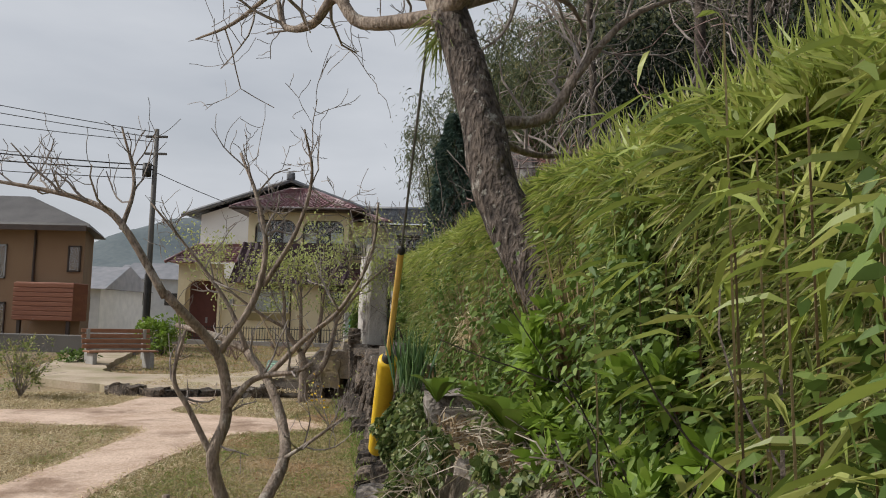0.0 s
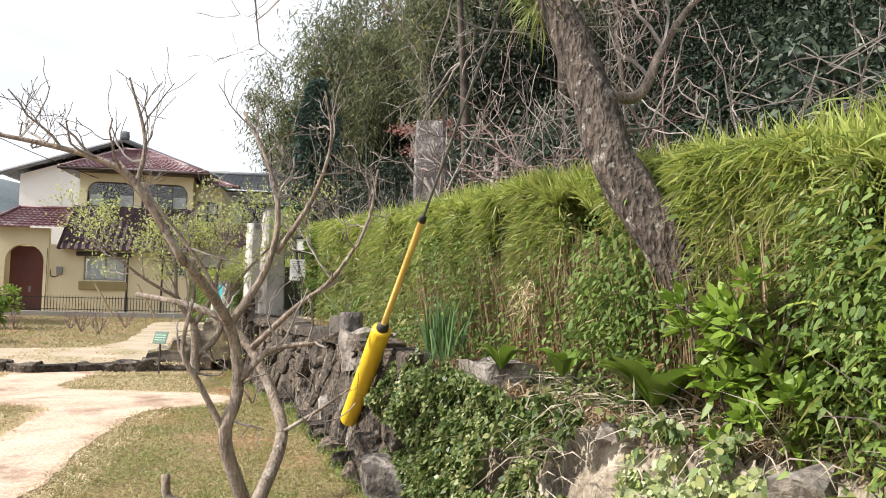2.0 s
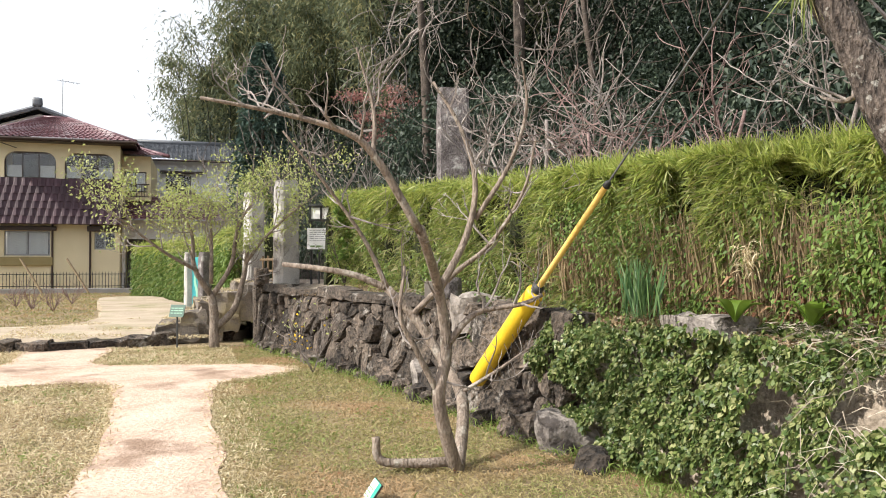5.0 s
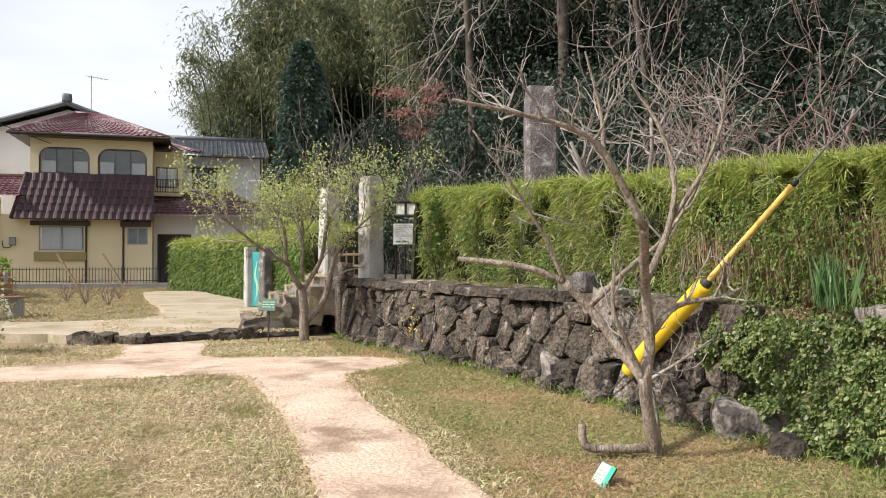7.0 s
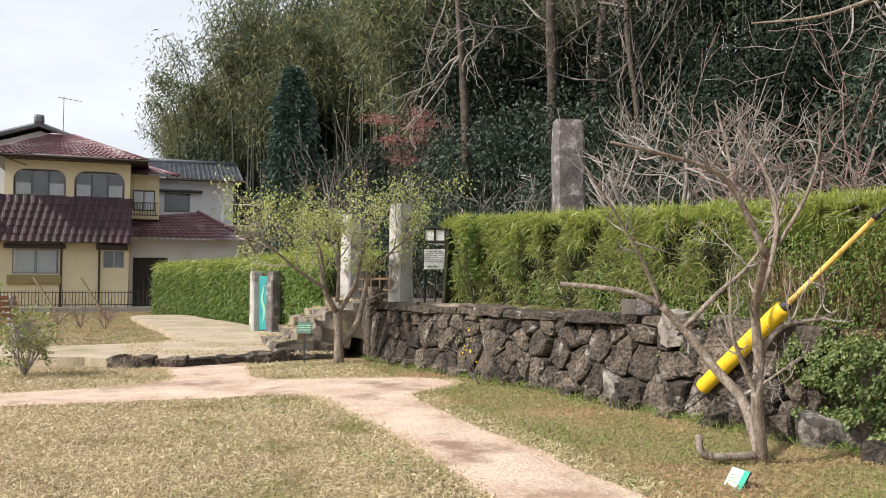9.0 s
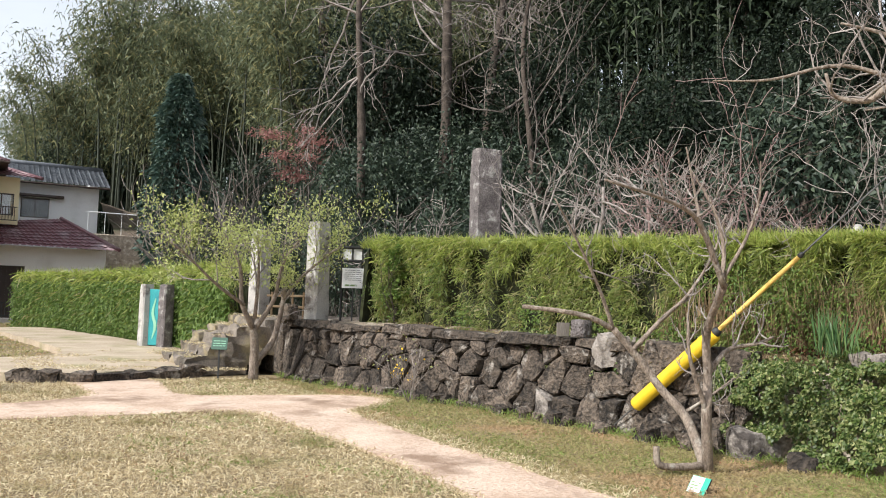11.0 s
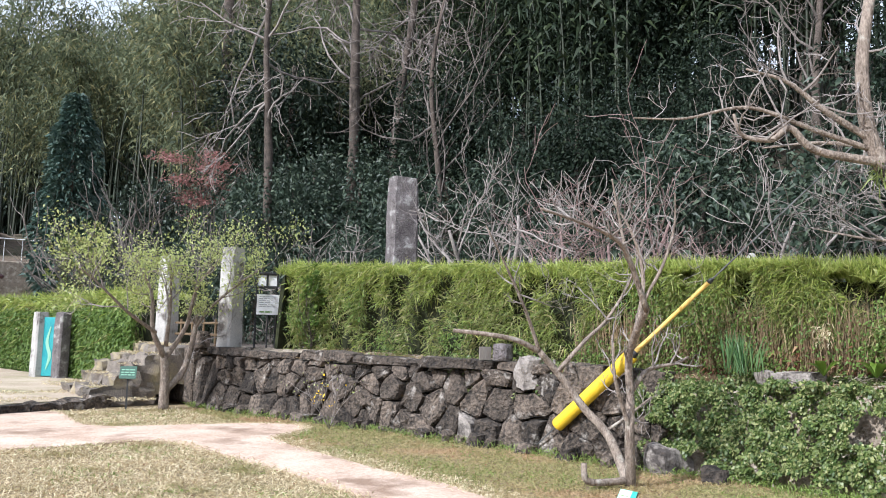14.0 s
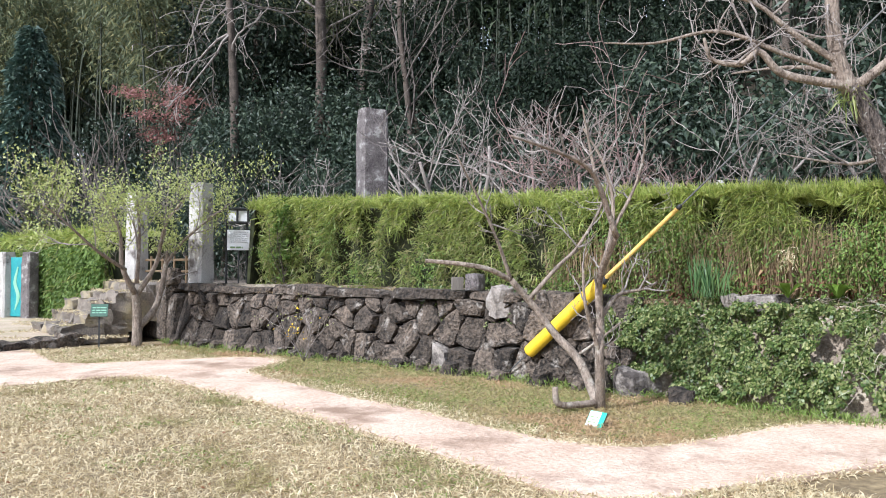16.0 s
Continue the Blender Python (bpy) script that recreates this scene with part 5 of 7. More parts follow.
# pruned bare tree on the lawn
plum = thing("bare_tree", (-1.47, 5.62, 0), "small bare pruned fruit tree with grey forked stems on the lawn", "tree")
rt = np.random.default_rng(91)
b0 = (-1.47, 5.62, 0)
main = [
    limb([(-1.46, 5.62, -0.04), (-1.30, 6.0, 0.36), (-1.36, 6.25, 0.6), (-1.52, 6.42, 0.90), (-1.72, 6.5, 1.13)], 0.046, 0.030),
    limb([(-1.70, 6.5, 1.12), (-1.95, 6.56, 1.23), (-2.2, 6.68, 1.28), (-2.44, 6.92, 1.31)], 0.027, 0.019),
    limb([(-1.84, 5.14, 1.50), (-2.12, 5.11, 1.93), (-2.32, 5.1, 2.06), (-2.66, 5.12, 2.14), (-3.05, 5.14, 2.2)], 0.026, 0.009),
    limb([(-1.46, 5.62, -0.04), (-1.62, 5.5, 0.46), (-1.56, 5.54, 0.76), (-1.62, 5.5, 1.15), (-1.84, 5.14, 1.52)], 0.046, 0.027),
    limb([(-1.62, 5.5, 1.15), (-1.42, 5.55, 1.5), (-1.36, 5.56, 1.85), (-1.45, 5.6, 2.2), (-1.6, 5.7, 2.5)], 0.026, 0.009),
    limb([(-1.56, 5.54, 0.80), (-1.38, 5.50, 1.0), (-1.10, 5.42, 1.06), (-0.98, 5.36, 1.12)], 0.024, 0.011),
    limb([(-1.36, 5.56, 1.60), (-1.15, 5.5, 1.95), (-1.05, 5.45, 2.3), (-1.1, 5.4, 2.6)], 0.018, 0.006),
    limb([(-1.56, 6.43, 0.93), (-1.24, 6.35, 1.25), (-0.99, 6.30, 1.46), (-0.76, 6.20, 1.85), (-0.70, 6.10, 2.24)], 0.024, 0.008),
    limb([(-1.72, 6.5, 1.13), (-1.9, 6.5, 1.5), (-2.2, 6.45, 1.9), (-2.5, 6.4, 2.25)], 0.020, 0.007),
    limb([(-1.32, 6.05, 0.40), (-1.1, 5.95, 0.55), (-0.86, 5.86, 0.73)], 0.016, 0.008),
    limb([(-1.62, 5.5, 0.5), (-1.78, 5.48, 0.8), (-1.88, 5.45, 1.0), (-1.84, 5.5, 1.3)], 0.022, 0.010),
    limb([(-2.12, 5.11, 1.90), (-2.1, 5.2, 2.2), (-2.2, 5.2, 2.55)], 0.016, 0.006),
]
cut = limb([(-1.50, 5.62, 0.05), (-1.72, 5.64, 0.05), (-1.95, 5.68, 0.075), (-1.98, 5.69, 0.22)], 0.034, 0.026)
twigs, tips = [], []
dress(main[2:], rt, 5, 0.34, 0.009, 1, 3, 0.75, 0.25, twigs, tips, 0.0022, 0.35)
dress([main[4], main[6], main[7], main[8], main[2]], rt, 4, 0.4, 0.010, 2, 3, 0.8, 0.15, twigs, tips, 0.0022, 0.5)
for g in main[:2] + [main[3]]:
    part("trunk" if g is not main[1] else "limb", tube(*g, 12), BARK, plum, smooth=True)
for g in [main[2]] + main[4:]:
    part("limb", tube(*g, 9), BARK, plum, smooth=True)
part("cut_stem", tube(*cut, 10), BARK, plum, "low sawn-off stem lying towards the path", True)
part("twig_work", tubes(twigs), TWIG, plum, "fine bare grey twigs", kind="stuff")

# leaning old tree at the hedge
old = thing("leaning_tree", (0.46, 3.4, 0.9), "old leaning tree with plated dark bark and bare limbs", "tree")
ro = np.random.default_rng(93)
trunk = limb([(0.50, 3.36, 0.85), (0.38, 3.45, 1.35), (0.25, 3.54, 1.62), (0.10, 3.70, 1.95), (0.02, 3.83, 2.33), (-0.12, 4.0, 2.80)], 0.115, 0.085, 8)
limbs = [
    limb([(-0.12, 3.98, 2.80), (-0.58, 4.35, 2.90), (-0.75, 4.48, 3.09), (-0.89, 4.58, 2.98), (-1.08, 4.73, 3.02), (-1.14, 4.77, 3.2)], 0.04, 0.012),
    limb([(-0.13, 4.0, 2.76), (-0.22, 4.08, 3.1), (-0.25, 4.1, 3.65), (-0.17, 4.05, 4.3)], 0.075, 0.045),
    limb([(-0.2, 4.06, 2.92), (-0.6, 4.36, 3.08), (-1.04, 4.69, 3.26), (-1.47, 5.02, 3.15), (-1.8, 5.3, 3.15)], 0.026, 0.006),
    limb([(0.05, 3.8, 2.25), (0.32, 3.95, 2.32), (0.5, 4.1, 2.6), (0.8, 4.3, 2.95), (1.3, 4.6, 3.2)], 0.032, 0.008),
    limb([(-0.13, 3.95, 2.8), (0.1, 3.75, 3.05), (0.35, 3.5, 3.4), (0.8, 3.2, 3.9)], 0.045, 0.02),
    limb([(-0.1, 3.98, 2.85), (0.2, 4.3, 3.05), (0.5, 4.9, 3.25), (0.7, 5.6, 3.35)], 0.035, 0.008),
    limb([(0.06, 3.8, 2.2), (0.3, 4.2, 2.2), (0.7, 4.8, 2.35), (1.1, 5.3, 2.5)], 0.02, 0.005),
    limb([(-0.15, 4.0, 2.95), (-0.5, 4.3, 3.25), (-0.75, 4.5, 3.5), (-1.05, 4.7, 3.6)], 0.035, 0.009),
]
twigs, tips = [], []
dress(limbs, ro, 6, 0.6, 0.012, 2, 3, 0.8, 0.12, twigs, tips, 0.0022, 0.3)
V, F = tube(*trunk, 22)
V = V + np.array([noise.noise_vector(Vector((v[0] * 14, v[1] * 14, v[2] * 7))) for v in V]) * 0.014
part("trunk", (V, F), PLATED_BARK, old, "thick trunk with cracked plated bark", True)
for g in limbs:
    part("limb", tube(*g, 9), BARK, old, smooth=True)
part("twig_work", tubes(twigs), TWIG, old, "bare grey twigs", kind="stuff")
k = 80
Bf = np.array((-0.15, 4.0, 2.72)) + ro.normal(size=(k, 3)) * 0.03
part("fern_tuft", leaves(Bf, ro.normal(size=(k, 3)) + np.array((-0.5, 0, -0.2)), ro.uniform(0.1, 0.2, k), 0.012, 0.5, ro), UNDER_GRASS, old, "grassy fern tuft growing in the fork")


def bare_tree(name, at, height, seed, label, bark=TWIG, stems=4, spread=0.7, levels=3, kids=4, r0=0.035, lean=0.6, leaf=None, n_leaf=0, leaf_size=(0.03, 0.06), aspect=0.5, twig=0.003, group="", up=0.15, loose=0.07):
    r = np.random.default_rng(seed)
    t = thing(name, at, label, "tree", group)
    br, tips = [], []
    for i in range(stems):
        a = 6.28 * (i + 0.5 * r.random()) / stems
        grow(at, (math.cos(a) * lean, math.sin(a) * lean, 1), height * r.uniform(0.5, 0.75), r0 * r.uniform(0.7, 1.0), r, levels, kids, spread, up, 0.16, 0.6, br, tips, twig, 6)
    trunk = [b for b in br if b[1][0] > r0 * 0.55]
    rest = [b for b in br if b[1][0] <= r0 * 0.55]
    part("trunk", tubes(trunk), bark, t, smooth=True)
    if rest:
        part("twig_work", tubes(rest), bark, t, kind="stuff")
    if leaf:
        T = np.array([p for p, d in tips])
        i = r.integers(0, len(T), n_leaf)
        B = T[i] + r.normal(size=(n_leaf, 3)) * loose
        L = r.uniform(*leaf_size, n_leaf)
        part("foliage", leaves(B, r.normal(size=(n_leaf, 3)) + np.array((0, 0, 0.3)), L, L * aspect, 0.2, r), leaf, t, kind="stuff")
    return t


# young-leaved tree by the steps
tb = thing("leafing_tree", (-2.85, 13.7, 0), "small forked tree with fresh pale green leaves by the steps", "tree")
r = np.random.default_rng(95)
main = [limb([(-2.85, 13.7, -0.03), (-2.85, 13.7, 0.5), (-2.9, 13.65, 0.85)], 0.085, 0.06), limb([(-2.83, 13.7, 0.3), (-2.55, 13.75, 0.6), (-2.4, 13.8, 1.1), (-2.35, 13.8, 1.5)], 0.06, 0.03),
        limb([(-2.9, 13.65, 0.82), (-3.15, 13.5, 1.25), (-3.2, 13.5, 1.8), (-3.5, 13.4, 2.3)], 0.05, 0.012), limb([(-2.88, 13.66, 0.8), (-2.6, 13.6, 1.3), (-2.5, 13.5, 1.9), (-2.2, 13.4, 2.4)], 0.045, 0.012),
        limb([(-2.38, 13.8, 1.3), (-2.1, 13.7, 1.7), (-1.7, 13.5, 2.1), (-1.3, 13.4, 2.4)], 0.03, 0.008), limb([(-3.1, 13.5, 1.2), (-3.6, 13.3, 1.5), (-4.1, 13.1, 1.9), (-4.4, 13.0, 2.1)], 0.03, 0.008),
        limb([(-2.9, 13.6, 1.0), (-2.9, 13.5, 1.7), (-2.95, 13.5, 2.4)], 0.035, 0.01)]
twigs, tips = [], []
dress(main[1:], r, 6, 0.7, 0.012, 2, 3, 0.75, 0.25, twigs, tips, 0.003, 0.35)
for g in main:
    part("trunk" if g is main[0] else "limb", tube(*g, 9), BARK, tb, smooth=True)
part("twig_work", tubes(twigs), TWIG, tb, kind="stuff")
T = np.array([p for p, d in tips])
n = 6800
i = r.integers(0, len(T), n)
L = r.uniform(0.03, 0.066, n)
B = T[i] + r.normal(size=(n, 3)) * 0.10
k = B[:, 2] > 1.5
part("foliage", leaves(B[k], r.normal(size=(k.sum(), 3)), L[k], L[k] * 0.55, 0.2, r), YOUNG_LEAF, tb, "sparse fresh yellow-green leaves", kind="stuff")

bare_tree("weed_bush", (-1.75, 10.4, 0), 0.95, 97, "thin leafless bush at the foot of the wall", TWIG, 7, 0.5, 1, 3, 0.007, 0.5, YOUNG_LEAF, 40, (0.03, 0.05))
r = np.random.default_rng(98)
solo("yellow_flowers", leaves(np.array((-1.95, 10.3, 0.42)) + r.normal(size=(26, 3)) * np.array((0.12, 0.12, 0.12)), r.normal(size=(26, 3)), 0.035, 0.03, 0.1, r), YELLOW, "few small yellow blossoms on a bare bush", "flowers", "stuff")

# bare trees behind the hedge
BEHIND = [((1.55, 10.6, 0.98), 3.3, 5, 0.045), ((1.9, 9.0, 0.98), 2.9, 5, 0.04), ((2.4, 12.2, 0.98), 3.4, 5, 0.045), ((1.35, 7.6, 0.98), 2.4, 4, 0.03), ((2.6, 7.0, 0.98), 3.2, 5, 0.04),
          ((3.4, 9.6, 0.98), 3.6, 5, 0.045), ((0.7, 14.8, 0.98), 2.6, 4, 0.035), ((2.9, 4.6, 0.98), 3.0, 5, 0.04), ((2.2, 5.6, 0.98), 2.3, 5, 0.03)]
for i, (at, h, st, r0) in enumerate(BEHIND):
    bare_tree("bare_plum_tree", at, h, 101 + i, "leafless spreading tree with pale grey twigs behind the hedge" if i % 2 == 0 else "leafless many-stemmed tree with dark purple-grey twigs behind the hedge",
              FOREST_TWIG if i > 6 else TWIG if i % 2 == 0 else RED_TWIG, st, 0.8, 3, 4 if i % 3 == 0 else 3, r0 * 1.2, 0.8, twig=0.0055, group="bare trees behind the hedge", up=0.08)
red = thing("red_leaved_tree", (4.3, 30.0, 1.2), "slender tree with layered sprays of reddish young leaves", "tree")
r = np.random.default_rng(121)
main = [limb([(4.3, 30.0, 1.0), (4.35, 30, 4.0), (4.15, 30, 6.2), (4.1, 30, 7.8)], 0.09, 0.02)]
twigs, tips = [], []
dress(main, r, 16, 1.5, 0.025, 2, 3, 0.6, 0.05, twigs, tips, 0.006, 0.5)
part("trunk", tube(*main[0], 8), RED_TWIG, red, smooth=True)
part("twig_work", tubes(twigs), RED_TWIG, red, kind="stuff")
c = np.stack([4.35 + r.normal(size=46) * 0.85, 30 + r.normal(size=46) * 0.5, np.concatenate([r.uniform(5.4, 7.9, 40), r.uniform(4.4, 5.4, 6)])], -1)
c[:, 0] += (6.6 - c[:, 2]) * 0.35
i = r.integers(0, 46, 8500)
B = c[i] + r.normal(size=(8500, 3)) * np.array((0.34, 0.34, 0.07))
part("foliage", leaves(B, r.normal(size=(8500, 3)) * np.array((1, 1, 0.3)), r.uniform(0.07, 0.15, 8500), r.uniform(0.035, 0.08, 8500), 0.2, r), MAPLE, red, "thin layered reddish leaves", kind="stuff")
shrub("round_shrub", (-7.36, 13.2, 0), (0.58, 0.55, 1.05), 1500, UNDER_GRASS, "twiggy half-bare shrub on the lawn", 131, (0.04, 0.07), 0.45, stems=26, stem_mat=TWIG, clumps=60)
for i, p in enumerate(((-8.3, 27.0, 0), (-7.6, 25.5, 0), (-7.0, 28.5, 0), (-9.6, 26.0, 0), (-6.9, 24.6, 0))):
    bare_tree("twiggy_bush", p, 0.85, 141 + i, "small brown twiggy bush in the rough lawn", RED_TWIG, 9, 0.5, 1, 3, 0.012, 0.5, twig=0.006, group="small bushes in the lawn")
# low statue showing over the hedge: plain carved stone
rings = []
for z, w in ((1.0, 0.24), (1.6, 0.24), (1.72, 0.2), (1.95, 0.22), (2.12, 0.2), (2.2, 0.09), (2.30, 0.12), (2.46, 0.12), (2.55, 0.05)):
    rings.append([(3.42 + w * math.cos(a), 7.4 + w * 0.7 * math.sin(a), z) for a in np.linspace(0, 6.28, 12, endpoint=False)])
solo("stone_statue", noisy(loft(rings), 0.02, 6), GRANITE, "small grey stone statue behind the hedge", "statue", smooth=True)


# ---- forest on the hill ----
def crown_points(r, n, radii, lumps, low=-0.6):
    c = unit(r.normal(size=(lumps, 3))) * r.uniform(0.25, 0.95, (lumps, 1))
    c[:, 2] = np.maximum(c[:, 2], low)
    s = r.uniform(0.18, 0.4, lumps)
    i = r.integers(0, lumps, n)
    o = unit(r.normal(size=(n, 3)))
    p = (c[i] + o * s[i, None] * r.uniform(0.55, 1.0, (n, 1))) * np.array(radii)
    return p, o


def forest_tree(name, kind, seed, label):
    r = np.random.default_rng(seed)
    t = thing(name, (0, 0, 0), label, "tree", "trees of the hillside wood")
    if kind == "evergreen":
        h = 8.5
        p, o = crown_points(r, 8600, (2.5, 2.5, 3.4), 70)
        part("trunk", tubes([limb([(0, 0, -0.8), (0.1, 0.1, 2.5), (-0.1, 0.2, 6.5)], 0.2, 0.06)]), DARK_BARK, t, smooth=True)
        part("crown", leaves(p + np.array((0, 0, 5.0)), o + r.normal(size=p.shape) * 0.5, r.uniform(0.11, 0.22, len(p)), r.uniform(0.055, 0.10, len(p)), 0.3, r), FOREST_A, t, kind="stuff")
    elif kind == "dusty":
        p, o = crown_points(r, 6400, (1.9, 1.9, 2.2), 52)
        part("trunk", tubes([limb([(0, 0, -0.8), (0.1, 0, 1.5), (0, 0.1, 3.6)], 0.14, 0.04)]), DARK_BARK, t, smooth=True)
        part("crown", leaves(p + np.array((0, 0, 2.5)), o + r.normal(size=p.shape) * 0.5, r.uniform(0.09, 0.18, len(p)), r.uniform(0.045, 0.08, len(p)), 0.3, r), FOREST_C, t, kind="stuff")
    elif kind == "bamboo":
        cul, P, D = [], [], []
        for i in range(9):
            b = np.array((r.normal() * 1.1, r.normal() * 1.1, -0.8))
            h = r.uniform(8, 11.5)
            w = r.normal(size=2) * 0.9
            c = limb([b, b + np.array((w[0] * 0.15, w[1] * 0.15, h * 0.55)), b + np.array((w[0] * 0.6, w[1] * 0.6, h * 0.85)), b + np.array((w[0] * 1.5, w[1] * 1.5, h))], 0.055, 0.012)
            cul.append(c)
            m = 800
            k = (len(c[0]) - 1) * (0.42 + 0.58 * r.random(m) ** 0.8)
            lump = np.array([noise.noise(Vector(v) * 0.9) for v in c[0][k.astype(int)]])[:, None]
            q = c[0][k.astype(int)] + r.normal(size=(m, 3)) * np.array((0.5, 0.5, 0.3)) * (1 + lump)
            P.append(q)
            D.append(r.normal(size=(m, 3)) * np.array((0.8, 0.8, 0.3)) + np.array((0, 0, -0.35)))
        for c in cul:
            part("culm", tube(c[0], c[1], 6), CULM, t, smooth=True)
        P, D = np.vstack(P), np.vstack(D)
        part("crown", leaves(P, D, r.uniform(0.16, 0.38, len(P)), r.uniform(0.035, 0.075, len(P)), 0.35, r), FOREST_B, t, kind="stuff")
    # Bamboo again, with canopy shade put into the leaf colour.
    elif kind == "grove":
        P, D = [], []
        for i in range(8):
            b = np.array((r.normal() * 1.3, r.normal() * 1.3, -0.8))
            h = r.uniform(9, 13.5)
            w = r.normal(size=2) * 0.7
            c = limb([b, b + np.array((w[0] * 0.15, w[1] * 0.15, h * 0.55)), b + np.array((w[0] * 0.6, w[1] * 0.6, h * 0.85)), b + np.array((w[0] * 1.5, w[1] * 1.5, h))], 0.04, 0.012)
            part("culm", tube(c[0], c[1], 6), CULM, t, smooth=True)
            m = 520
            k = (len(c[0]) - 1) * (0.26 + 0.74 * r.random(m) ** 0.7)
            P.append(c[0][k.astype(int)] + r.normal(size=(m, 3)) * np.array((0.6, 0.6, 0.35)))
            D.append(r.normal(size=(m, 3)) * np.array((0.9, 0.9, 0.3)) + np.array((0, 0, -0.3)))
        P, D = np.vstack(P), np.vstack(D)
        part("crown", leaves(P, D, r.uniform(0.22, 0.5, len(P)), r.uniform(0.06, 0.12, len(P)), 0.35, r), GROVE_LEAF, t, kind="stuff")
    elif kind == "bare":
        br, tips = [], []
        main = limb([(0, 0, -0.8), (0.3, 0.1, 3), (0.1, -0.2, 6.5), (0.5, 0.3, 10)], 0.13, 0.04)
        br.append(main)
        dress([main], r, 13, 3.0, 0.032, 2, 4, 0.75, 0.2, br, tips, 0.008, 0.3)
        part("trunk", tubes([main]), DARK_BARK, t, smooth=True)
        part("branch_work", tubes(br[1:], (0.05, 0.02)), FOREST_TWIG, t, kind="stuff")
    elif kind == "thicket":
        br, tips = [], []
        for i in range(12):
            a = r.random() * 6.28
            grow((r.normal() * 0.5, r.normal() * 0.5, -0.3), (math.cos(a) * 0.5, math.sin(a) * 0.5, 1), r.uniform(1.6, 3.0), 0.025, r, 2, 4, 0.7, 0.2, 0.16, 0.6, br, tips, 0.006, 5)
        part("branch_work", tubes(br, (0.05, 0.02)), FOREST_TWIG, t, kind="stuff")
    return t


KINDS = [("evergreen_tree", "evergreen", 201, "dense dark evergreen tree on the wooded slope"), ("evergreen_tree", "evergreen", 202, "dense dark evergreen tree on the wooded slope"),
         ("bamboo_clump", "bamboo", 203, "tall clump of green bamboo with feathery drooping tops"), ("bamboo_clump", "bamboo", 204, "tall clump of green bamboo with feathery drooping tops"),
         ("leafy_tree", "dusty", 205, "bushy dull-green broadleaf tree at the wood edge"), ("leafy_tree", "dusty", 206, "bushy dull-green broadleaf tree at the wood edge"),
         ("tall_bare_tree", "bare", 207, "tall leafless tree with grey trunk in the wood"), ("tall_bare_tree", "bare", 208, "tall leafless tree with grey trunk in the wood"),
         ("bare_thicket", "thicket", 209, "brown leafless thicket at the wood edge"), ("bare_thicket", "thicket", 210, "grey leafless thicket at the wood edge"),
         ("bamboo_grove", "grove", 211, "grove of tall bamboo, coloured darker for canopy shade"), ("bamboo_grove", "grove", 212, "grove of tall bamboo, coloured darker for canopy shade")]
MODELS = [forest_tree(*k) for k in KINDS]
rf = np.random.default_rng(300)


def foot_x(y):
    return float(np.interp(y, [p[1] for p in FOOT], [p[0] for p in FOOT]))


PLACES = []
for d, step, mix, (lo, hi) in ((0.3, 1.8, (8, 4, 4, 5, 9), (0.55, 0.95)), (2.6, 2.0, (4, 5, 8, 4, 5, 9, 4, 6), (0.8, 1.25)), (5.0, 2.2, (4, 5, 0, 5, 2, 7), (0.9, 1.3)), (8.0, 2.4, (2, 3, 2, 0, 5), (0.9, 1.2)), (11.5, 2.8, (2, 3, 0, 1, 3), (0.95, 1.2)),
                               (16, 3.2, (2, 3, 0, 1, 3), (1.0, 1.3)), (22, 3.6, (0, 2, 3, 0, 1), (1.1, 1.5)), (31, 4.4, (0, 2, 1, 1), (1.2, 1.7)), (42, 6.0, (0, 2, 1, 1), (1.3, 1.8)), (52, 6.0, (0, 1), (1.9, 2.4))):
    y = -14.0
    while y < 92:
        x = foot_x(y) + d + rf.normal() * 0.8
        if not (d < 1 and y < 4) and not (y > 36 and d < 3.5) and not (37 < y < 54 and x < 5.5) and not (y > 42 and x < -0.5 - 0.045 * y):
            PLACES.append((x, y + rf.normal() * 0.6, int(rf.choice(mix)), rf.uniform(lo, hi)))
        y += step * rf.uniform(0.75, 1.3) * (1 if y < 40 else 1.35)
used = set()
for x, y, m, s in PLACES:
    if y > 50 and m in (6, 7, 8, 9, 4, 5):
        m = 2 + m % 2
    s *= 1.0 + 0.45 * min(1.0, max(0.0, (y - 34) / 14))
    if y > 32 and m in (0, 1) and rf.random() < 0.7:
        m += 2
    # Nearer clumps become the grove copy whose leaf colour carries the shade.
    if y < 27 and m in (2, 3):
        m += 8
    # Near-black evergreens replace paler trees where the wood should look shaded.
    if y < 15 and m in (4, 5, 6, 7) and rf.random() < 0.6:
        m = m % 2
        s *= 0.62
    if y > 42:
        m = 2 + m % 2 if rf.random() < 0.6 else 4 + m % 2
        s *= 1.5 if m > 3 else 1.0
        s = min(s, (0.50 + 0.17 * (x + 3 + 0.045 * y)) * (1.6 if m > 3 else 1.0))
    z = float(hill_height(x, y))
    at = Matrix.LocRotScale((x, y, z), Euler((0, 0, rf.random() * 6.28)), None)
    if m not in used:
        used.add(m)
        MODELS[m].matrix_basis = at @ Matrix.Diagonal((s, s, s, 1))
    else:
        c = copy_thing(MODELS[m], at)
        c.scale = (s, s, s * rf.uniform(0.9, 1.15))

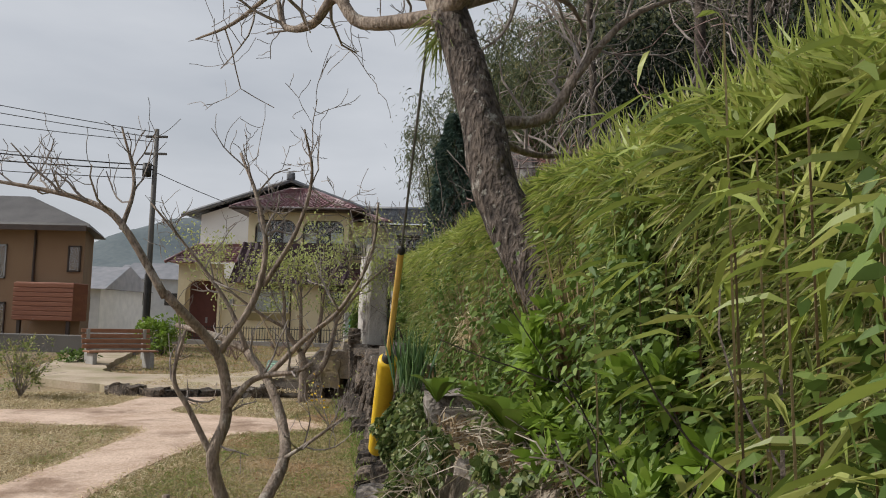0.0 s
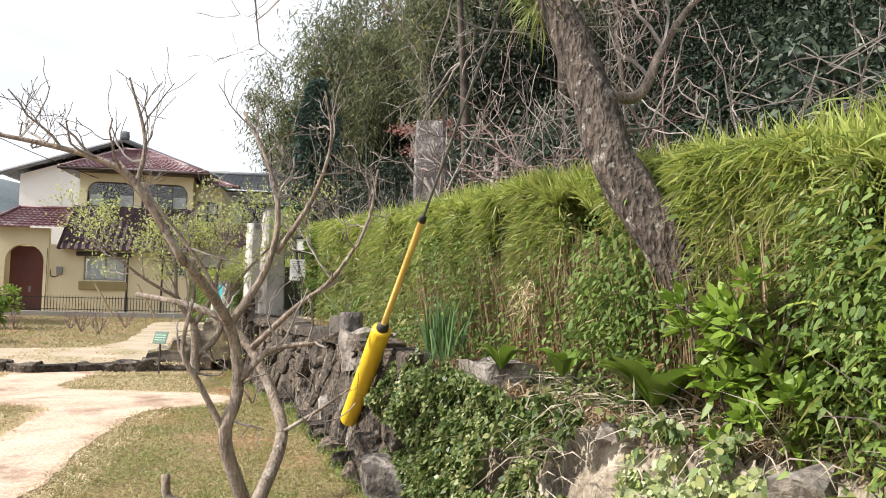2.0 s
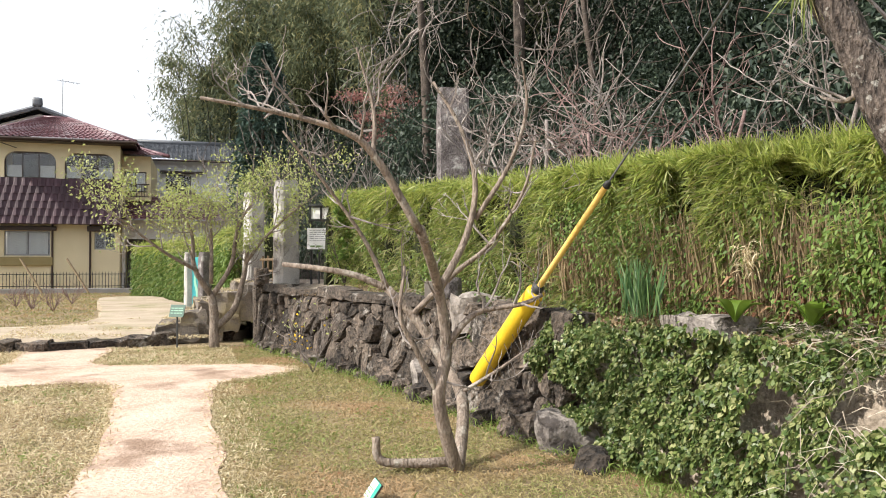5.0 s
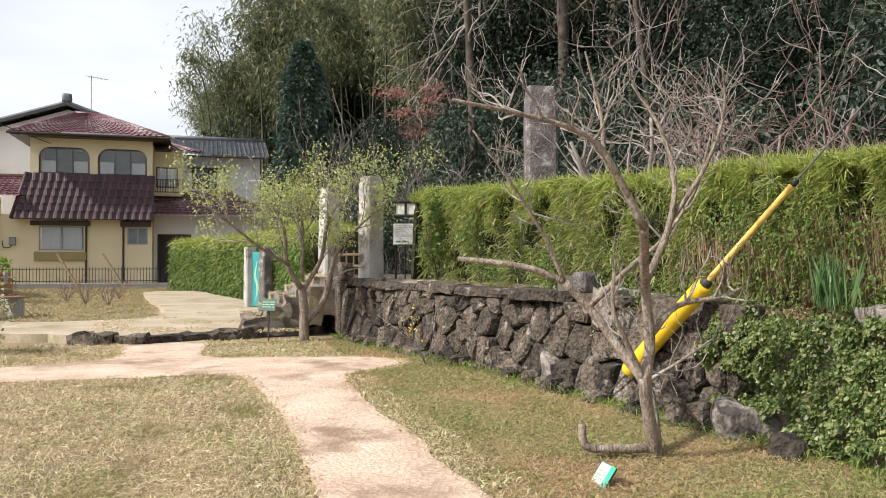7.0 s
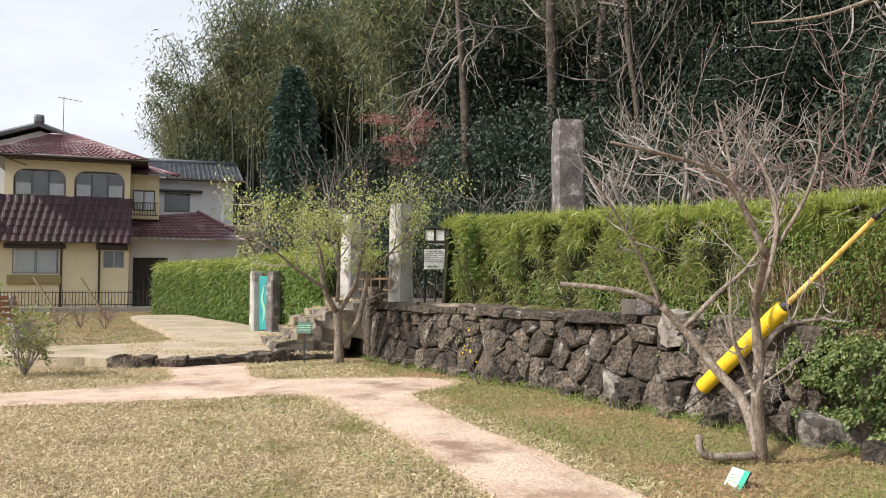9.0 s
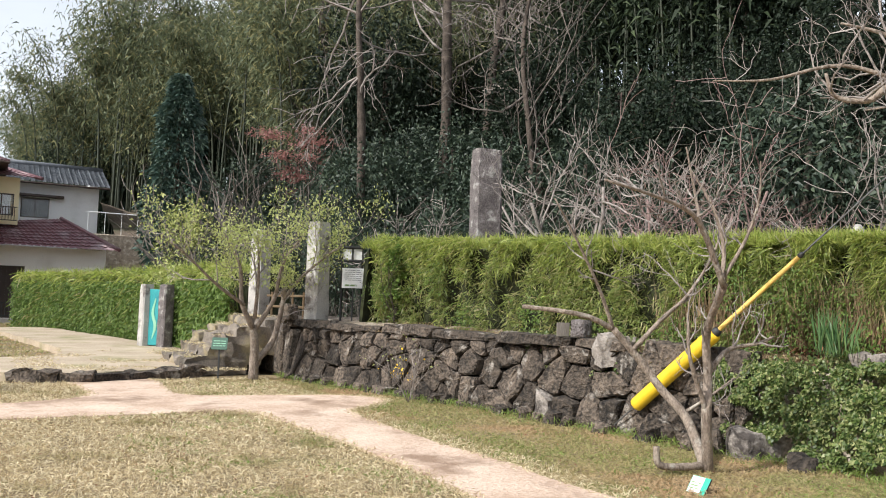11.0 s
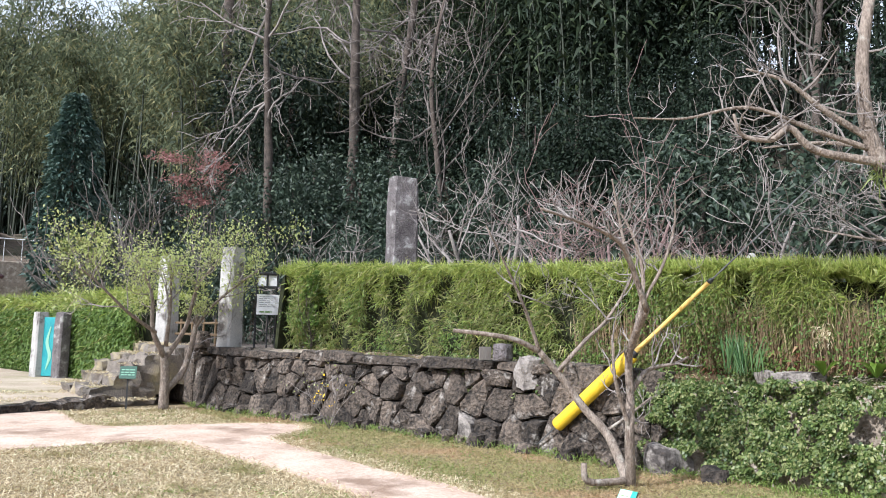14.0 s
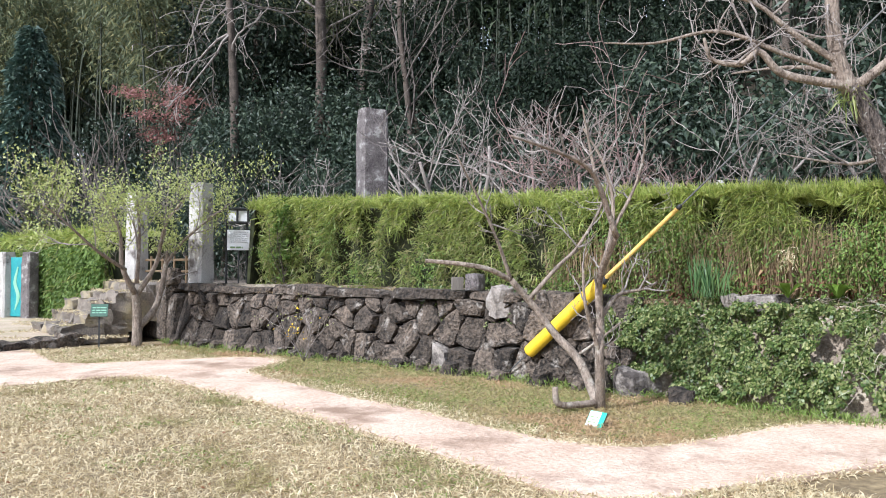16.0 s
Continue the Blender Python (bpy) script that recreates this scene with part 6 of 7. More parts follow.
# tall trunks standing in the wood
for i, (pts, r0) in enumerate((([(5.95, 34, 2.4), (5.9, 34, 8.0), (5.85, 34, 12.5), (5.8, 34.2, 20)], 0.36), ([(6.6, 24, 1.8), (6.5, 24, 8.9), (6.55, 24.2, 12.5), (6.9, 24.5, 17)], 0.2), ([(3.6, 24, 0.9), (3.42, 24, 7.0), (3.2, 24, 10.5), (3.4, 24.2, 15.5)], 0.15),
                               ([(7.9, 24, 2.5), (8.2, 24, 8.2), (8.75, 24.1, 12), (9.6, 24.4, 17)], 0.19))):
    r = np.random.default_rng(600 + i)
    t = thing("tall_tree", pts[0], "tall straight brown trunk with bare drooping branches", "tree", "tall trunks in the wood")
    g = limb(pts, r0, r0 * 0.55)
    part("trunk", noisy(tube(*g, 10), 0.05, 2.0, i), DARK_BARK, t, smooth=True)
    br, tips = [], []
    dress([g], r, 11, 3.4, 0.045, 2, 4, 0.8, -0.12, br, tips, 0.010, 0.45)
    part("branch_work", tubes(br, (0.05, 0.02)), TWIG, t, kind="stuff")

cone = thing("slender_evergreen", (-0.95, 30.0, 0), "slender blue-green evergreen standing apart before the wood", "tree")
r = np.random.default_rng(620)
n = 9000
z = 0.6 + 8.6 * r.random(n) ** 0.85
a = r.random(n) * 6.28
q = np.interp(z, (0.6, 2.5, 5.0, 7.6, 9.2), (0.8, 1.15, 1.1, 0.8, 0.2)) * (0.8 + 0.6 * np.array([noise.noise(Vector((math.cos(t) * 2.4, math.sin(t) * 2.4, h * 1.4))) for t, h in zip(a, z)])) * r.uniform(0.7, 1.0, n)
B = np.stack([-0.95 + q * np.cos(a), 30 + q * np.sin(a), z], -1)
part("trunk", tube([(-0.95, 30, -0.1), (-0.95, 30, 4.5), (-0.97, 30, 8.8)], [0.14, 0.09, 0.02], 8), DARK_BARK, cone, smooth=True)
part("foliage", leaves(B, np.stack([np.cos(a), np.sin(a), np.full(n, -0.1)], -1) + r.normal(size=(n, 3)) * 0.5, r.uniform(0.14, 0.3, n), r.uniform(0.07, 0.13, n), 0.3, r), TEAL_LEAF, cone, kind="stuff")
for x, y, s, k in ((0.3, 22.5, 0.75, 4), (1.0, 27.5, 0.9, 5), (1.9, 21.0, 0.8, 5), (-0.2, 19.2, 0.6, 9), (0.9, 17.6, 0.6, 8), (0.5, 24.0, 1.7, 8), (1.7, 26.5, 1.9, 9), (2.6, 23.0, 1.6, 8), (-0.3, 27.5, 1.6, 9), (3.2, 26.5, 1.1, 4), (2.6, 31.5, 1.3, 5), (0.8, 33.0, 1.2, 4), (1.6, 36.0, 1.3, 5), (4.6, 27.0, 1.2, 5), (5.6, 25.6, 1.1, 4), (3.3, 18.2, 0.9, 4), (-0.6, 25.0, 0.7, 4), (4.6, 12.6, 0.9, 4), (5.4, 9.6, 1.0, 5), (5.2, 6.4, 1.1, 4)):
    c = copy_thing(MODELS[k], pose(x, y, float(hill_height(x, y)), 0, 0, x * 97))
    c.scale = (s, s, s)


# ---- houses ----
def roof_slope(p0, p1, q0, q1, material, name, parent, label="", pitch=0.27, wave=0.035, course=0.26):
    """A tiled slope between eave p0-p1 and ridge q0-q1, with rolls running up it and stepped courses."""
    p0, p1, q0, q1 = (np.array(v, dtype=np.float64) for v in (p0, p1, q0, q1))
    n = max(2, int(np.linalg.norm(p1 - p0) / pitch)) * 4
    up_len = np.linalg.norm((q0 + q1) / 2 - (p0 + p1) / 2)
    m = max(2, int(up_len / course))
    nrm = unit(np.cross(p1 - p0, (q0 + q1) / 2 - (p0 + p1) / 2))
    if nrm[2] < 0:
        nrm = -nrm
    V, F = [], []
    for j in range(m):
        for e in (0, 1):
            t = (j + e) / m
            a, b = p0 + (q0 - p0) * t, p1 + (q1 - p1) * t
            lift = 0.045 * (1 - e)
            for i in range(n + 1):
                f = i / n
                roll = wave * max(0.0, math.cos(2 * math.pi * i / 4)) * 1.2
                V.append(a + (b - a) * f + nrm * (lift + roll))
    w = n + 1
    for j in range(2 * m - 1):
        for i in range(n):
            a = j * w + i
            F.append((a, a + 1, a + w + 1, a + w))
    return part(name, (np.array(V), F), material, parent, label)


def ridge(a, b, material, parent, r=0.09):
    return part("ridge_tiles", tube(along(Vector(a), Vector(b), 2), r, 8), material, parent, smooth=True)


def arch(x0, x1, z0, z1, rad, n=8):
    """Outline of an opening with rounded upper corners, counter-clockwise, in x and z."""
    P = [(x0, z0), (x1, z0)]
    for c, a0 in (((x1 - rad, z1 - rad), 0), ((x0 + rad, z1 - rad), 90)):
        P += [(c[0] + rad * math.cos(radians(a0 + 90 * i / n)), c[1] + rad * math.sin(radians(a0 + 90 * i / n))) for i in range(n + 1)]
    return P


def fronted(x0, x1, z0, z1, y, thick, holes, material, name, parent, label=""):
    """A wall facing -y with openings cut through; holes: closed outlines in x and z."""
    bm = bmesh.new()
    rings = [[(x0, z0), (x1, z0), (x1, z1), (x0, z1)]] + holes
    edges = []
    for ring in rings:
        vs = [bm.verts.new((x, y, z)) for x, z in ring]
        edges += [bm.edges.new((vs[i], vs[(i + 1) % len(vs)])) for i in range(len(vs))]
    bmesh.ops.triangle_fill(bm, use_beauty=True, use_dissolve=False, edges=edges)
    bmesh.ops.recalc_face_normals(bm, faces=bm.faces)
    out = bmesh.ops.extrude_face_region(bm, geom=list(bm.faces))
    bmesh.ops.translate(bm, vec=(0, thick, 0), verts=[g for g in out["geom"] if isinstance(g, bmesh.types.BMVert)])
    bmesh.ops.recalc_face_normals(bm, faces=bm.faces)
    bm.verts.index_update()
    geo = (np.array([v.co[:] for v in bm.verts]), [tuple(v.index for v in f.verts) for f in bm.faces])
    bm.free()
    return part(name, geo, material, parent, label)


def window(parent, x0, x1, z0, z1, y, panes=2, curtain=0.6, frame_mat=ALU, name="window", rail=0.5):
    w = part(name, join(box(x0, x1, y, y + 0.06, z0, z0 + 0.06), box(x0, x1, y, y + 0.06, z1 - 0.06, z1), box(x0, x0 + 0.05, y, y + 0.06, z0, z1), box(x1 - 0.05, x1, y, y + 0.06, z0, z1)), frame_mat, parent)
    step = (x1 - x0 - 0.1) / panes
    for i in range(panes):
        a = x0 + 0.05 + i * step
        if i:
            part("mullion", box(a - 0.025, a + 0.025, y - 0.005, y + 0.05, z0 + 0.05, z1 - 0.05), frame_mat, w)
        g = part("pane", box(a, a + step, y + 0.025, y + 0.031, z0 + 0.05, z1 - 0.05), GLASS, w)
        g.visible_shadow = False
        if curtain and (i % 2 == 0 or curtain > 0.7):
            part("curtain", box(a + 0.03, a + step * 0.92, y + 0.14, y + 0.16, z0 + 0.04, z0 + (z1 - z0) * curtain), CURTAIN, w)
    return w


house = thing("cream_house", (-9.4, 41.0, 0), "two-storey cream stucco house with plum tiled mansard and arched windows", "house")
Y0 = 41.0
fronted(-12.0, -6.75, 5.0, 6.95, Y0, 0.22, [arch(-11.65, -9.5, 5.2, 6.42, 0.5), arch(-9.15, -7.0, 5.2, 6.42, 0.5)], CREAM, "upper_wall", house)
fronted(-13.2, -6.75, -0.1, 3.3, Y0, 0.22, [arch(-11.62, -9.72, 1.66, 2.78, 0.02, 1), arch(-7.85, -6.95, 1.95, 2.76, 0.02, 1)], CREAM, "lower_wall", house)
part("side_wall", box(-6.95, -6.75, 41.22, 48, -0.1, 6.75), CREAM, house)
part("side_wall", box(-12.0, -11.8, 41.22, 48, 3.0, 6.75), CREAM, house)
part("rear_wall", box(-12.0, -6.8, 47.8, 48, -0.1, 6.75), CREAM, house)
# Added panel, coloured dark so the windows look into an unlit room.
part("dark_room_backing", box(-11.8, -6.95, 43.4, 43.5, 0.0, 6.6), DIM, house, "near-black panel standing in for the unlit room")
for a, b in ((-11.65, -9.5), (-9.15, -7.0)):
    window(house, a, b, 5.2, 6.42, Y0 + 0.12, 3, 0.5, BROWN_TRIM)
window(house, -11.62, -9.72, 1.66, 2.78, Y0 + 0.08, 2, 0.95, ALU)
window(house, -7.85, -6.95, 1.95, 2.76, Y0 + 0.08, 2, 0, ALU)
part("shutter_box", box(-11.95, -9.45, Y0 - 0.2, Y0 - 0.004, 2.8, 3.0, 0.02), BROWN_TRIM, house)
part("shutter_box", box(-8.15, -6.8, Y0 - 0.2, Y0 - 0.004, 2.78, 3.05, 0.02), BROWN_TRIM, house)
part("window_sill", box(-11.8, -9.6, Y0 - 0.12, Y0 - 0.004, 1.2, 1.6, 0.02), surface("ochre_band", rgb(0.30, 0.24, 0.11), rgb(0.36, 0.29, 0.14), 2, 30, 0.9, 0.1), house, "ochre band under the window")
for x in (-9.62, -8.02, -13.25):
    part("downpipe", tube([(x, Y0 - 0.06, 0), (x, Y0 - 0.06, 3.1)], 0.045, 8), BROWN_TRIM, house)
for x in (-12.7,):
    part("meter_box", box(x - 0.12, x + 0.16, Y0 - 0.14, Y0 - 0.004, 1.9, 2.25, 0.02), ALU, house)
    part("cable_loop", tube(bent([(x - 0.4, Y0 - 0.05, 2.1), (x - 0.35, Y0 - 0.05, 1.8), (x - 0.1, Y0 - 0.05, 1.8), (x, Y0 - 0.05, 1.95)], 5), 0.02, 6), BLACK, house)
part("mansard_backing", join(loft([[(-12.6, 40.35, 3.1), (-6.65, 40.35, 3.1), (-6.65, 41.0, 3.1), (-12.6, 41.0, 3.1)], [(-12.1, 40.93, 5.15), (-6.7, 40.93, 5.15), (-6.7, 41.0, 5.15), (-12.1, 41.0, 5.15)]])), BROWN_TRIM, house)
# mansard tiles, one by one
tile_w, tile_h = 0.33, 0.36
prof = [(-0.165, 0.0), (-0.10, 0.05), (0.0, 0.065), (0.09, 0.03), (0.165, 0.012)]
tv = [(x, -o - 0.035, 0.0) for x, o in prof] + [(x, -o, 0.4) for x, o in prof] + [(x, 0.02, 0.0) for x, o in prof]
tf = [(i, i + 1, i + 6, i + 5) for i in range(4)] + [(10 + i, 11 + i, i + 1, i) for i in range(4)]
tile_mesh = mesh_data("mansard_tile", np.array(tv), tf, PLUM_TILE, False)
hb = base_of(house)
for j in range(6):
    f = j / 6
    zb, yb = 3.08 + j * 0.345, 40.33 + 0.1 * j
    xl = -12.58 + 0.42 * f + 0.16
    while xl < -6.68:
        o = new("roof_tile", tile_mesh)
        o.parent = house
        o.location = Vector((xl, yb, zb)) - hb
        o.rotation_euler = (radians(-15), 0, 0)
        xl += tile_w
part("corner_tiles", tube([(-12.62, 40.33, 3.08), (-12.1, 40.93, 5.2)], 0.1, 8), PLUM_TILE, house, smooth=True)
# hipped upper roof
E0, E1 = (-12.75, 40.2, 6.95), (-6.0, 40.2, 6.95)
R0, R1 = (-10.5, 43.6, 8.45), (-9.4, 43.6, 8.45)
roof_slope(E0, E1, R0, R1, RED_TILE, "roof", house, "red glazed tile hip roof")
roof_slope(E1, (-6.0, 47.2, 6.95), R1, (-9.4, 45, 8.45), RED_TILE, "roof", house)
roof_slope((-12.75, 47.2, 6.95), E0, (-10.5, 45, 8.45), R0, RED_TILE, "roof", house)
for a, b in ((E0, R0), (E1, R1), (R0, R1)):
    ridge(a, b, RED_TILE, house)
part("gutter", tube([(-12.8, 40.15, 6.9), (-5.95, 40.15, 6.9)], 0.06, 8), BROWN_TRIM, house)
part("soffit", box(-12.7, -6.05, 40.25, 47.1, 6.82, 6.88), BROWN_TRIM, house)
# side bay
fronted(-6.75, -5.45, 4.35, 6.5, 42.0, 0.2, [arch(-6.65, -5.65, 4.75, 5.75, 0.02, 1)], CREAM, "bay_wall", house)
part("bay_side", box(-5.65, -5.45, 42.2, 47.8, 4.35, 6.5), CREAM, house)
window(house, -6.65, -5.65, 4.75, 5.75, 42.05, 2, 0.5, BROWN_TRIM)
part("balcony_rail", join(box(-6.7, -5.5, 41.75, 41.8, 5.1, 5.14), box(-6.7, -5.5, 41.75, 41.8, 4.5, 4.54), *[box(-6.7 + 0.12 * i, -6.67 + 0.12 * i, 41.75, 41.8, 4.5, 5.12) for i in range(10)]), BROWN_TRIM, house)
roof_slope((-6.7, 41.3, 6.45), (-4.6, 41.3, 6.45), (-6.7, 43.5, 7.1), (-6.2, 43.5, 7.1), RED_TILE, "roof", house)
ridge((-4.6, 41.3, 6.47), (-6.2, 43.5, 7.12), RED_TILE, house)
roof_slope((-6.75, 40.9, 3.35), (-1.1, 41.3, 3.35), (-6.75, 42.6, 4.45), (-3.6, 43.2, 4.85), RED_TILE, "roof", house, "low tiled roof of the side wing")
ridge((-1.1, 41.3, 3.4), (-3.6, 43.2, 4.9), RED_TILE, house)
fronted(-6.75, -1.6, -0.1, 3.4, 42.2, 0.2, [arch(-6.6, -5.0, -0.05, 2.5, 0.02, 1)], WHITE_WALL, "wing_wall", house, "paler rendered wall of the side wing")
# Added panel whose dark colour gives the entrance opening its shade.
part("dark_entry", box(-6.6, -5.0, 42.9, 43.0, -0.05, 2.5), BROWN_TRIM, house, "dark brown panel standing in for the dark opening")
for i in range(8):
    part("slat", box(-6.55 + 0.2 * i, -6.49 + 0.2 * i, 42.5, 42.55, 0, 2.45), BROWN_TRIM, house)
# porch with arched red door
fronted(-15.5, -13.2, -0.1, 4.05, 40.9, 0.25, [arch(-15.1, -13.4, -0.06, 3.25, 0.8)], CREAM, "porch_wall", house)
part("porch_side", box(-15.5, -15.25, 41.15, 46, -0.1, 4.05), CREAM, house)
part("front_door", box(-15.1, -13.4, 41.6, 41.68, 0, 3.2, 0.01), DOOR_RED, house, "dark red-brown front door in an arched porch")
part("door_handle", box(-14.2, -14.1, 41.52, 41.6, 1.0, 1.3, 0.01), ALU, house)
roof_slope((-16.0, 40.3, 4.05), (-12.3, 40.3, 4.05), (-15.0, 42.2, 5.1), (-12.3, 42.2, 5.1), RED_TILE, "roof", house)
roof_slope((-16.0, 46, 4.05), (-16.0, 40.3, 4.05), (-15.0, 46, 5.1), (-15.0, 42.2, 5.1), RED_TILE, "roof", house)
ridge((-16.0, 40.3, 4.08), (-15.0, 42.2, 5.15), RED_TILE, house)
ridge((-15.0, 42.2, 5.15), (-12.3, 42.2, 5.15), RED_TILE, house)
# taller gabled block behind
part("gable_wall", loft([[(-17.0, 48.0, -0.1), (-7.0, 48.0, -0.1), (-7.0, 48.0, 7.9), (-11.45, 48.0, 9.35), (-17.0, 48.0, 7.5)], [(-17.0, 55, -0.1), (-7.0, 55, -0.1), (-7.0, 55, 7.9), (-11.45, 55, 9.35), (-17.0, 55, 7.5)]]), WHITE_WALL, house)
roof_slope((-18.0, 55, 7.4), (-18.0, 47.4, 7.4), (-11.45, 55, 9.6), (-11.45, 47.4, 9.6), SLATE_TILE, "roof", house, "dark grey tiled gable roof")
roof_slope((-6.2, 47.4, 7.75), (-6.2, 55, 7.75), (-11.45, 47.4, 9.6), (-11.45, 55, 9.6), SLATE_TILE, "roof", house)
ridge((-11.45, 47.3, 9.7), (-11.45, 55, 9.7), SLATE_TILE, house, 0.14)
part("bargeboard", join(tube([(-18.0, 47.35, 7.38), (-11.45, 47.35, 9.6)], 0.13, 6), tube([(-6.2, 47.35, 7.73), (-11.45, 47.35, 9.6)], 0.13, 6)), SLATE_TILE, house)
part("ridge_ornament", block(-11.7, -11.2, 47.2, 47.5, 9.6, 10.1, 2, 3, 0.03), SLATE_TILE, house, "carved end tile on the ridge", True)
part("aerial", join(tube([(-10.4, 48.5, 9.0), (-10.4, 48.5, 11.4)], 0.018, 5), tube([(-10.7, 48.5, 11.35), (-9.5, 48.5, 11.2)], 0.014, 4), *[tube([(-10.5 + 0.2 * i, 48.25, 11.3 - 0.02 * i), (-10.5 + 0.2 * i, 48.75, 11.3 - 0.02 * i)], 0.01, 4) for i in range(5)]), WIRE, house, "thin television aerial")

# white house behind
wh = thing("white_house", (-4.0, 50.0, 0), "white rendered house with a slate-grey tiled roof", "house")
fronted(-7.5, -1.2, -0.1, 7.3, 50.0, 0.2, [arch(-5.1, -3.7, 5.4, 6.5, 0.02, 1)], WHITE_WALL, "front_wall", wh)
part("side_wall", box(-1.4, -1.2, 50.2, 57, -0.1, 7.3), WHITE_WALL, wh)
part("dark_room_backing", box(-7, -1.5, 52, 52.1, 0, 7), DIM, wh)
window(wh, -5.1, -3.7, 5.4, 6.5, 50.05, 2, 0, BROWN_TRIM)
part("window_hood", box(-5.4, -3.0, 49.6, 49.99, 6.55, 6.68, 0.02), BROWN_TRIM, wh)
roof_slope((-8.0, 49.3, 7.3), (-0.7, 49.3, 7.3), (-8.0, 53.3, 8.75), (-0.7, 53.3, 8.75), SLATE_TILE, "roof", wh)
ridge((-8.0, 53.3, 8.85), (-0.7, 53.3, 8.85), SLATE_TILE, wh, 0.14)
part("gable_end", loft([[(-1.2, 50.1, 7.3), (-1.2, 57, 7.3), (-1.2, 53.3, 8.7)], [(-1.35, 50.1, 7.3), (-1.35, 57, 7.3), (-1.35, 53.3, 8.7)]]), WHITE_WALL, wh)
part("gutter", tube([(-8.0, 49.22, 7.24), (-0.7, 49.22, 7.24)], 0.06, 8), BROWN_TRIM, wh)

# fences
fence = thing("iron_fence", (-11, 38.5, 0), "low dark iron picket fence before the house", "fence")
part("footing", box(-16.5, -5.3, 38.42, 38.58, -0.1, 0.22, 0.02), CONCRETE, fence, "low concrete footing")
for z in (0.3, 0.82):
    part("rail", box(-16.5, -5.3, 38.485, 38.515, z, z + 0.03), BLACK, fence)
bar = mesh_data("picket", tube([(0, 0, 0.2), (0, 0, 0.86), (0, 0, 0.95)], [0.014, 0.014, 0.003], 5)[0], tube([(0, 0, 0.2), (0, 0, 0.86), (0, 0, 0.95)], [0.014, 0.014, 0.003], 5)[1], BLACK)
for i in range(86):
    o = new("picket", bar)
    o.parent = fence
    o.location = Vector((-16.45 + 0.13 * i, 38.5, 0)) - base_of(fence)
for x in (-10.4, -8.6):
    solo("leaning_board", tube([(x, 38.2, 1.5), (x + 0.9, 37.9, 0.05)], 0.05, 5), TAN_BOARD, "weathered brown board leaning on the iron fence", "board", group="leaning boards")
rail = thing("pale_railing", (-0.2, 45, 4.4), "pale pipe railing above a low slope wall beside the houses", "railing")
for i in range(6):
    part("upright", tube([(-2.2 + i * 0.8, 45, 4.35), (-2.2 + i * 0.8, 45, 5.5)], 0.014, 6), PAPER, rail)
part("rail", tube([(-2.3, 45, 5.5), (1.9, 45, 5.5)], 0.025, 6), PAPER, rail)
solo("earth_slope", sheet(-0.4, 7.0, 46.0, 56.0, 24, 20, lambda X, Y: 4.0 + (Y - 46) * 0.30 + 0.2 * np.sin(X * 1.7 + Y) * np.cos(Y * 1.3)), BROWN_EARTH, "bare brown earth slope above the bank wall", "slope", "structure", smooth=True)
shrub("round_bush", (-1.3, 26.0, 0), (1.0, 0.9, 4.3), 5200, UNDER_GRASS, "tall rounded olive-green bush behind the clipped hedge", 403, (0.07, 0.13), 0.5, clumps=130)
solo("slope_wall", box(-2.4, 2.6, 44.9, 47.5, -0.1, 4.4, 0.05), BANK, "grassy earth bank faced with stones beside the houses", "bank", "structure")

# brown house by the lane
bh = thing("brown_house", (-18.5, 31.0, 0), "two-storey brown rendered house with a boarded balcony", "house")
part("body", loft([[(-30, 30, -0.1), (-15.0, 30, -0.1), (-16.4, 33.5, -0.1), (-30, 33.5, -0.1)], [(-30, 30, 4.62), (-15.0, 30, 4.62), (-16.4, 33.5, 4.62), (-30, 33.5, 4.62)]]), BROWN_WALL, bh)
part("roof", loft([[(-31, 29.3, 4.6), (-14.5, 29.3, 4.55), (-16.2, 34.2, 4.55), (-31, 34.2, 4.6)], [(-31, 29.4, 4.76), (-14.6, 29.4, 4.7), (-16.3, 34.1, 4.7), (-31, 34.1, 4.76)], [(-28, 31.6, 6.1), (-18.2, 31.6, 6.0), (-18.2, 31.9, 6.0), (-28, 31.9, 6.1)]]), DARK_ROOF, bh, "dark grey tiled roof")
part("fascia", box(-31, -14.6, 29.24, 29.3, 4.4, 4.6), BROWN_TRIM, bh)
balc = part("balcony", box(-16.95, -14.75, 28.9, 29.99, 1.05, 2.45, 0.03), RED_WOOD, bh, "red-brown boarded balcony front")
for i in range(8):
    part("board", box(-16.98, -14.73, 28.86, 28.9, 1.07 + 0.17 * i, 1.215 + 0.17 * i, 0.01), RED_WOOD, balc)
for x in (-16.8, -14.95):
    part("post", box(x - 0.06, x + 0.06, 29.0, 29.12, -0.1, 1.07), BROWN_TRIM, bh)
part("corner_pipe", tube([(-16.9, 29.93, 2.5), (-16.9, 29.93, 4.5)], 0.05, 6), BROWN_TRIM, bh)
window(bh, -19.2, -18.0, 2.6, 3.9, 29.92, 2, 0.9, ALU)
window(bh, -15.6, -15.1, 2.9, 3.9, 29.92, 1, 0, BROWN_TRIM)
window(bh, -19.2, -17.9, 0.3, 1.7, 29.92, 2, 0, BROWN_TRIM)
solo("lane_wall", box(-34, -10.8, 27.5, 27.75, -0.1, 0.6, 0.03), POLE_GREY, "low dark wall along the lane", "wall", "structure")

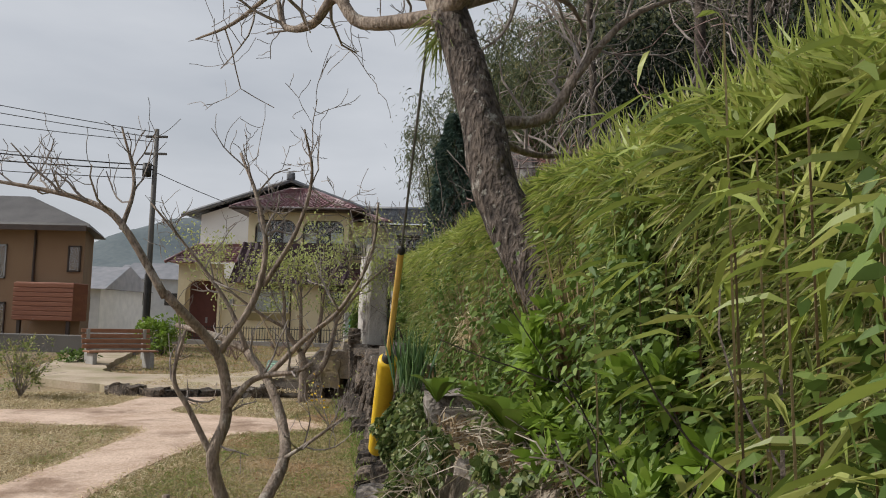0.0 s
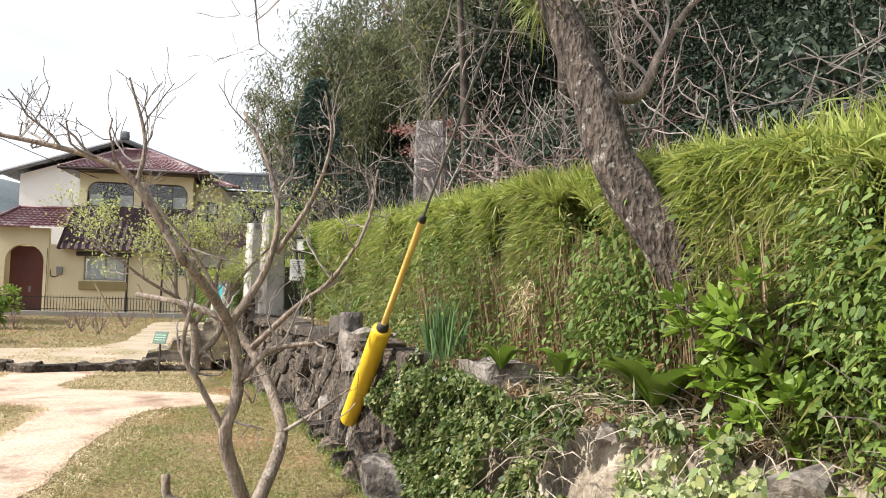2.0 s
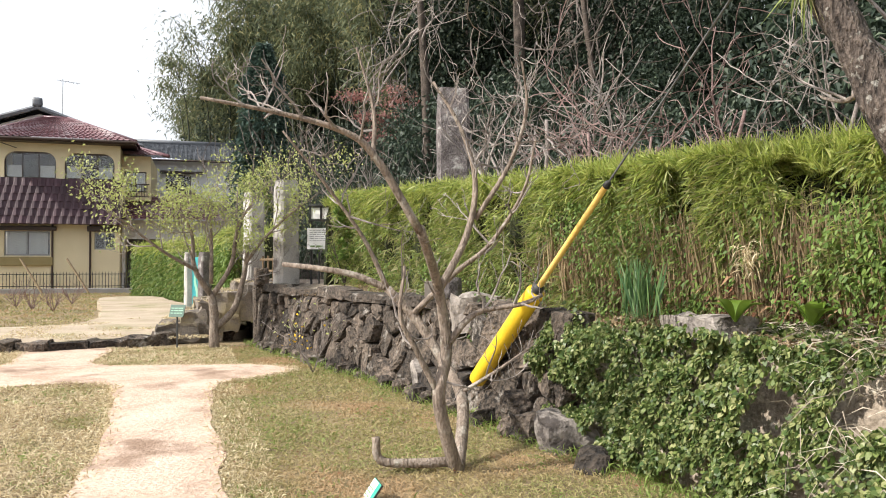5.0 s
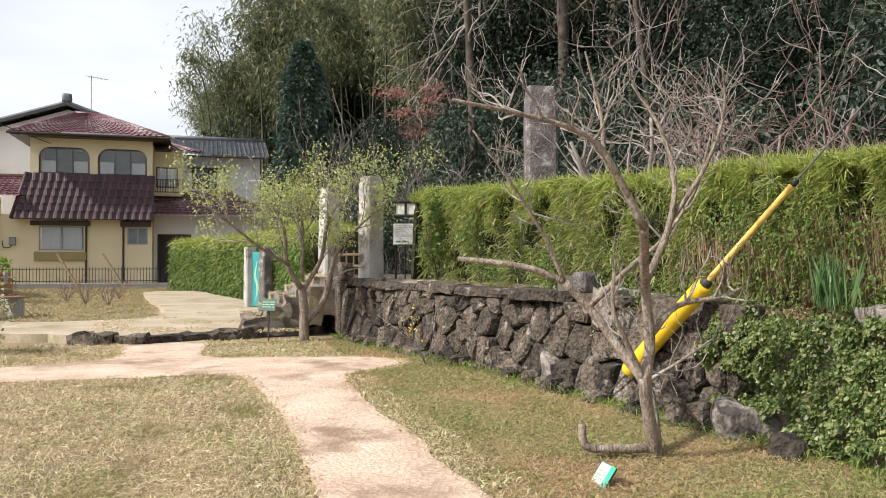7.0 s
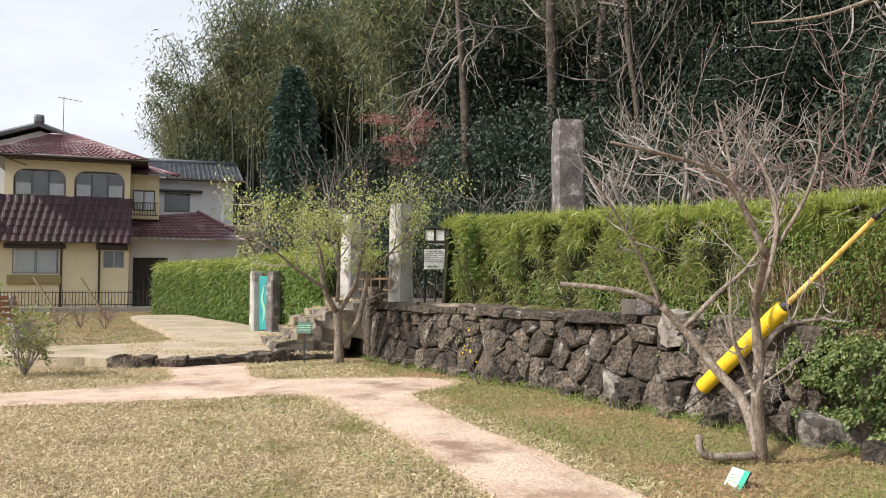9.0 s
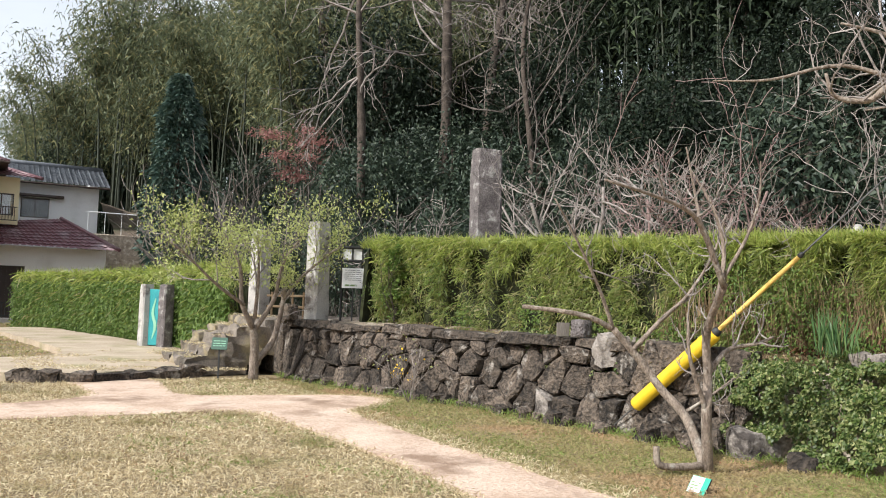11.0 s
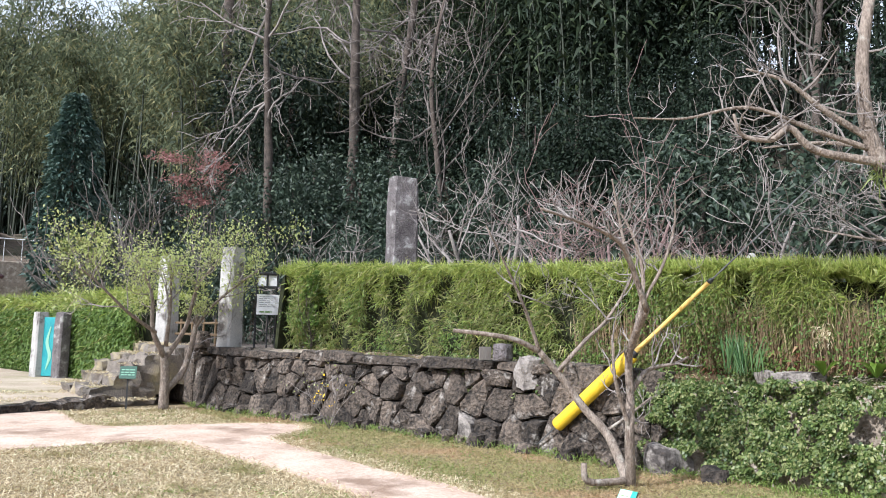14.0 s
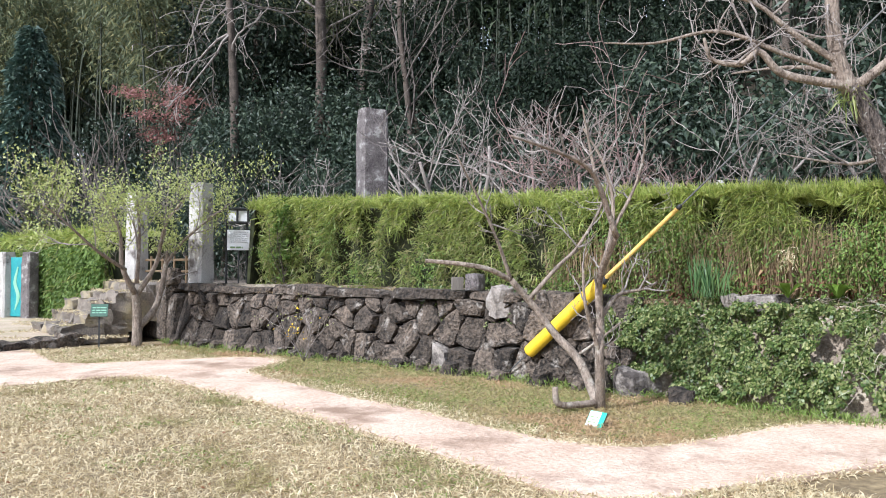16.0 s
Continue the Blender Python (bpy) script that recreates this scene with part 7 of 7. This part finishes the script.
# bench
bench = thing("park_bench", (-8.95, 20.3, 0), "slatted brown wooden bench at the edge of the lawn", "bench")
BX, BA = (-8.95, 20.3, 0.0), 42
for i in range(4):
    part("seat_slat", turned(box(-0.85, 0.85, -0.3 + 0.15 * i, -0.18 + 0.15 * i, 0.42, 0.46, 0.008), BX, BA), BENCH_WOOD, bench)
for i in range(4):
    part("back_slat", turned(box(-0.85, 0.85, 0.32 + 0.04 * i, 0.36 + 0.04 * i, 0.5 + 0.13 * i, 0.6 + 0.13 * i, 0.008), BX, BA), BENCH_WOOD, bench)
for x in (-0.7, 0.7):
    part("support", turned(join(box(x - 0.05, x + 0.05, -0.28, 0.34, -0.02, 0.41, 0.02), box(x - 0.04, x + 0.04, 0.37, 0.5, 0.2, 0.98, 0.01)), BX, BA), CONCRETE, bench, "grey concrete support")
shrub("clipped_shrub", (-10.6, 27.0, 0), (0.9, 0.8, 1.3), 1600, BRIGHT_LEAF, "rounded bright green shrub beside the bench", 401, (0.1, 0.18), 0.5, clumps=70)
shrub("low_shrub", (-10.2, 20.6, 0), (0.5, 0.5, 0.5), 500, BROADLEAF, "low dark shrub beside the lane", 402, (0.08, 0.14), 0.5)

# utility pole with lines
up = thing("utility_pole", (-15.0, 36.0, 0), "dark utility pole with a transformer and many lines", "utility pole")
part("pole", tube([(-15.0, 36, -0.1), (-15.0, 36, 9.9)], [0.15, 0.1], 10), POLE_GREY, up, smooth=True)
part("sleeve", tube([(-15.0, 36, 1.2), (-15.0, 36, 3.2)], 0.165, 10), BLACK, up, "black lower sleeve")
for z in (9.5, 8.7):
    part("crossarm", box(-15.5, -14.5, 35.93, 36.07, z, z + 0.09), POLE_GREY, up)
part("transformer", tube([(-15.28, 35.8, 7.65), (-15.28, 35.8, 8.25)], 0.2, 12), BLACK, up, smooth=True)
for i, (z, dz, y1) in enumerate(((9.75, 3.0, 24), (9.5, 2.6, 24), (9.3, 2.6, 30), (8.2, 0.9, 26), (8.0, 0.6, 27), (7.6, 0.2, 26))):
    a, b = np.array((-15.0, 36, z)), np.array((-34.0, y1, z + dz * 0.7))
    P = np.array([a + (b - a) * t - np.array((0, 0, 1.6 * t * (1 - t))) for t in np.linspace(0, 1, 12)])
    part("line", tube(P, 0.03 if i in (3, 4) else 0.018, 5), BLACK, up)
P = np.array([np.array((-15.0, 36, 7.9)) + np.array((5.0, 6.5, -1.6)) * t - np.array((0, 0, 0.6 * t * (1 - t))) for t in np.linspace(0, 1, 8)])
part("line", tube(P, 0.018, 5), BLACK, up)

# far houses and hills
rh = np.random.default_rng(500)
for i, (x, y, w, h) in enumerate(((-19.5, 60, 5, 4.6), (-26, 64, 6, 4.2), (-22, 78, 7, 5.5), (-33, 80, 8, 5.0), (-29, 95, 8, 6.5), (-41, 100, 9, 6.0), (-38, 125, 10, 9), (-52, 130, 10, 8), (-24.5, 47, 4, 2.8))):
    d = 6
    f = thing("far_house", (x, y, 0), "pale distant house with a grey roof" if i % 2 else "white distant house with a dark roof", "house", "distant houses")
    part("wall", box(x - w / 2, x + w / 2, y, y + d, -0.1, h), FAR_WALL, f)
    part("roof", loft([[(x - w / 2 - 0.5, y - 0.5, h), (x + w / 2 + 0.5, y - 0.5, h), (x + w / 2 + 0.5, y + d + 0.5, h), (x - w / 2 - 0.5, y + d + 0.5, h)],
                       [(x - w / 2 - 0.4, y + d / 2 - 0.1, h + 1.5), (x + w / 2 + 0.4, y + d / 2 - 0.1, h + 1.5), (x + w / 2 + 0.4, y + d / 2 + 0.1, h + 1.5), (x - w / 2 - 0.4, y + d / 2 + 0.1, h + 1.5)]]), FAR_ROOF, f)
    for k in range(2):
        part("window", box(x - w * 0.3 + k * w * 0.4, x - w * 0.3 + k * w * 0.4 + 1.0, y - 0.03, y - 0.004, h * 0.5, h * 0.5 + 1.0), DIM, f)

# Far town, its pale blue-grey wall and roof colours standing for haze.
for i in range(30):
    y = rh.uniform(150, 300)
    x, w, h = -y * rh.uniform(0.36, 0.62), rh.uniform(7, 13), rh.uniform(4, 9)
    z = max(0.0, (y - 190) * 0.06)
    f = thing("far_house", (x, y, z), "tiny house of the town in the valley, greyed for haze", "house", "houses of the far town")
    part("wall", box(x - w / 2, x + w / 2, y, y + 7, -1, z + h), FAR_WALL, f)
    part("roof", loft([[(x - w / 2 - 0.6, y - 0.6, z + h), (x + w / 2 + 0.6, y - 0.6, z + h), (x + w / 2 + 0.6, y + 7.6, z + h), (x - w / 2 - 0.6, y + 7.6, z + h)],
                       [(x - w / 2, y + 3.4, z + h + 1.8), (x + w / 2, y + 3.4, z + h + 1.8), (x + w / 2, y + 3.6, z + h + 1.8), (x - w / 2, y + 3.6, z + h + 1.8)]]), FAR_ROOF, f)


def far_hill(X, Y):
    a = np.exp(-((X + 190) / 75) ** 2) * 62 + np.exp(-((X + 420) / 160) ** 2) * 80 + np.exp(-((X + 60) / 60) ** 2) * 20
    N = np.array([noise.noise(Vector((x * 0.018, y * 0.018, 1))) + 0.4 * noise.noise(Vector((x * 0.07, y * 0.07, 4))) for x, y in zip(X.ravel(), Y.ravel())]).reshape(X.shape)
    return a * np.exp(-((Y - 560) / 150) ** 2) + N * 5 - 4


solo("far_hills", sheet(-800, 60, 300, 800, 120, 60, far_hill), FAR_HILL, "distant wooded hills, haze put into their blue-grey colour", "hills", "structure", smooth=True)
